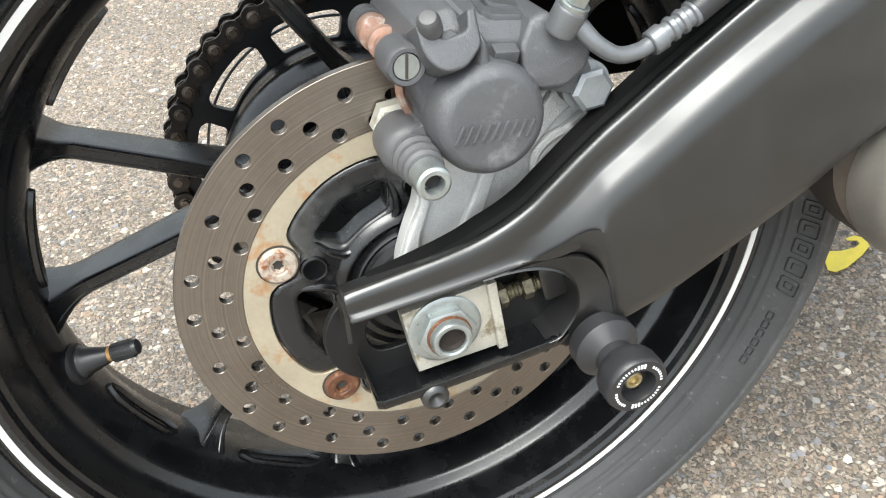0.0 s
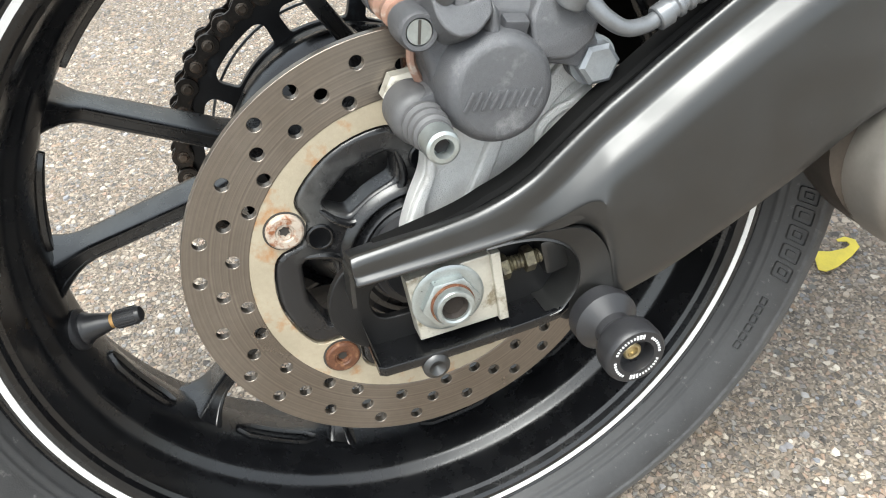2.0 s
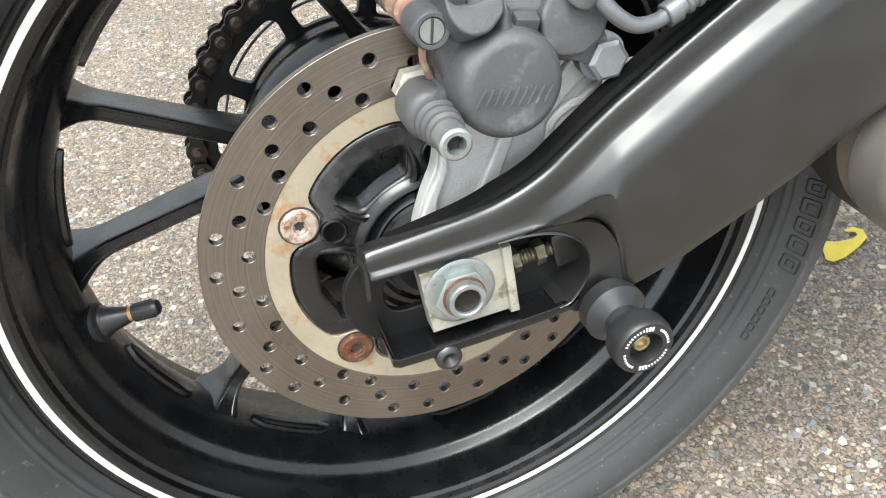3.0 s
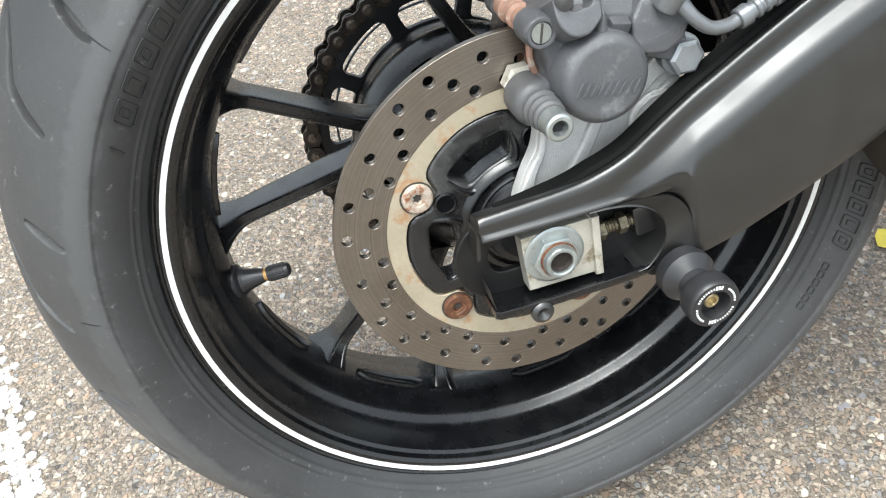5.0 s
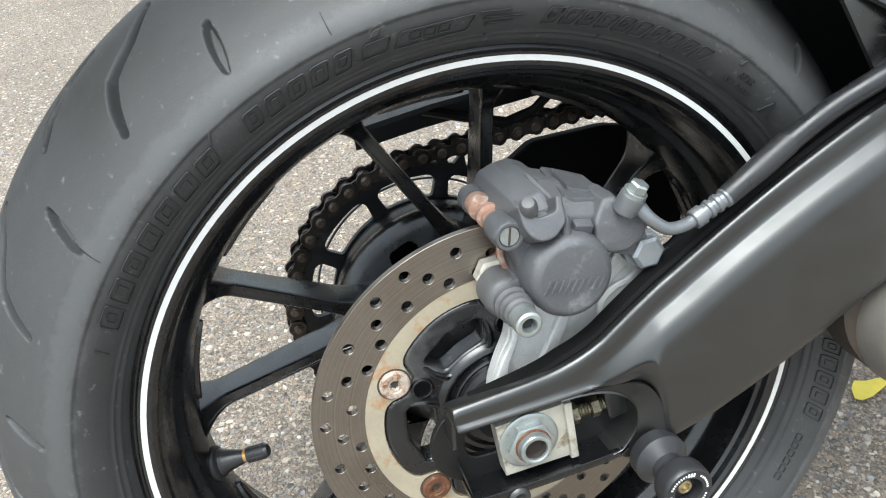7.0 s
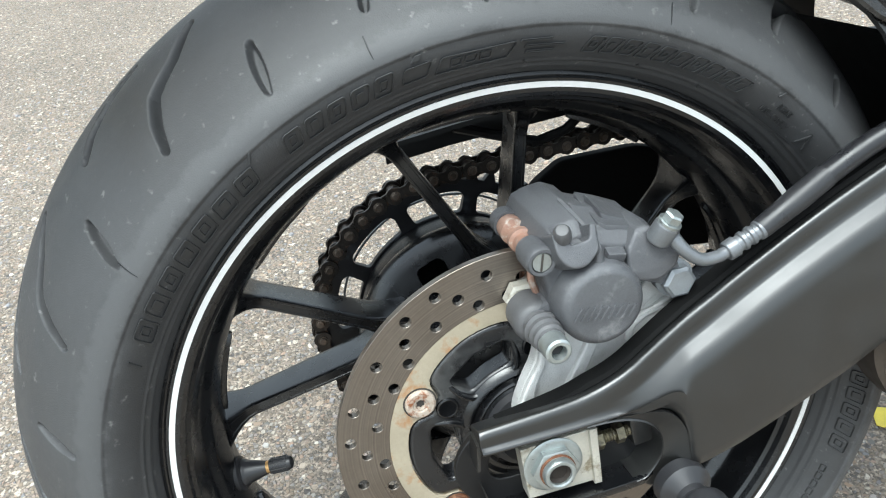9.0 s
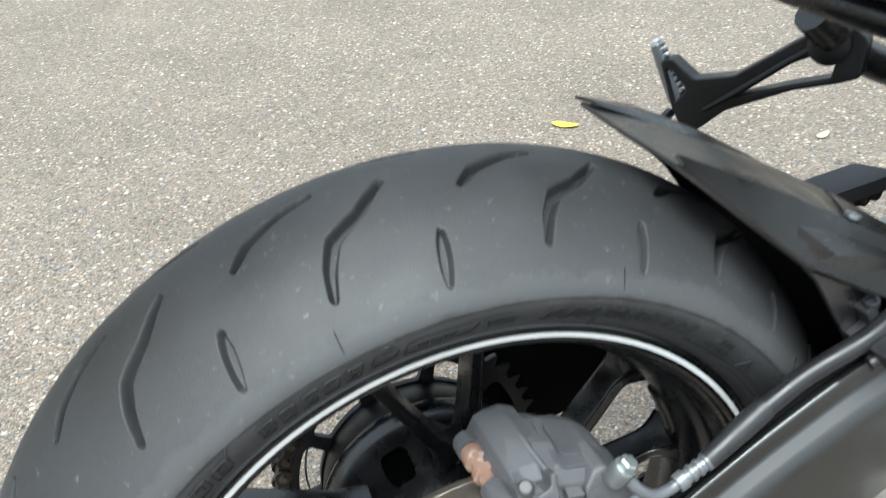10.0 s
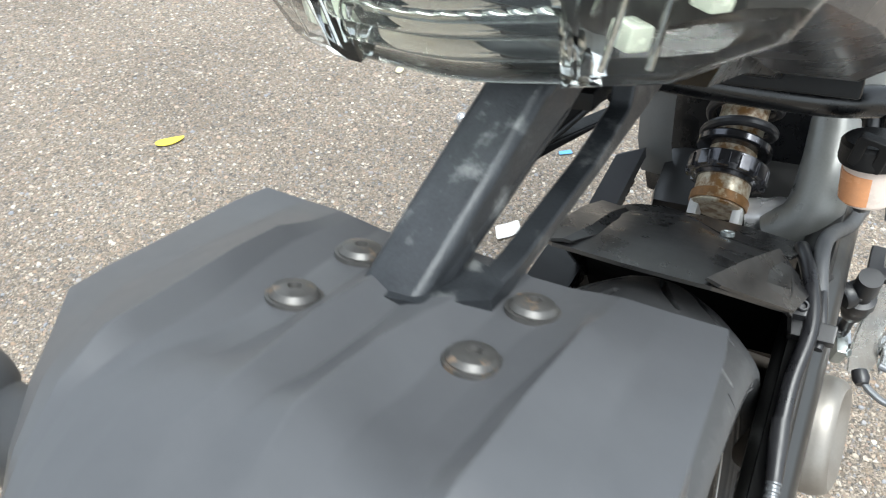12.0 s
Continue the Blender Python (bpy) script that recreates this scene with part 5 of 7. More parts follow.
# chain guard over the upper run
bm = B()
loft(bm, [[Vector((x, y, z)) for y, z in ((0.090, z0), (0.132, z0 + 0.002), (0.136, z0 - 0.004), (0.136, z0 - 0.03), (0.133, z0 - 0.03), (0.132, z0 - 0.005), (0.090, z0 - 0.004))] for x, z0 in ((-0.035, 0.152), (0.02, 0.158), (0.12, 0.164), (0.22, 0.166), (0.29, 0.162), (0.335, 0.156))])
guard = part("chain_guard", bm, PLASTIC, bike, "black plastic chain guard")
bm = B()
tube(bm, [(0.015, 0.10, 0.152), (0.055, 0.10, 0.137), (0.085, 0.10, 0.127)], 0.004, 8, smooth=False)
tube(bm, [(0.075, 0.10, 0.127), (0.105, 0.10, 0.133), (0.135, 0.10, 0.155)], 0.004, 8, smooth=False)
part("brace", bm, PLASTIC, guard)
bm = B()
loft(bm, [[Vector((xr, yr, zr)), Vector((xl, yl, zl)), Vector((xl, yl, zl - 0.012)), Vector((xr, yr, zr - 0.014))] for xr, yr, zr, xl, yl, zl in ((0.370, 0.0945, 0.1500, 0.340, 0.118, 0.1560), (0.408, 0.0950, 0.1540, 0.374, 0.118, 0.1620), (0.490, 0.0960, 0.1590, 0.456, 0.118, 0.1680), (0.497, 0.0962, 0.1570, 0.463, 0.118, 0.1660))])
bmesh.ops.bevel(bm, geom=[e for e in bm.edges if e.calc_face_angle(0) > 0.6], offset=0.0015, segments=2, affect="EDGES")
part("front_cover", bm, GREYPLASTIC, guard, "grey front cover of the chain guard")

# left swingarm leg behind the wheel, near-black so its colour holds the shade
bm = B()
leg = [(-0.035, -0.028), (0.060, -0.030), (0.140, -0.016), (0.210, -0.005), (0.300, -0.015), (0.450, 0.0), (0.450, 0.130), (0.300, 0.112), (0.250, 0.104), (0.212, 0.096), (0.195, 0.095), (0.175, 0.100), (0.145, 0.100), (0.108, 0.100), (0.085, 0.086), (0.045, 0.042), (-0.035, 0.028)]
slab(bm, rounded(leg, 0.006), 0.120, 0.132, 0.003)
part("left_swingarm_leg", bm, MATTBLACK, bike, "dark painted left leg of the swingarm, shade in its black")
bm = B()
block(bm, (0.09, 0.21, 0.10), pose(0.50, -0.025, 0.09, 0, -15, 0), 0.02)
part("swingarm_bridge", bm, ARMBLACK, bike, "dark cross bridge of the swingarm")

# ---- rear hugger over the tyre ----
def skin(bm, grid, thick, down=None):
    """A shell over a grid of points (rows of equal length), thickened inwards along its normals."""
    vs = [[bm.verts.new(p) for p in row] for row in grid]
    n, m = len(vs), len(vs[0])
    for a, b in zip(vs, vs[1:]):
        for k in range(m - 1):
            bm.faces.new((a[k], a[k + 1], b[k + 1], b[k]))
    bm.normal_update()
    way = sum((f.normal * f.calc_area() for f in bm.faces), Vector()).dot(Vector((0, -0.5, 1)))
    sign = 1 if way > 0 else -1
    ins = [[bm.verts.new(v.co - v.normal * (sign * thick)) for v in row] for row in vs]
    for a, b in zip(ins, ins[1:]):
        for k in range(m - 1):
            bm.faces.new((a[k], b[k], b[k + 1], a[k + 1]))
    rim = [(i, 0) for i in range(n)] + [(n - 1, k) for k in range(1, m)] + [(i, m - 1) for i in range(n - 2, -1, -1)] + [(0, k) for k in range(m - 2, 0, -1)]
    for (i, j), (k, l) in zip(rim, rim[1:] + rim[:1]):
        bm.faces.new((vs[i][j], vs[k][l], ins[k][l], ins[i][j]))
    return bm


def dense(points, n):
    """Points spread evenly along a polyline."""
    p = [Vector(q) for q in points]
    s = np.cumsum([0] + [(b - a).length for a, b in zip(p, p[1:])])
    t = np.linspace(0, s[-1], n)
    return [Vector((float(np.interp(u, s, [q[i] for q in p])) for i in range(3))) for u in t]


def hugger(parent):
    # rings from the rear edge forward; each runs from the left side over the tyre to the right side
    rear = [(0.300, 0.097, 0.130), (0.235, 0.093, 0.225), (0.175, 0.083, 0.285), (0.146, 0.062, 0.3034), (0.143, 0.0, 0.3005), (0.147, -0.0587, 0.2938), (0.2096, -0.1015, 0.2279), (0.262, -0.102, 0.135)]
    front = [(0.335, 0.097, 0.120), (0.318, 0.093, 0.185), (0.312, 0.085, 0.205), (0.3092, 0.0795, 0.2115), (0.315, 0.0, 0.2157), (0.300, -0.036, 0.2110), (0.2944, -0.0879, 0.2065), (0.300, -0.100, 0.135)]
    mid = [tuple(Vector(a) * 0.5 + Vector(b) * 0.5 + Vector((0.002, 0, 0.006))) for a, b in zip(rear, front)]
    bm = B()
    skin(bm, [dense(rear, 36), dense([tuple(Vector(a) * 0.5 + Vector(b) * 0.5 + Vector((0.001, 0, 0.003))) for a, b in zip(rear, mid)], 36), dense(mid, 36), dense([tuple(Vector(a) * 0.5 + Vector(b) * 0.5 + Vector((0, 0, 0.002))) for a, b in zip(mid, front)], 36), dense(front, 36)], 0.003)
    h = part("rear_hugger", bm, HUGGER, parent, "faceted black plastic hugger over the rear tyre", sharp=14)
    bm = B()
    skin(bm, [[Vector(p) for p in row] for row in ([(0.144, 0.064, 0.3070), (0.150, 0.052, 0.3055), (0.152, 0.046, 0.3030)], [(0.190, 0.068, 0.2905), (0.190, 0.045, 0.2900), (0.188, 0.036, 0.2855)], [(0.250, 0.074, 0.2580), (0.247, 0.050, 0.2590), (0.244, 0.040, 0.2545)], [(0.3092, 0.0800, 0.2200), (0.302, 0.056, 0.2225), (0.298, 0.046, 0.2185)])], 0.0025)
    part("top_wing", bm, HUGGER, h, "raised wing edge", sharp=14)
    bm = B()
    skin(bm, [[Vector(p) for p in row] for row in ([(0.150, -0.0500, 0.2985), (0.148, -0.0600, 0.2960)], [(0.222, -0.0640, 0.2600), (0.2085, -0.1030, 0.2310)], [(0.2955, -0.0780, 0.2155), (0.2800, -0.1090, 0.1880)])], 0.0025)
    part("side_wing", bm, HUGGER, h, "angular side wing", sharp=14)
    bm = B()
    skin(bm, [[Vector(p) for p in row] for row in ([(0.306, 0.079, 0.2135), (0.313, 0.0, 0.2175), (0.300, -0.036, 0.2130), (0.296, -0.088, 0.2080)], [(0.345, 0.060, 0.195), (0.350, 0.0, 0.192), (0.352, -0.05, 0.186), (0.352, -0.098, 0.178)], [(0.375, 0.040, 0.175), (0.385, 0.0, 0.160), (0.388, -0.05, 0.152), (0.39, -0.10, 0.142)])], 0.003)
    part("front_flap", bm, HUGGER, h, "satin black front flap", sharp=14)
    # inner skin that runs down ahead of the tyre
    bm = B()
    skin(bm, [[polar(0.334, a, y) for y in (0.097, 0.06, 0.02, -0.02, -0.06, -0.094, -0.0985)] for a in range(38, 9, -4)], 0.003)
    part("inner_skin", bm, MATTBLACK, h, "matt black inner skin ahead of the tyre")
    bm = B()
    bolt(bm, (0.3030, -0.034, 0.2120), (0.45, 0, 0.9), 0.006, 0.004, hexagon=False, socket=0.003)
    part("hugger_bolt", bm, ZINC, h)
    return h


hugger(bike)

# ---- rear shock ----
s0, s1 = Vector((0.402, -0.004, 0.160)), Vector((0.500, -0.006, 0.222))
ax = (s1 - s0).normalized()
bm = B()
turned(bm, [(0.0, 0), (0.0, 0.024), (0.002, 0.0265), (0.046, 0.0265), (0.046, 0)], s0, ax, 40)
shock = part("rear_shock", bm, SHOCKGOLD, bike, "pale shock absorber body with brown rust stains")
bm = B()
turned(bm, [(0.004, 0.0262), (0.004, 0.0282), (0.005, 0.0288), (0.0135, 0.0288), (0.0145, 0.0282), (0.0145, 0.0262)], s0, ax, 40)
block(bm, (0.012, 0.014, 0.010), Matrix.Translation(s0 + frame_of(ax) @ Vector((0.010, -0.027, 0.0095))) @ frame_of(ax), 0.002)
part("clamp_band", bm, material("rust-brown band", (0.21, 0.105, 0.035), 0.5, metal=0.3, var=0.4, scale=120, bump=0.3, stain=(0.42, 0.34, 0.22), stain_scale=90, stain_amount=0.25), shock, "rusty brown clamp band")
bm = B()
turned(bm, [(0.0300, 0.0255), (0.0300, 0.0290), (0.0330, 0.0315), (0.0330, 0.0345), (0.0375, 0.0385), (0.0500, 0.0390), (0.0520, 0.0360), (0.052, 0.02)], s0, ax, 48)
lugs = []
for k in range(12):
    q = frame_of(ax) @ Vector((0.0372 * math.cos(0.5236 * k), 0.0372 * math.sin(0.5236 * k), 0.041))
    lug = B()
    block(lug, (0.0115, 0.0060, 0.0150), Matrix.Translation(s0 + q) @ frame_of(ax) @ pose(0, 0, 0, 0, 0, 30 * k + 90), 0.0014, 2)
    lugs.append(lug)
turned(bm, [(0.064, 0.02), (0.064, 0.034), (0.066, 0.0370), (0.072, 0.0370), (0.075, 0.034), (0.075, 0.02)], s0, ax, 36)
BLACKCHROME = material("black chrome ring", (0.12, 0.12, 0.13), 0.2, metal=0.9, var=0.2, scale=60)
seat_ring = part("spring_seat", bm, BLACKCHROME, shock, "notched glossy black adjuster rings")
for lug in lugs:
    part("adjuster_lug", lug, BLACKCHROME, seat_ring)
bm = B()
turned(bm, [(0.045, 0), (0.045, 0.0235), (0.19, 0.0235), (0.19, 0)], s0, ax, 32)
part("damper", bm, SHOCKGOLD, shock)
bm = B()
q = frame_of(ax)
tube(bm, [s0 + q @ Vector((0.033 * math.cos(a), 0.033 * math.sin(a), 0.078 + 0.0042 * a)) for a in np.linspace(0, 8 * math.pi, 90)], 0.0052, 10, 1)
part("spring", bm, NYLON, shock, "black coil spring")
for s in (-1, 1):
    bm = B()
    block(bm, (0.040, 0.010, 0.030), pose(0.395, -0.004 + s * 0.021, 0.152, 0, -32, 0), 0.004)
    part("clevis", bm, ALU, shock, "pale aluminium clevis")
bm = B()
turned(bm, [(0, 0), (0, 0.019), (0.05, 0.021), (0.08, 0.028), (0.08, 0)], (0.42, -0.030, 0.145), (0.15, -1, 0.12), 32)
part("linkage_boss", bm, SILVER, bike, "silver-grey linkage boss")
bm = B()
tube(bm, [(0.405, -0.062, 0.140), (0.410, -0.088, 0.165), (0.435, -0.095, 0.205), (0.475, -0.092, 0.235)], [0.025, 0.026, 0.025, 0.022], 20)
part("air_duct", bm, material("dark grey duct", (0.17, 0.172, 0.165), 0.35, metal=0.3, var=0.15, scale=40), bike, "grey curved duct beside the shock")
bm = B()
loft(bm, [[c + Vector((0.004, 0, 0)), c + Vector((0, 0.019, 0)), c - Vector((0.004, 0, 0)), c - Vector((0, 0.019, 0))] for c in (Vector((0.505, 0.085, 0.120)), Vector((0.500, 0.088, 0.165)), Vector((0.510, 0.088, 0.212)), Vector((0.53, 0.085, 0.26)))])
part("strap", bm, material("grey rubber strap", (0.16, 0.16, 0.155), 0.6, var=0.1, scale=40), bike, "grey rubber strap")

# dark mass of frame and engine that closes the view ahead of the shock
bm = B()
block(bm, (0.16, 0.26, 0.30), pose(0.68, 0.0, 0.16, 0, 10, 0), 0.03)
part("frame_centre", bm, RIMBLACK, bike, "dark frame and engine behind the shock")

# ---- brake fluid reservoir ----
rb = Vector((0.303, -0.131, 0.272))
up = Vector((0.16, 0.03, 1)).normalized()
bm = B()
turned(bm, [(0, 0), (0, 0.0165), (0.003, 0.0185), (0.034, 0.0195), (0.034, 0)], rb, up, 36)
res = part("brake_reservoir", bm, TANKWHITE, bike, "milky brake fluid reservoir with a black cap")
bm = B()
turned(bm, [(0.0006, 0), (0.0006, 0.0160), (0.003, 0.0183), (0.0265, 0.0191), (0.0272, 0.0180), (0.0272, 0)], rb + Vector((-0.0003, 0.0011, 0)), up, 64)
part("fluid", bm, ORANGE, res, "orange brake fluid")
bm = B()
turned(bm, [(0.033, 0), (0.033, 0.0235), (0.036, 0.0245), (0.048, 0.024), (0.051, 0.0215), (0.051, 0)], rb, up, 24)
lid = part("reservoir_cap", bm, PLASTIC, res, "ribbed black cap")
bm = B()
slab(bm, rounded([(-0.012, -0.012), (0.012, -0.012), (0.012, 0.014), (-0.012, 0.014)], 0.004), -0.004, 0.004, 0.001, [rounded([(-0.004, -0.006), (0.004, -0.006), (0.004, 0.009), (-0.004, 0.009)], 0.002)[::-1]], Matrix.Translation(rb + up * 0.050 + Vector((-0.021, 0.002, 0))) @ pose(0, 0, 0, 0, -12, 80))
part("cap_tab", bm, PLASTIC, lid)
bm = B()
tube(bm, [rb, rb + Vector((0.010, 0.002, -0.012)), rb + Vector((0.05, 0.004, -0.030)), rb + Vector((0.09, 0.0, -0.07))], 0.0065, 12)
part("reservoir_hose", bm, NYLON, res)

# ---- exhaust silencer ----
def silencer(parent):
    c, ax = Vector((0.286, -0.156, 0.011)), Vector((-0.06, -0.985, 0.12)).normalized()
    u = Vector((0.66, 0.06, 0.75))
    u = (u - ax * u.dot(ax)).normalized()
    v = ax.cross(u)
    bm = B()
    prof = [(-0.034, 1.0), (-0.012, 1.0), (-0.004, 0.97), (0.0, 0.92), (0.002, 0.86), (0.001, 0.80), (-0.006, 0.60), (-0.012, 0.5), (-0.05, 0.45)]
    loft(bm, [[c + ax * s + Vector((0.30, 0, -0.02)) * max(0, -s - 0.05) + u * (0.056 * f * math.copysign(abs(math.cos(a)) ** 0.8, math.cos(a))) + v * (0.060 * f * math.copysign(abs(math.sin(a)) ** 0.8, math.sin(a))) for a in np.linspace(0, 2 * math.pi, 48, endpoint=False)] for s, f in prof])
    body = B()
    loft(body, [[c + ax * s + Vector((0.30, 0, -0.02)) * max(0, -s - 0.05) + u * (0.056 * k * math.copysign(abs(math.cos(a)) ** 0.8, math.cos(a))) + v * (0.075 * k * math.copysign(abs(math.sin(a)) ** 0.8, math.sin(a))) for a in np.linspace(0, 2 * math.pi, 48, endpoint=False)] for s, k in ((-0.22, 0.80), (-0.06, 0.985), (-0.032, 0.985))])
    ex = part("exhaust_silencer", bm, EXHAUST, parent, "matt titanium-grey exhaust silencer with an oval outlet")
    # the body's brown is darkened: the shade it stands in is put into the colour
    part("silencer_body", body, material("brown dulled steel", (0.06, 0.048, 0.038), 0.5, metal=0.3, var=0.3, scale=30), ex, "brown silencer body, darkened for its shade")
    bm = B()
    turned(bm, [(-0.06, 0), (-0.06, 0.0195), (-0.009, 0.0195), (-0.0085, 0.0205), (-0.009, 0.0215), (-0.06, 0.0215)], c, ax, 36)
    part("outlet_pipe", bm, BROWNPIPE, ex, "heat-browned outlet pipe")
    bm = B()
    bolt(bm, c + u * 0.010 + v * 0.0585 - ax * 0.022, v, 0.004, 0.003, hexagon=False, socket=0.002)
    part("rivet", bm, ZINC, ex)
    return ex


silencer(bike)

# ---- right rider footrest, hanger and brake lever ----
def strip(bm, rows, thick):
    """A flat bar through rows of (left edge, right edge), with a thickness ahead of them."""
    loft(bm, [[Vector(a), Vector(b), Vector(b) + Vector((thick, 0, 0)), Vector(a) + Vector((thick, 0, 0))] for a, b in rows])


bm = B()
strip(bm, [((0.345, -0.136, 0.300), (0.350, -0.146, 0.298)), ((0.362, -0.138, 0.285), (0.366, -0.152, 0.284)), ((0.372, -0.1410, 0.245), (0.378, -0.160, 0.247)), ((0.384, -0.1490, 0.205), (0.390, -0.1625, 0.209)), ((0.390, -0.150, 0.190), (0.396, -0.163, 0.194))], 0.010)
bmesh.ops.bevel(bm, geom=bm.edges[:], offset=0.0012, segments=2, affect="EDGES")
hanger = part("footrest_hanger", bm, material("grey painted bracket", (0.13, 0.135, 0.14), 0.42, metal=0.3, var=0.15, scale=40), bike, "grey bracket carrying the silver footrest hanger")
bm = B()
strip(bm, [((0.386, -0.1505, 0.206), (0.391, -0.1655, 0.209)), ((0.395, -0.1520, 0.190), (0.401, -0.1720, 0.192)), ((0.408, -0.1580, 0.150), (0.414, -0.1830, 0.156)), ((0.414, -0.1610, 0.118), (0.420, -0.1900, 0.127))], 0.005)
bmesh.ops.bevel(bm, geom=bm.edges[:], offset=0.0012, segments=2, affect="EDGES")
part("hanger_plate", bm, CHROMEY, hanger, "bright silver hanger plate")
bm = B()
turned(bm, [(0, 0), (0, 0.0075), (0.001, 0.008), (0.003, 0.0075), (0.004, 0.004), (0.002, 0.0035), (0.002, 0)], (0.403, -0.165, 0.172), (-0.95, -0.1, 0.3), 24)
part("hanger_bolt", bm, CHROMEY, hanger)
bm = B()
block(bm, (0.040, 0.050, 0.008), pose(0.428, -0.172, 0.110, 6, -10, 0), 0.002)
part("shelf", bm, NYLON, hanger, "black rubber shelf")
bm = B()
bolt(bm, (0.424, -0.182, 0.106), (0, -0.1, -1), 0.006, 0.010, hexagon=True)
part("shelf_bolt", bm, ZINC, hanger)
bm = B()
strip(bm, [((0.425, -0.158, 0.108), (0.430, -0.178, 0.108)), ((0.424, -0.158, 0.070), (0.428, -0.180, 0.074)), ((0.415, -0.152, 0.030), (0.418, -0.176, 0.030)), ((0.408, -0.150, 0.0), (0.412, -0.178, -0.004)), ((0.402, -0.152, -0.022), (0.406, -0.172, -0.026))], 0.012)
bmesh.ops.bevel(bm, geom=bm.edges[:], offset=0.002, segments=2, affect="EDGES")
part("hanger_leg", bm, CHROMEY, hanger, "silver hanger leg")
bm = B()
tube(bm, [(0.425, -0.175, 0.0), (0.434, -0.192, 0.030), (0.450, -0.207, 0.052), (0.50, -0.225, 0.07)], [0.008, 0.007, 0.007, 0.006], 12)
part("brake_lever", bm, CHROMEY, hanger, "silver brake lever")
for k in range(2):
    bm = B()
    block(bm, (0.028, 0.005, 0.026), pose(0.408, -0.182 - 0.019 * k, 0.006, 0, 25, 0), 0.003)
    part("peg_ear", bm, CHROMEY, hanger)
bm = B()
turned(bm, [(-0.026, 0), (-0.026, 0.005), (0.006, 0.005), (0.006, 0)], (0.405, -0.204, 0.002), (0, -1, 0), 16)
part("peg_pin", bm, ZINC, hanger)
bm = B()
tube(bm, [(0.402, -0.190, 0.008), (0.400, -0.205, 0.012), (0.398, -0.225, 0.014), (0.394, -0.285, 0.018)], [0.008, 0.010, 0.0105, 0.010], 16)
peg_bar = part("footpeg", bm, CHROMEY, hanger, "ribbed silver footpeg")
for k in range(9):
    bm = B()
    turned(bm, [(0, 0), (0, 0.0125), (0.0032, 0.0125), (0.0032, 0)], Vector((0.399, -0.214 - 0.0075 * k, 0.0130 + 0.0006 * k)), (-0.06, -1, 0.06), 10)
    part("peg_rib", bm, CHROMEY, peg_bar)
bm = B()
tube(bm, [(0.366, -0.160, 0.026), (0.352, -0.172, 0.018), (0.344, -0.190, 0.012), (0.347, -0.203, 0.014), (0.360, -0.206, 0.021), (0.370, -0.196, 0.026), (0.374, -0.178, 0.029)], 0.0035, 10)
part("lever_loop", bm, HOSEGREY, hanger, "bent steel lever loop")
bm = B()
turned(bm, [(0, 0), (0, 0.0075), (0.008, 0.0085), (0.014, 0.006), (0.014, 0)], (0.364, -0.162, 0.026), (-0.5, -0.2, -0.2), 14)
part("loop_knob", bm, NYLON, hanger)
a0, a1 = Vector((0.386, -0.152, 0.128)), Vector((0.420, -0.140, 0.020))
bm = B()
turned(bm, [(0, 0), (0, 0.011), (0.022, 0.012), (0.024, 0.0095), (0.036, 0.0095), (0.038, 0.0145), (0.048, 0.0155), (0.058, 0.0125), (0.062, 0.0135), (0.074, 0.0105), (0.076, 0.006), (0.11, 0.006), (0.11, 0)], a0, a1 - a0, 24)
cyl = part("master_cylinder", bm, NYLON, bike, "black rear master cylinder")
bm = B()
turned(bm, [(0, 0), (0, 0.0115), (0.003, 0.0135), (0.009, 0.0135), (0.011, 0.011), (0.030, 0.010), (0.030, 0)], (0.382, -0.131, 0.100), (0.7, -0.75, 0.15), 24)
part("hose_union", bm, NYLON, cyl)
for k, (x, y, z, m) in enumerate(((0.421, -0.132, 0.020, NYLON), (0.409, -0.140, 0.004, ZINC), (0.428, -0.142, -0.004, CHROMEY))):
    bm = B()
    block(bm, (0.020 + 0.003 * k, 0.012, 0.024), pose(x, y, z, 12, -20 + 8 * k, 10), 0.003)
    bolt(bm, (x - 0.006, y - 0.006, z + 0.004), (-0.4, -0.8, 0.3), 0.005, 0.006)
    part("clevis", bm, m, cyl, ("black clevis", "zinc clevis pin plate", "silver clevis end")[k])
bm = B()
tube(bm, [(0.255, -0.122, 0.160), (0.285, -0.116, 0.178), (0.315, -0.110, 0.191), (0.345, -0.109, 0.193), (0.375, -0.115, 0.182), (0.412, -0.124, 0.163), (0.46, -0.132, 0.150)], 0.0068, 14)
part("coolant_pipe", bm, material("dull grey hose", (0.07, 0.072, 0.076), 0.45, var=0.2, scale=70), bike, "bent grey hose")
bm = B()
tube(bm, [(0.35, 0.02, -0.03), (0.372, -0.030, -0.012), (0.378, -0.068, -0.004), (0.375, -0.11, 0.0)], [0.019, 0.020, 0.019, 0.019], 18)
part("exhaust_pipe", bm, BROWNPIPE, bike, "tan heat-stained exhaust pipe")

# ---- passenger footrest on the far side ----
pg = new("passenger_footrest")
pg.parent = bike
tagged(pg, "black footrest bracket with a folded silver peg")
pm = Matrix(((0.565, 0.825, 0, 0.304), (-0.825, 0.565, 0, 0.203), (0, 0, 1, 0), (0, 0, 0, 1)))
bm = B()
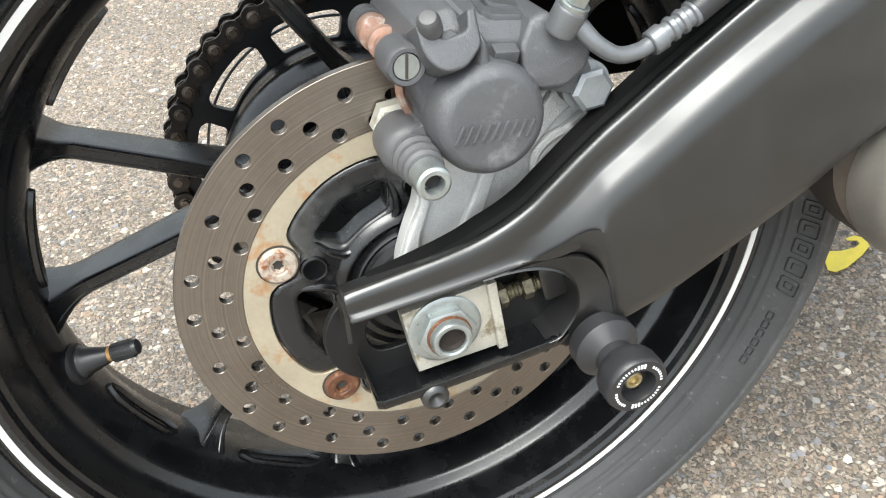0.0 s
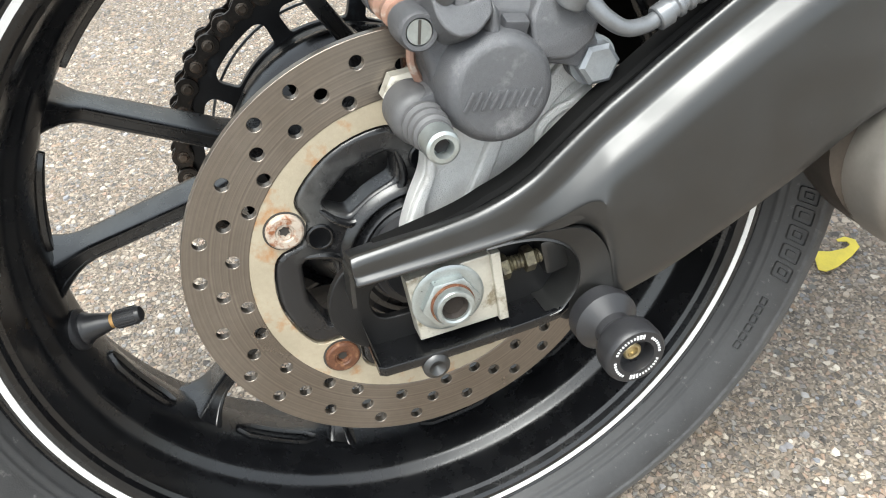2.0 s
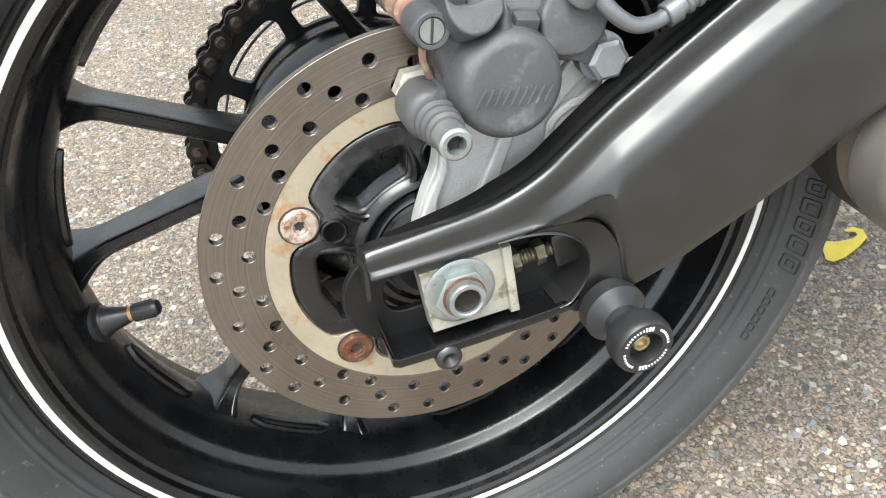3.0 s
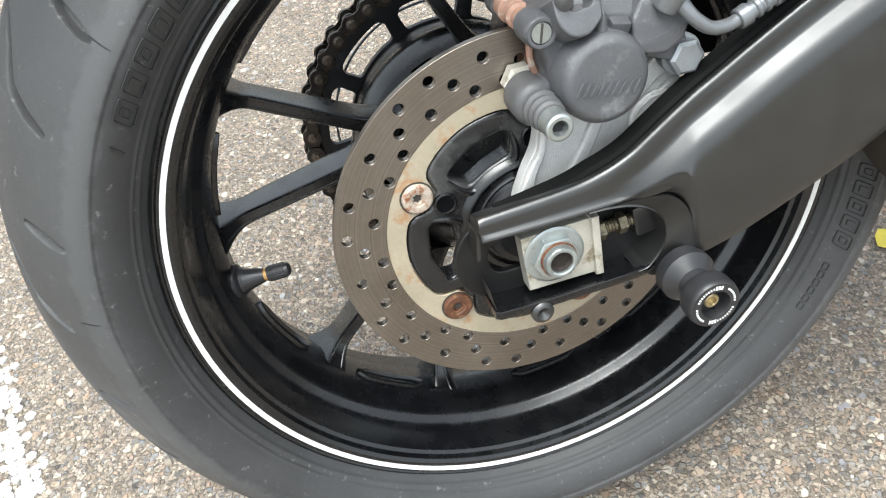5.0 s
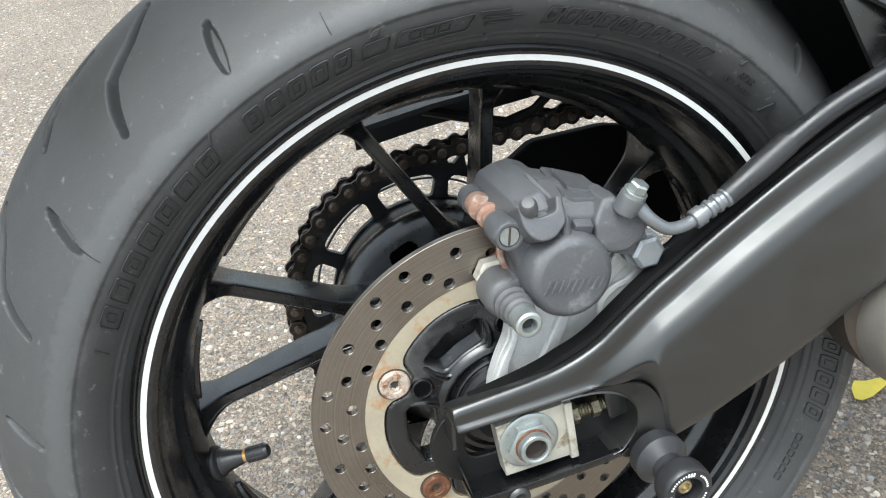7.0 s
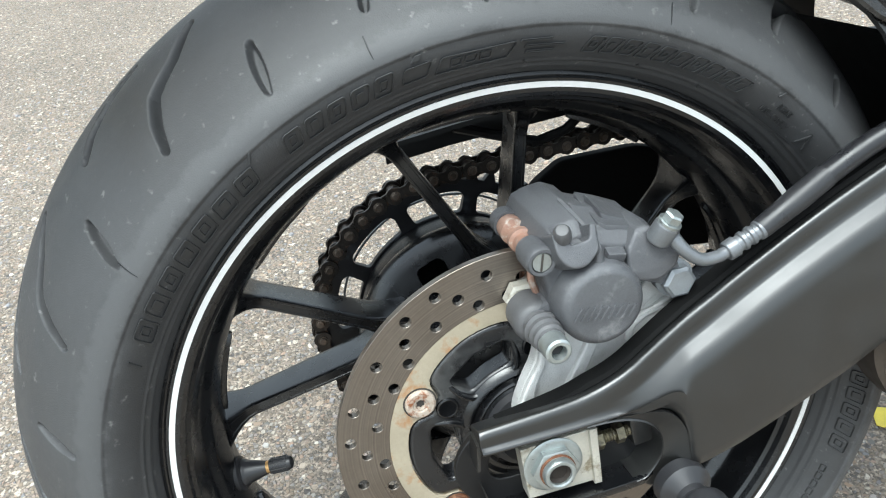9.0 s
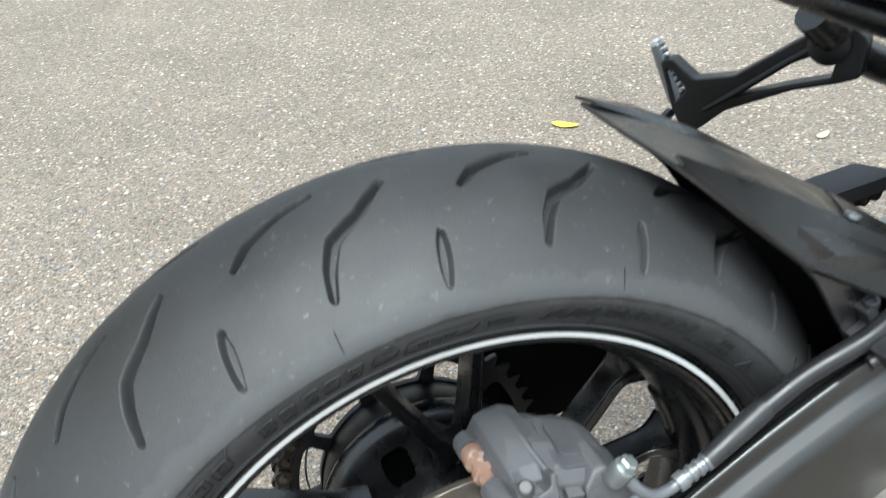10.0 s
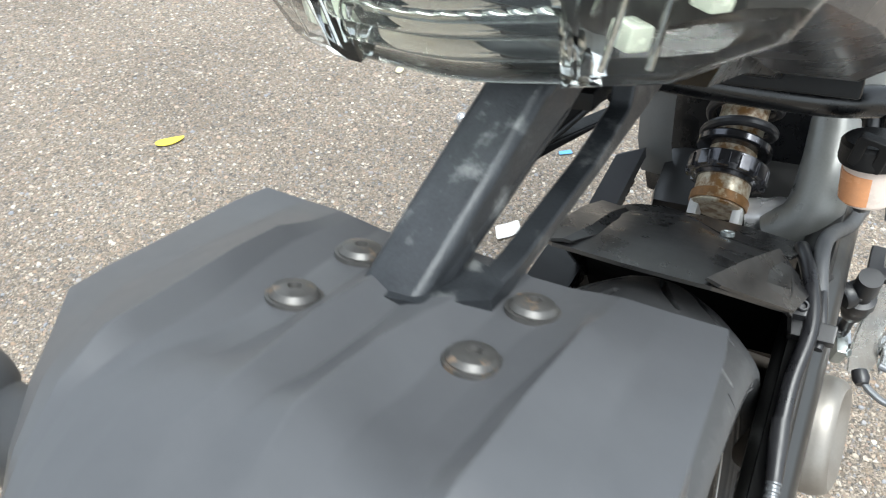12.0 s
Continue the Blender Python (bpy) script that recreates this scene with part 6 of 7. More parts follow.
casting = [(-0.0026, 0.2729), (0.0071, 0.2775), (0.018, 0.268), (0.0293, 0.2592), (0.0649, 0.2650), (0.1072, 0.2930), (0.1281, 0.3070), (0.150, 0.315), (0.168, 0.300), (0.165, 0.270), (0.1487, 0.2641), (0.115, 0.256), (0.0848, 0.2436), (0.0584, 0.2325), (0.0367, 0.2138), (0.0253, 0.2069), (0.0193, 0.2109), (0.010, 0.228)]
toe_hole = [(0.0036, 0.2650), (0.0125, 0.2360), (0.0212, 0.2460), (0.0216, 0.2500), (0.0080, 0.2665)]
arm_hole = [(0.0640, 0.2460), (0.109, 0.2600), (0.143, 0.2690), (0.146, 0.2840), (0.133, 0.2880), (0.106, 0.2760)]
slab(bm, rounded(casting[::-1], 0.004), 0.0, 0.020, 0.002, [rounded(toe_hole, 0.002)[::-1], rounded(arm_hole, 0.002)[::-1]], pm)
part("footrest_bracket", bm, PLASTIC, pg, "black cast bracket with a toe loop")
bm = B()
tube(bm, [pm @ Vector((0.040, -0.001, 0.232)), pm @ Vector((0.070, -0.0015, 0.252)), pm @ Vector((0.108, -0.001, 0.2795)), pm @ Vector((0.128, 0, 0.2925))], [0.002, 0.003, 0.003, 0.003], 10)
part("rib", bm, PLASTIC, pg)
bm = B()
p0, p1 = pm @ Vector((0.0115, 0.012, 0.236)), pm @ Vector((-0.0090, 0.010, 0.2860))
tube(bm, [p0, p0.lerp(p1, 0.5), p1], [0.0095, 0.0085, 0.0068], 12, 4)
peg = part("folding_peg", bm, HOSEGREY, pg, "folded grey peg with a worn tip")
side_on = (pm.to_3x3() @ Vector((0.75, -0.35, 0.5))).normalized()
for k in range(8):
    bm = B()
    q = p0.lerp(p1, 0.12 + 0.11 * k) + side_on * (0.0080 - 0.0003 * k)
    block(bm, (0.0075, 0.0050, 0.0036), Matrix.Translation(q) @ frame_of(p1 - p0), 0.001, 1)
    part("tread_rib", bm, SILVER, peg, "worn bright tread rib")
bm = B()
turned(bm, [(0, 0), (0, 0.0060), (0.004, 0.0052), (0.006, 0.003), (0.006, 0)], p1, p1 - p0, 12)
part("peg_tip", bm, SILVER, peg, "bright worn tip")
bm = B()
bolt(bm, pm @ Vector((0.006, 0.008, 0.224)), (-0.7, -0.2, -0.35), 0.005, 0.012)
part("pivot_bolt", bm, SPROCKET, pg)
bm = B()
turned(bm, [(0, 0), (0, 0.012), (0.003, 0.0165), (0.012, 0.0165), (0.013, 0.013), (0.016, 0.013), (0.017, 0.0165), (0.028, 0.0165), (0.028, 0)], pm @ Vector((0.140, -0.008, 0.2965)), pm.to_3x3() @ Vector((0, 1, 0)), 28)
part("mount", bm, PLASTIC, pg)

# subframe rail under the seat
bm = B()
tube(bm, [(0.36, 0.085, 0.325), (0.42, 0.09, 0.28), (0.52, 0.09, 0.24), (0.60, 0.09, 0.25)], 0.015, 12)
part("frame_rail", bm, RIMBLACK, bike, "black subframe rail")
bm = B()
tube(bm, [(0.30, 0.060, 0.362), (0.32, -0.02, 0.345), (0.335, -0.09, 0.335), (0.36, -0.125, 0.325)], 0.013, 12)
part("cross_tube", bm, RIMBLACK, bike, "black subframe cross tube")

# ---- tail unit ----
YT = -0.012
def tail_ring(x, half, lo, hi, tuck):
    """A ring around the tail: flat bottom, flared sides."""
    return [Vector((x, YT + s, z)) for s, z in ((-half * tuck, lo), (-half * 0.92, lo + 0.012), (-half, lo + 0.035), (-half * 0.97, lo + (hi - lo) * 0.6), (-half * 0.75, hi), (half * 0.75, hi), (half * 0.97, lo + (hi - lo) * 0.6), (half, lo + 0.035), (half * 0.92, lo + 0.012), (half * tuck, lo))]


bm = B()
# rings ahead of x 0.30 are unseen, added to shade the arm and shock
loft(bm, [tail_ring(*r) for r in ((-0.045, 0.085, 0.575, 0.66, 0.6), (0.0, 0.105, 0.546, 0.68, 0.62), (0.06, 0.118, 0.512, 0.70, 0.66), (0.12, 0.124, 0.476, 0.71, 0.7), (0.18, 0.127, 0.440, 0.71, 0.74), (0.24, 0.128, 0.404, 0.70, 0.78), (0.30, 0.126, 0.384, 0.68, 0.8), (0.36, 0.124, 0.402, 0.68, 0.8), (0.50, 0.122, 0.430, 0.70, 0.8), (0.85, 0.135, 0.46, 0.78, 0.8))])
tail = part("tail_cowl", bm, material("satin dark grey cowl", (0.040, 0.040, 0.043), 0.27, var=0.08, scale=25, spec=0.9), bike, "satin dark grey tail cowl", sharp=30)
bm = B()
# the last row carries the panel on ahead too, to add to that shade
skin(bm, [[Vector(p) for p in row] for row in ([(0.150, -0.146, 0.600), (0.165, -0.147, 0.520), (0.178, -0.147, 0.470), (0.232, -0.141, 0.408), (0.245, -0.139, 0.392)], [(0.215, -0.172, 0.600), (0.205, -0.170, 0.520), (0.200, -0.168, 0.480), (0.262, -0.155, 0.400), (0.275, -0.150, 0.375)], [(0.34, -0.168, 0.600), (0.33, -0.170, 0.520), (0.325, -0.168, 0.470), (0.320, -0.158, 0.395), (0.310, -0.150, 0.350)], [(0.62, -0.158, 0.620), (0.58, -0.160, 0.520), (0.50, -0.156, 0.450), (0.39, -0.152, 0.392), (0.328, -0.148, 0.338)])], 0.004)
side = part("side_panel", bm, material("satin graphite panel", (0.060, 0.060, 0.062), 0.36, var=0.1, scale=25, bump=0.05, bump_scale=1500), bike, "graphite side panel beside the seat")
for k in range(4):
    bm = B()
    block(bm, (0.0045, 0.0008, 0.011), pose(0.288 + 0.011 * k, -0.1700 + 0.0006 * k, 0.442 - 0.003 * k, 0, 25, 0), 0.0003, 1)
    part("badge_bar", bm, PRINT, side, "white badge bar")
bm = B()
skin(bm, [[Vector(p) for p in row] for row in ([(0.585, -0.095, 0.36), (0.59, -0.096, 0.24), (0.595, -0.094, 0.168)], [(0.575, -0.120, 0.36), (0.58, -0.122, 0.25), (0.588, -0.124, 0.178)], [(0.58, -0.17, 0.36), (0.585, -0.172, 0.27), (0.592, -0.172, 0.200)], [(0.62, -0.21, 0.36), (0.62, -0.21, 0.28), (0.62, -0.21, 0.22)])], 0.004)
part("frame_cover", bm, material("pale silver cover", (0.5, 0.51, 0.5), 0.35, metal=0.3, var=0.08, scale=30), bike, "pale silver frame side cover")
bm = B()
for k in range(4):
    tube(bm, [(0.61, -0.100 - 0.020 * k, 0.165 + 0.008 * k), (0.592, -0.104 - 0.020 * k, 0.125 + 0.006 * k), (0.605, -0.108 - 0.020 * k, 0.060 + 0.006 * k)], [0.012, 0.013, 0.012], 14)
part("ribbed_cover", bm, RIMBLACK, bike, "dark ribbed side cover")
bm = B()
turned(bm, [(0, 0), (0, 0.004), (0.002, 0.0075), (0.008, 0.0075), (0.009, 0.006), (0.05, 0.006), (0.05, 0)], (0.555, -0.128, 0.172), (0.5, 0.85, 0.0), 16)
part("cover_peg", bm, NYLON, bike)
bm = B()
block(bm, (0.020, 0.160, 0.016), pose(0.292, -0.034, 0.372, 0, 25, 0), 0.003)
part("tail_edge", bm, PLASTIC, bike, "black lower edge of the tail")
bm = B()
loft(bm, [[Vector((x, YT + s * 0.055, z + d)) for s, d in ((-1, 0), (-0.9, -0.012), (0.9, -0.012), (1, 0))] for x, z in ((0.05, 0.508), (0.14, 0.468), (0.22, 0.425), (0.29, 0.384))])
part("undertray", bm, RIMBLACK, bike, "black undertray of the tail")

# tail light
def glass(name, color=(1, 1, 1), rough=0.03):
    m = bpy.data.materials.new(name)
    m.use_nodes = True
    b = m.node_tree.nodes["Principled BSDF"]
    b.inputs["Base Color"].default_value = (*color, 1)
    b.inputs["Roughness"].default_value = rough
    b.inputs["Transmission Weight"].default_value = 1.0
    b.inputs["IOR"].default_value = 1.3
    return m


GLASS = glass("clear lamp glass", (0.86, 0.88, 0.85))
CHROME = material("lamp chrome", (0.75, 0.76, 0.74), 0.12, metal=1.0, var=0.08, scale=200)
LED = material("pale lamp element", (0.70, 0.74, 0.62), 0.25, metal=0.2, var=0.15, scale=200)
YL = -0.017
bm = B()
loft(bm, [[Vector((x, YL + s * w, z)) for s, w, z in ((-1, h, z0 + 0.008), (-1, h * 0.5, z0), (1, h * 0.5, z0), (1, h, z0 + 0.008), (1, h, z1), (-1, h, z1))] for x, h, z0, z1 in ((-0.054, 0.074, 0.573, 0.632), (-0.030, 0.092, 0.566, 0.64))])
lamp = part("tail_light", bm, material("dark lamp housing", (0.06, 0.06, 0.06), 0.2, metal=0.6, var=0.15, scale=80), bike, "clear-lensed tail light with chrome reflectors")


def light_lobe(s):
    """Clear wedge of the tail light on one side, with its elements."""
    front = [(-0.080, 0.033, 0.5645), (-0.068, 0.060, 0.5630), (-0.050, 0.086, 0.5690), (-0.038, 0.101, 0.590), (-0.046, 0.098, 0.628), (-0.078, 0.060, 0.634), (-0.090, 0.040, 0.630)]
    mid = Vector([sum(p[i] for p in front) / len(front) for i in range(3)])
    rows = []
    for f, back in ((0.80, -0.007), (0.93, -0.004), (1.0, 0.0), (1.0, 0.030)):
        pts = [mid + (Vector(p) - mid) * f + Vector((back, 0, 0)) for p in front]
        rows.append([Vector((p.x, YL + s * p.y, p.z)) for p in pts])
    bm = B()
    loft(bm, rows)
    ob = part("side_lens", bm, GLASS, lamp, "clear wedge-shaped side lens", sharp=25)
    ob.visible_shadow = False
    for k, (o, z) in enumerate(((0.046, 0.577), (0.052, 0.593), (0.060, 0.604), (0.066, 0.586), (0.050, 0.612), (0.074, 0.612))):
        bm = B()
        block(bm, (0.008, 0.010, 0.008), pose(-0.064 + 0.35 * (o - 0.046), YL + s * o, z, 10, 10, 30 * s), 0.0015)
        part("reflector", bm, LED, lamp, "bright square lamp element")
    for k in range(2):
        bm = B()
        tube(bm, [(-0.074 + 0.004 * k, YL + s * (0.042 + 0.012 * k), 0.569), (-0.070, YL + s * (0.050 + 0.012 * k), 0.60), (-0.072, YL + s * (0.054 + 0.012 * k), 0.628)], 0.0012, 8)
        part("light_rib", bm, CHROME, lamp)


light_lobe(-1)
light_lobe(1)
for k in range(4):
    bm = B()
    tube(bm, [(-0.070 - 0.005 * k, YL - 0.036, 0.568 + 0.009 * k), (-0.074 - 0.005 * k, YL, 0.567 + 0.009 * k), (-0.070 - 0.005 * k, YL + 0.036, 0.568 + 0.009 * k)], 0.0065, 12)
    lens = part("lens", bm, GLASS, lamp, "clear ribbed centre lens")
    lens.visible_shadow = False
for k in range(9):
    bm = B()
    turned(bm, [(0, 0), (0, 0.0045), (0.005, 0.0030), (0.007, 0.0020), (0.007, 0)], (-0.060, YL - 0.032 + 0.008 * k, 0.584), (-1, 0, -0.35), 12)
    part("reflector", bm, CHROME, lamp)

# ---- number plate carrier ----
car = new("plate_carrier")
car.parent = bike
tagged(car, "matt grey plastic plate carrier on a steel arm")
ROLL5 = pose(0, YT, 0.51, 5, 0, 0) @ pose(0, -YT, -0.51)
def carrier_row(x, cols):
    """One cross row of the cover, the same on both sides, with extra points beside each crease."""
    half = [Vector((x, d, z)) for d, z in cols]
    row = [Vector((x, YT - v.y, v.z)) for v in half[::-1]] + [Vector((x, YT + v.y, v.z)) for v in half[1:]]
    row = [p for a, b in zip(row, row[1:]) for p in (a, a.lerp(b, 0.09), a.lerp(b, 0.91))] + [row[-1]]
    return [ROLL5 @ p for p in row]


bm = B()
cover_rows = [(-0.236, [(0, 0.5325), (0.01, 0.5322), (0.02, 0.5310), (0.028, 0.5295), (0.033, 0.5280), (0.036, 0.5265), (0.038, 0.5230), (0.0385, 0.5140), (0.036, 0.4970)]),
              (-0.219, [(0, 0.5345), (0.012, 0.5345), (0.024, 0.5335), (0.034, 0.5318), (0.04, 0.5300), (0.044, 0.5290), (0.047, 0.5285), (0.0495, 0.5270), (0.0485, 0.5120)]),
              (-0.2, [(0, 0.5355), (0.012, 0.5355), (0.026, 0.5345), (0.038, 0.5325), (0.045, 0.5315), (0.051, 0.5315), (0.058, 0.5290), (0.066, 0.5235), (0.066, 0.5130)]),
              (-0.182, [(0, 0.5320), (0.009, 0.5347), (0.026, 0.5311), (0.038, 0.5285), (0.0455, 0.5284), (0.0525, 0.5333), (0.065, 0.5264), (0.08, 0.5190), (0.081, 0.5100)]),
              (-0.165, [(0, 0.5225), (0.01, 0.5297), (0.024, 0.5216), (0.036, 0.5200), (0.046, 0.5219), (0.053, 0.5283), (0.073, 0.5209), (0.094, 0.5145), (0.096, 0.5070)]),
              (-0.148, [(0, 0.5160), (0.011, 0.5247), (0.024, 0.5136), (0.036, 0.5135), (0.0465, 0.5164), (0.0535, 0.5233), (0.073, 0.5159), (0.0945, 0.5105), (0.096, 0.4980)]),
              (-0.131, [(0, 0.5100), (0.012, 0.5172), (0.024, 0.5076), (0.036, 0.5080), (0.049, 0.5114), (0.0545, 0.5183), (0.073, 0.5109), (0.094, 0.5060), (0.091, 0.4870)]),
              (-0.11, [(0, 0.5045), (0.014, 0.5065), (0.024, 0.5005), (0.038, 0.5005), (0.0515, 0.5044), (0.055, 0.5108), (0.073, 0.5034), (0.0935, 0.5005), (0.0915, 0.4885)]),
              (-0.092, [(0, 0.4980), (0.016, 0.4985), (0.024, 0.4940), (0.038, 0.4940), (0.05, 0.4975), (0.056, 0.4990), (0.073, 0.4970), (0.093, 0.4962), (0.0925, 0.4900)]),
              (-0.075, [(0, 0.4910), (0.016, 0.4905), (0.024, 0.4875), (0.038, 0.4880), (0.05, 0.4900), (0.056, 0.4910), (0.073, 0.4910), (0.091, 0.4915), (0.091, 0.4895)])]
grid = [carrier_row(x, c) for x, c in cover_rows]
full = []
for a, b in zip(grid, grid[1:]):
    full += [a, [p.lerp(q, 0.5) for p, q in zip(a, b)]]
skin(bm, full + [grid[-1]], 0.003)
part("cover", bm, GREYPLASTIC, car, "matt grey ridged plastic cover", sharp=60)
BOLTBLACK = material("black bolt with rusty rim", (0.085, 0.083, 0.08), 0.38, metal=0.5, var=0.3, scale=200, stain=(0.25, 0.16, 0.09), stain_scale=120, stain_amount=0.25)
for x, d, z in ((-0.134, -0.031, 0.5090), (-0.098, -0.034, 0.4970), (-0.134, 0.031, 0.5090), (-0.098, 0.031, 0.4970)):
    at = ROLL5 @ Vector((x, YT + d, z))
    bm = B()
    turned(bm, [(-0.002, 0), (-0.002, 0.0092), (0.0006, 0.0092), (0.0008, 0.0084)], at, (0.36, -0.087, 0.93), 28)
    turned(bm, [(0, 0), (0, 0.0080), (0.0012, 0.0082), (0.0030, 0.0068), (0.0038, 0.0042), (0.0038, 0.0024), (0.0020, 0.0020), (0.0020, 0)], at, (0.36, -0.087, 0.93), 28)
    part("cover_bolt", bm, BOLTBLACK, car, "domed bolt with a rusty rim")
# rear cap beyond the seam
bm = B()
cap = [(0, 0.5312), (0.010, 0.5308), (0.020, 0.5296), (0.028, 0.5281), (0.033, 0.5266), (0.0355, 0.5250), (0.0375, 0.5215), (0.038, 0.513), (0.0355, 0.498)]
skin(bm, [carrier_row(x, [(d * f, max(z - drop, low)) for d, z in cap]) for x, f, drop, low in ((-0.2378, 1.0, 0.0, 0.497), (-0.246, 0.99, 0.0016, 0.499), (-0.256, 0.97, 0.0055, 0.502), (-0.264, 0.94, 0.0110, 0.505), (-0.2685, 0.90, 0.0175, 0.507), (-0.2700, 0.86, 0.0225, 0.507))], 0.003)
part("rear_cap", bm, GREYPLASTIC, car, "grey cap over the plate lamp", sharp=60)
PM = Matrix.Translation((-0.2595, -0.002, 0.427)) @ pose(0, 0, 0, 5, 0, 0) @ pose(0, 0, 0, 0, 20, 0) @ pose(0, 0, -0.059)
# body below the cover, the plate bracket
bm = B()
loft(bm, [[ROLL5 @ Vector((x, YT + s, z)) for x, s in ((a, -h), (b, -h * 0.95), (b, h * 0.95), (a, h))] for z, a, b, h in ((0.518, -0.234, -0.205, 0.034), (0.505, -0.235, -0.166, 0.0365), (0.487, -0.236, -0.166, 0.037), (0.462, -0.238, -0.188, 0.036), (0.435, -0.241, -0.205, 0.036), (0.41, -0.246, -0.222, 0.050))])
part("body", bm, PLASTIC, car, "dark body below the cover", sharp=35)
bm = B()
loft(bm, [[PM @ Vector((x, y, 0.045 + z)) for x, z in ((0.004, -0.032), (0.020, -0.030), (0.032, -0.012), (0.030, -0.010), (0.034, -0.002), (0.030, 0.010), (0.004, 0.014))] for y in (-0.100, -0.096, 0.096, 0.100)])
part("plate_bracket", bm, PLASTIC, car, "black folded plate bracket", sharp=30)
# steel arm
STEELARM = material("scuffed black steel arm", (0.026, 0.029, 0.033), 0.42, metal=0.3, var=0.35, scale=70, stain=(0.12, 0.125, 0.125), stain_scale=55, stain_amount=0.3, bump=0.25, bump_scale=700)
bm = B()
slab(bm, rounded([(-0.128, 0.505), (-0.106, 0.500), (-0.030, 0.5265), (0.030, 0.532), (0.030, 0.550), (-0.046, 0.5460)], 0.004), YT - 0.009, YT + 0.015, 0.004)
for v in bm.verts:
    v.co.y += 0.0045 - 0.20 * min(max(v.co.x + 0.125, 0), 0.085)
part("arm", bm, STEELARM, car, "scuffed black steel arm")
bar = [(-0.104, 0.4985), (-0.096, 0.4918), (-0.085, 0.4918), (-0.020, 0.4928), (0.030, 0.4935), (0.056, 0.4945), (0.066, 0.508), (0.042, 0.527), (0.024, 0.525), (0.013, 0.5040), (-0.020, 0.4998), (-0.080, 0.4990), (-0.096, 0.5010)]
for side, mat in ((-1, STEELARM), (1, material("rust-browned black steel", (0.035, 0.026, 0.020), 0.5, metal=0.2, var=0.3, scale=70, bump=0.2, bump_scale=700))):
    bm = B()
    slab(bm, rounded(bar, 0.003), -0.0048, 0.0048, 0.0014, [circle(0.0035, 14, (0.0430, 0.5035))[::-1]])
    for v in bm.verts:
        v.co.y += YT + side * ((0.0172 if side < 0 else 0.0200) + 0.06 * (v.co.x + 0.094))
    part("strut", bm, mat, car, "thin scuffed strut with a bolt hole" if side < 0 else "brown-stained dark strut")
bm = B()
loft(bm, [[Vector((a, y, za)), Vector((b, y, zb)), Vector((b, y, zb + 0.005)), Vector((a, y, za + 0.005))] for y, a, za, b, zb in ((-0.0345, -0.106, 0.4975, -0.088, 0.4935), (-0.027, -0.114, 0.5015, -0.090, 0.4950), (-0.018, -0.122, 0.5050, -0.088, 0.4960), (0.004, -0.124, 0.5055, -0.090, 0.496))])
part("foot_plate", bm, STEELARM, car)
bm = B()
block(bm, (0.040, 0.014, 0.008), pose(0.026, -0.020, 0.5050, 0, 8, 0), 0.0015)
part("cable_guide", bm, PLASTIC, car)
bm = B()
block(bm, (0.060, 0.050, 0.010), pose(0.040, YT - 0.012, 0.530, 0, 14, 0), 0.002)
part("top_plate", bm, STEELARM, car)

# ---- number plate, reflector, indicators ----
bm = B()
slab(bm, rounded([(-0.118, -0.089), (0.118, -0.089), (0.118, 0.089), (-0.118, 0.089)], 0.012, 6), -0.0015, 0.0015, 0.0006, (), PM @ pose(0, 0, 0, 0, 0, -90))
plate = part("number_plate", bm, YELLOW, bike, "yellow rear number plate with black bars")
for row, n in ((0.034, 4), (-0.042, 3)):
    for k in range(n):
        for w in (-0.0088, 0.0088):
            bm = B()
            block(bm, (0.0008, 0.0135, 0.068), PM @ pose(-0.0020, 0.080 - 0.050 * k + w, row, 0, 0, 0), 0.0003, 1)
            part("plate_bar", bm, PLATEINK, plate, "black bar")
for y in (0.057, -0.057):
    bm = B()
    turned(bm, [(0, 0), (0, 0.008), (0.003, 0.0075), (0.0045, 0.0055), (0.005, 0)], PM @ Vector((-0.0015, y, 0.059)), (-1, 0, 0.2), 24)
    part("plate_screw", bm, YELLOW, plate, "yellow plastic screw cap")
bm = B()
block(bm, (0.012, 0.080, 0.042), pose(-0.2395, YT - 0.004, 0.4735, 5, 0, 0), 0.005)
reflector = part("reflector_lamp", bm, PLASTIC, bike, "clear plate lamp with a red rim")
bm = B()
block(bm, (0.004, 0.066, 0.034), pose(-0.2465, YT - 0.002, 0.4735, 5, 0, 0), 0.003)
part("lamp_lens", bm, material("dirty lamp lens", (0.34, 0.27, 0.23), 0.2, var=0.3, scale=120), reflector, "dirty clear lens")
bm = B()
slab(bm, rounded([(-0.038, -0.020), (0.038, -0.020), (0.038, 0.020), (-0.038, 0.020)], 0.004), -0.003, 0.003, 0.001, [rounded([(-0.0345, -0.0175), (0.0345, -0.0175), (0.0345, 0.0175), (-0.0345, 0.0175)], 0.003)[::-1]], Matrix.Translation((-0.2470, YT - 0.004, 0.4735)) @ pose(0, 0, 0, 5, 0, 0) @ pose(0, 0, 0, 0, 0, -90))
part("red_rim", bm, REDLENS, reflector, "red rim")


LENSMILK = glass("milky scratched lamp lens", (0.74, 0.69, 0.58), 0.24)
LENSMILK.node_tree.nodes["Principled BSDF"].inputs["Transmission Weight"].default_value = 0.95
BULB = material("amber bulb", (0.50, 0.40, 0.31), 0.35, var=0.1, scale=80)
REFLECT = material("pale lamp reflector", (0.42, 0.39, 0.33), 0.4, metal=0.2, var=0.25, scale=90)
SHELLGREY = material("dark grey lamp shell", (0.046, 0.048, 0.052), 0.42, var=0.1, scale=20, spec=0.6)


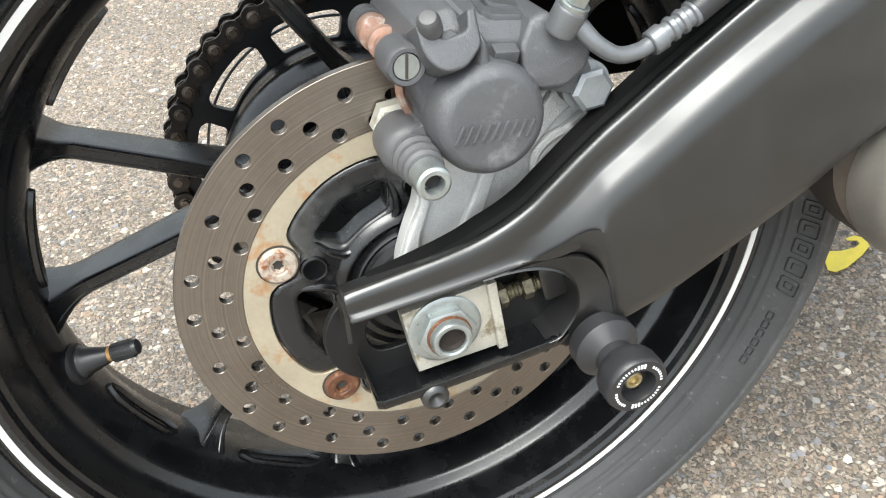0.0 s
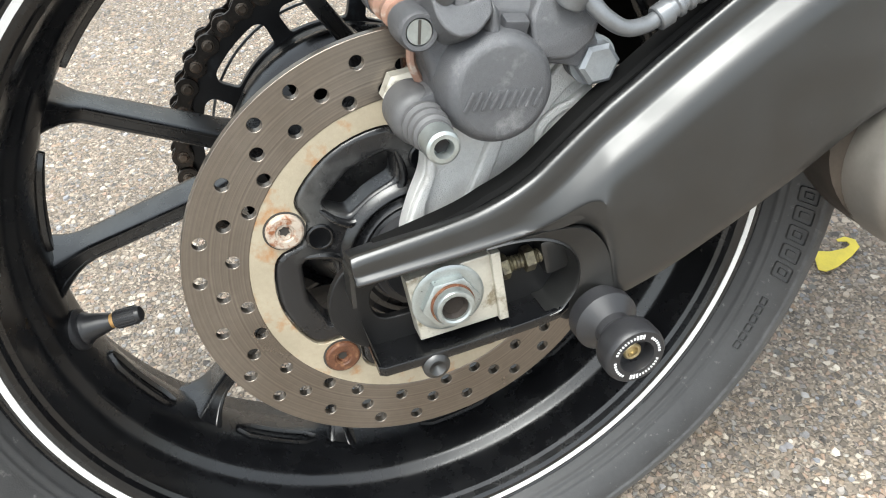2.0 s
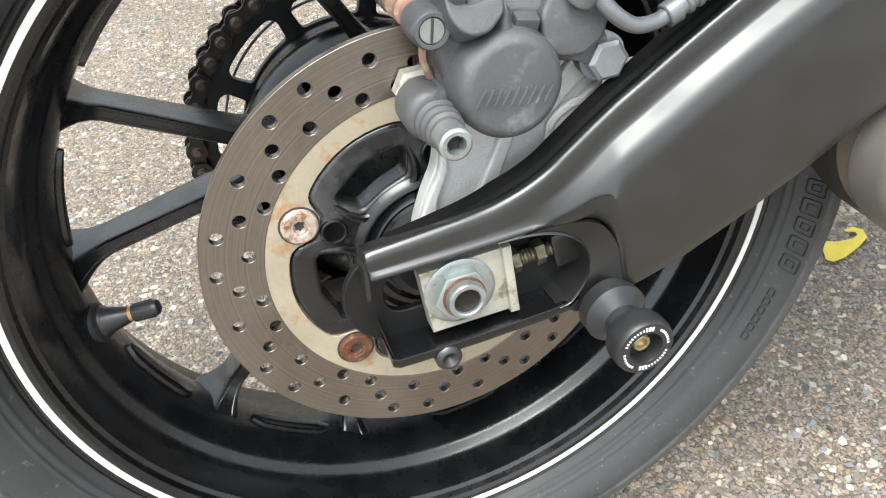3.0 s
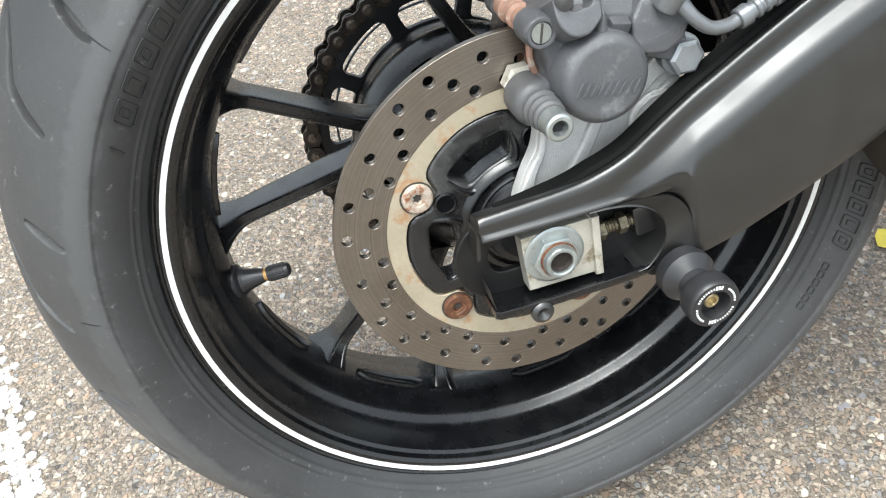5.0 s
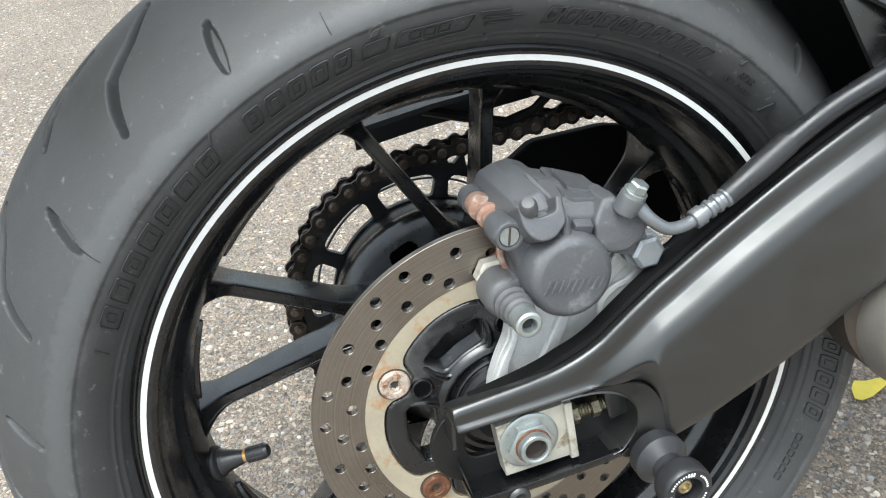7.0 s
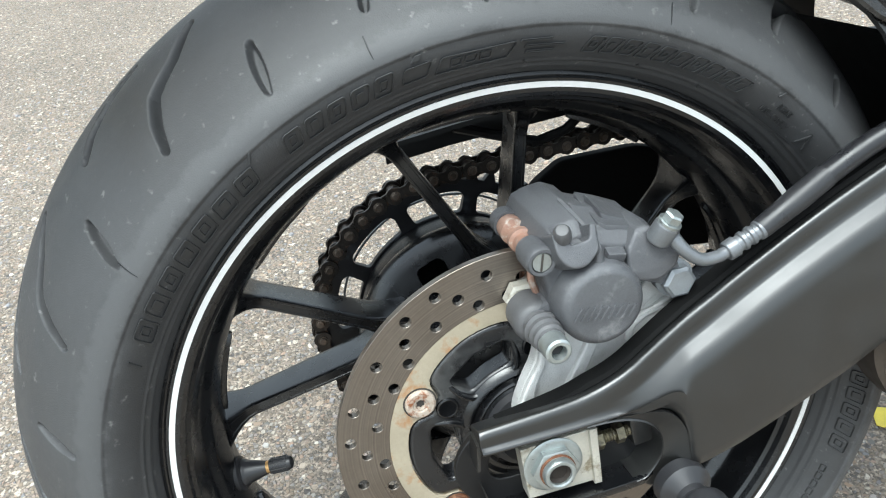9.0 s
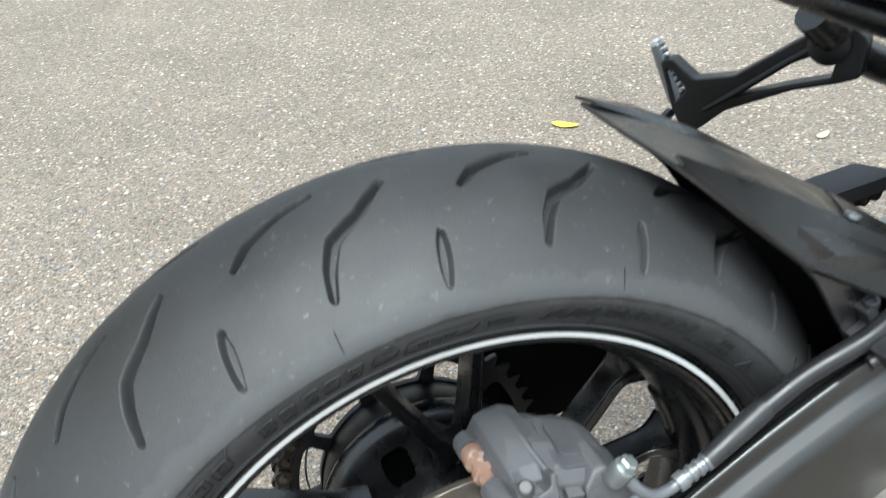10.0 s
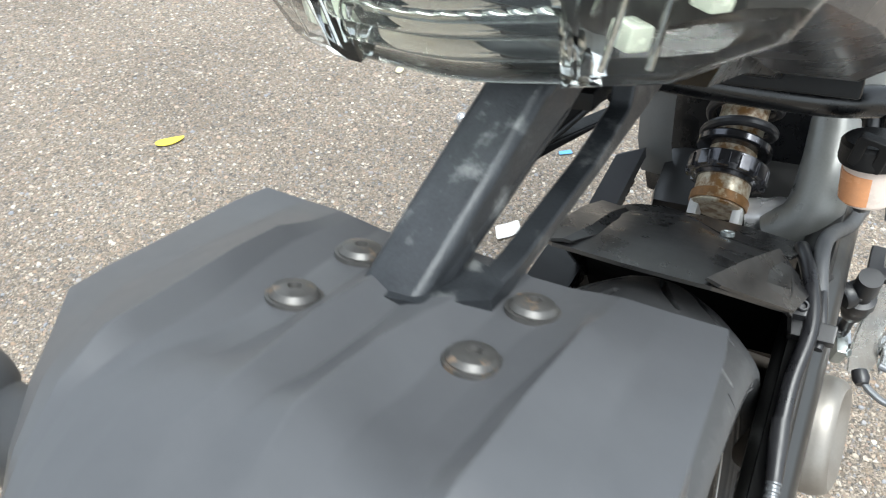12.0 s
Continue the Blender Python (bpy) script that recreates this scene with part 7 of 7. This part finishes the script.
def indicator(s):
    ind = new("indicator")
    ind.parent = bike
    tagged(ind, "grey indicator with a milky faded lens on a short stalk")
    c = Vector((0, YT - 0.003 + s * 0.127, 0.4905 + (0.009 if s > 0 else 0.0)))
    out = Vector((0, s * math.cos(radians(23)), -math.sin(radians(23))))
    over = Vector((0, s * math.sin(radians(23)), math.cos(radians(23))))
    sec = rounded([(-0.031, 0.001), (-0.023, 0.0165), (0.004, 0.0185), (0.030, 0.0085), (0.033, -0.004), (0.021, -0.0165), (-0.014, -0.0180), (-0.029, -0.011)], 0.0050, 4)
    def ring(x, f, lift=0.0):
        return [c + Vector((x, 0, 0)) + out * (a * f) + over * (b * f + lift) for a, b in sec]
    bm = B()
    tube(bm, [(-0.196, YT + s * 0.030, 0.4965), (-0.1972, YT + s * 0.0440, 0.4959), (-0.1974, YT + s * 0.0465, 0.4958), (-0.1976, YT + s * 0.0475, 0.4957), (-0.1988, YT + s * 0.0575, 0.4953), (-0.1990, YT + s * 0.0595, 0.4951), (-0.1992, YT + s * 0.0602, 0.4951), (-0.201, YT + s * 0.080, 0.4935), (-0.202, YT + s * 0.112, 0.492)], [0.0218, 0.0216, 0.0206, 0.0188, 0.0184, 0.0176, 0.0160, 0.0152, 0.0150], 28, 4, smooth=False)
    part("stalk", bm, material("dark stalk rubber", (0.035, 0.036, 0.038), 0.45, var=0.15, scale=40, bump=0.1, bump_scale=1500) if "dark stalk rubber" not in bpy.data.materials else bpy.data.materials["dark stalk rubber"], ind, "dark rubber stalk")
    bm = B()
    loft(bm, [ring(-0.2200, 0.90), ring(-0.2222, 1.0), ring(-0.214, 1.02), ring(-0.206, 1.0), ring(-0.1985, 0.93), ring(-0.192, 0.80), ring(-0.187, 0.62), ring(-0.1845, 0.42), ring(-0.1838, 0.2)])
    part("shell", bm, SHELLGREY, ind, "matt grey shell", sharp=45)
    bm = B()
    loft(bm, [ring(-0.2220, 0.985), ring(-0.2312, 0.975), ring(-0.2372, 0.93, -0.0006), ring(-0.2415, 0.83, -0.0012), ring(-0.2442, 0.62, -0.0016), ring(-0.2452, 0.3, -0.0018)])
    lens = part("lens", bm, LENSMILK, ind, "milky scratched lens", sharp=40)
    lens.visible_shadow = False
    bm = B()
    loft(bm, [ring(-0.2226, 0.95), ring(-0.2235, 0.95)])
    loft(bm, [ring(-0.2236, 0.90), ring(-0.2300, 0.94), ring(-0.2301, 0.91), ring(-0.2238, 0.86)])
    part("reflector", bm, REFLECT, ind, "pale reflector behind the lens", sharp=40)
    bm = B()
    turned(bm, [(0, 0), (0, 0.005), (0.003, 0.0085), (0.008, 0.0085), (0.0115, 0.0055), (0.0125, 0)], c + Vector((-0.2236, 0, 0)) - out * 0.003, (-1, 0, 0), 24)
    part("bulb", bm, BULB, ind, "amber bulb")


indicator(-1)
indicator(1)

# ---- things on the ground ----
def flat_thing(name, outline, at, turn, mat, label, category, lift=0.004, thick=0.0012, curl=0.003):
    bm = B()
    slab(bm, outline, -thick / 2, thick / 2, thick * 0.3)
    bm.transform(Matrix.Rotation(radians(-90), 4, "X"))
    bmesh.ops.subdivide_edges(bm, edges=bm.edges[:], cuts=1)
    for v in bm.verts:
        v.co.z += curl * (v.co.x ** 2 + 0.5 * v.co.y ** 2) / 0.0009
    ob = part(name, bm, mat, None)
    ob.matrix_world = Matrix.Translation((at[0], at[1], lift)) @ pose(0, 0, 0, 0, 0, turn)
    return tagged(ob, label, category)


hook = [(-0.031, -0.006), (-0.022, 0.008), (-0.010, 0.016), (0.000, 0.010), (0.018, 0.006), (0.026, 0.008), (0.027, 0.013), (0.019, 0.018), (0.020, 0.021), (0.030, 0.020), (0.036, 0.011), (0.032, 0.000), (0.016, -0.006), (-0.010, -0.012), (-0.026, -0.012)]
flat_thing("yellow_scrap", hook, (0.497, 0.086), 5, LEAF, "bright yellow hook-shaped scrap on the asphalt", "litter", curl=0.001)
leaf = [(0.03 * math.cos(a), 0.012 * math.sin(a) * (1 - 0.3 * math.cos(a))) for a in np.linspace(0, 2 * math.pi, 20, endpoint=False)]
flat_thing("leaf", leaf, (0.666, 1.098), -35, LEAF, "yellow fallen leaf on the asphalt", "leaf")
flat_thing("leaf", [(0.7 * x, 0.7 * y) for x, y in leaf], (1.135, 0.826), 20, LEAFPALE, "pale dry leaf on the asphalt", "leaf")
flat_thing("leaf", [(0.8 * x, 0.8 * y) for x, y in leaf], (1.239, 0.555), -20, LEAF, "yellow fallen leaf on the asphalt", "leaf")
flat_thing("blue_scrap", rounded([(-0.014, -0.005), (0.014, -0.006), (0.013, 0.006), (-0.013, 0.005)], 0.002), (1.022, 0.372), -50, BLUE, "small blue plastic scrap on the asphalt", "litter", curl=0.0005)
flat_thing("paper_scrap", rounded([(-0.03, -0.014), (0.02, -0.02), (0.034, 0.008), (-0.01, 0.02)], 0.006), (0.75, 0.38), -30, material("white paper", (0.7, 0.69, 0.66), 0.7, var=0.08, scale=40), "crumpled white paper scrap on the asphalt", "litter", curl=0.004)
bm = B()
tube(bm, [(1.065, 0.575, 0.006), (1.085, 0.545, 0.008), (1.095, 0.51, 0.006), (1.108, 0.465, 0.007)], 0.0028, 8)
tagged(part("twig", bm, TWIG, None), "thin dark twig on the asphalt", "twig")


# worn white line: a thin coat of paint broken into flakes
def white_line():
    rnd = random.Random(4)
    a, b = Vector((-0.533, 0.421, 0)), Vector((-0.453, 0.139, 0))
    d = (b - a).normalized()
    n = Vector((d.y, -d.x, 0))
    if n.x > 0:
        n = -n
    bm = B()
    step = 0.009
    for i in range(-70, 160):
        for j in range(11):
            edge = 0.0 if 1 <= j <= 9 else 0.35
            q = a + d * (i * step) + n * (j * step)
            wear = noise.noise(q * 30) * 0.5 + noise.noise(q * 95) * 0.5
            if wear < -0.18 + edge or rnd.random() < 0.06:
                continue
            c = q + Vector((rnd.uniform(-1, 1), rnd.uniform(-1, 1), 0)) * 0.0012
            k, r0 = rnd.randint(5, 7), step * rnd.uniform(0.55, 0.72)
            ph = rnd.uniform(0, 6)
            top = [bm.verts.new(c + Vector((math.cos(ph + 2 * math.pi * t / k), math.sin(ph + 2 * math.pi * t / k), 0)) * r0 * rnd.uniform(0.75, 1.15) + Vector((0, 0, rnd.uniform(0.0010, 0.0022)))) for t in range(k)]
            low = [bm.verts.new(v.co - Vector((0, 0, v.co.z))) for v in top]
            bm.faces.new(top)
            for t in range(k):
                bm.faces.new((top[t], top[(t + 1) % k], low[(t + 1) % k], low[t]))
    me = bpy.data.meshes.new("white_line")
    bmesh.ops.recalc_face_normals(bm, faces=bm.faces)
    bm.to_mesh(me)
    bm.free()
    ob = link("white_line", me, material("worn road paint", (0.68, 0.68, 0.66), 0.6, var=0.14, scale=80, bump=0.3), None, smooth=False)
    return tagged(ob, "worn flaking white road line", "road marking", kind="stuff")


white_line()


def chips():
    """Stone chips that stand proud of the asphalt, near the motorcycle."""
    rng = np.random.default_rng(3)
    n = 21000
    xy = np.stack([rng.uniform(-0.9, 1.9, n), rng.uniform(-0.5, 2.2, n)], 1)
    keep = (np.abs(xy[:, 0] - 0.6) + np.abs(xy[:, 1] - 0.6)) < 2.2
    xy = xy[keep]
    n = len(xy)
    k = 6
    size = rng.gamma(6.0, 0.00042, n).clip(0.0012, 0.0055)
    ang = rng.uniform(0, 6.28, (n, 1)) + np.arange(k)[None] * (2 * np.pi / k)
    rad = size[:, None] * rng.uniform(0.7, 1.25, (n, k))
    h = size * rng.uniform(0.25, 0.6, n)
    base = np.stack([xy[:, 0:1] + rad * np.cos(ang), xy[:, 1:2] + rad * np.sin(ang), np.full((n, k), -0.0005)], 2)
    top = np.stack([xy[:, 0:1] + 0.72 * rad * np.cos(ang), xy[:, 1:2] + 0.72 * rad * np.sin(ang), h[:, None] * rng.uniform(0.7, 1.1, (n, k))], 2)
    v = np.concatenate([base, top], 1).reshape(-1, 3)
    o = (np.arange(n) * 2 * k)[:, None]
    faces = (o + k + np.arange(k)[None]).tolist()
    for t in range(k):
        faces += np.concatenate([o + t, o + (t + 1) % k, o + k + (t + 1) % k, o + k + t], 1).tolist()
    me = bpy.data.meshes.new("stone_chips")
    me.from_pydata(v.tolist(), [], faces)
    me.update()
    m = bpy.data.materials.new("stone chip")
    m.use_nodes = True
    nt, b = m.node_tree, m.node_tree.nodes["Principled BSDF"]
    geo = nt.nodes.new("ShaderNodeNewGeometry")
    r = nt.nodes.new("ShaderNodeValToRGB")
    stops = [(0.0, (0.13, 0.12, 0.115)), (0.2, (0.24, 0.20, 0.155)), (0.38, (0.21, 0.22, 0.24)), (0.55, (0.36, 0.265, 0.205)), (0.72, (0.36, 0.31, 0.25)), (0.86, (0.23, 0.235, 0.25)), (1.0, (0.60, 0.55, 0.46))]
    while len(r.color_ramp.elements) < len(stops):
        r.color_ramp.elements.new(0.5)
    for e, (p, c) in zip(r.color_ramp.elements, stops):
        e.position, e.color = p, (*c, 1)
    nt.links.new(geo.outputs["Random Per Island"], r.inputs[0])
    nt.links.new(r.outputs[0], b.inputs["Base Color"])
    b.inputs["Roughness"].default_value = 0.55
    ob = link("stone_chips", me, m, None, smooth=False)
    return tagged(ob, "pale stone chips set in the asphalt", "stone chips", kind="stuff")


chips()
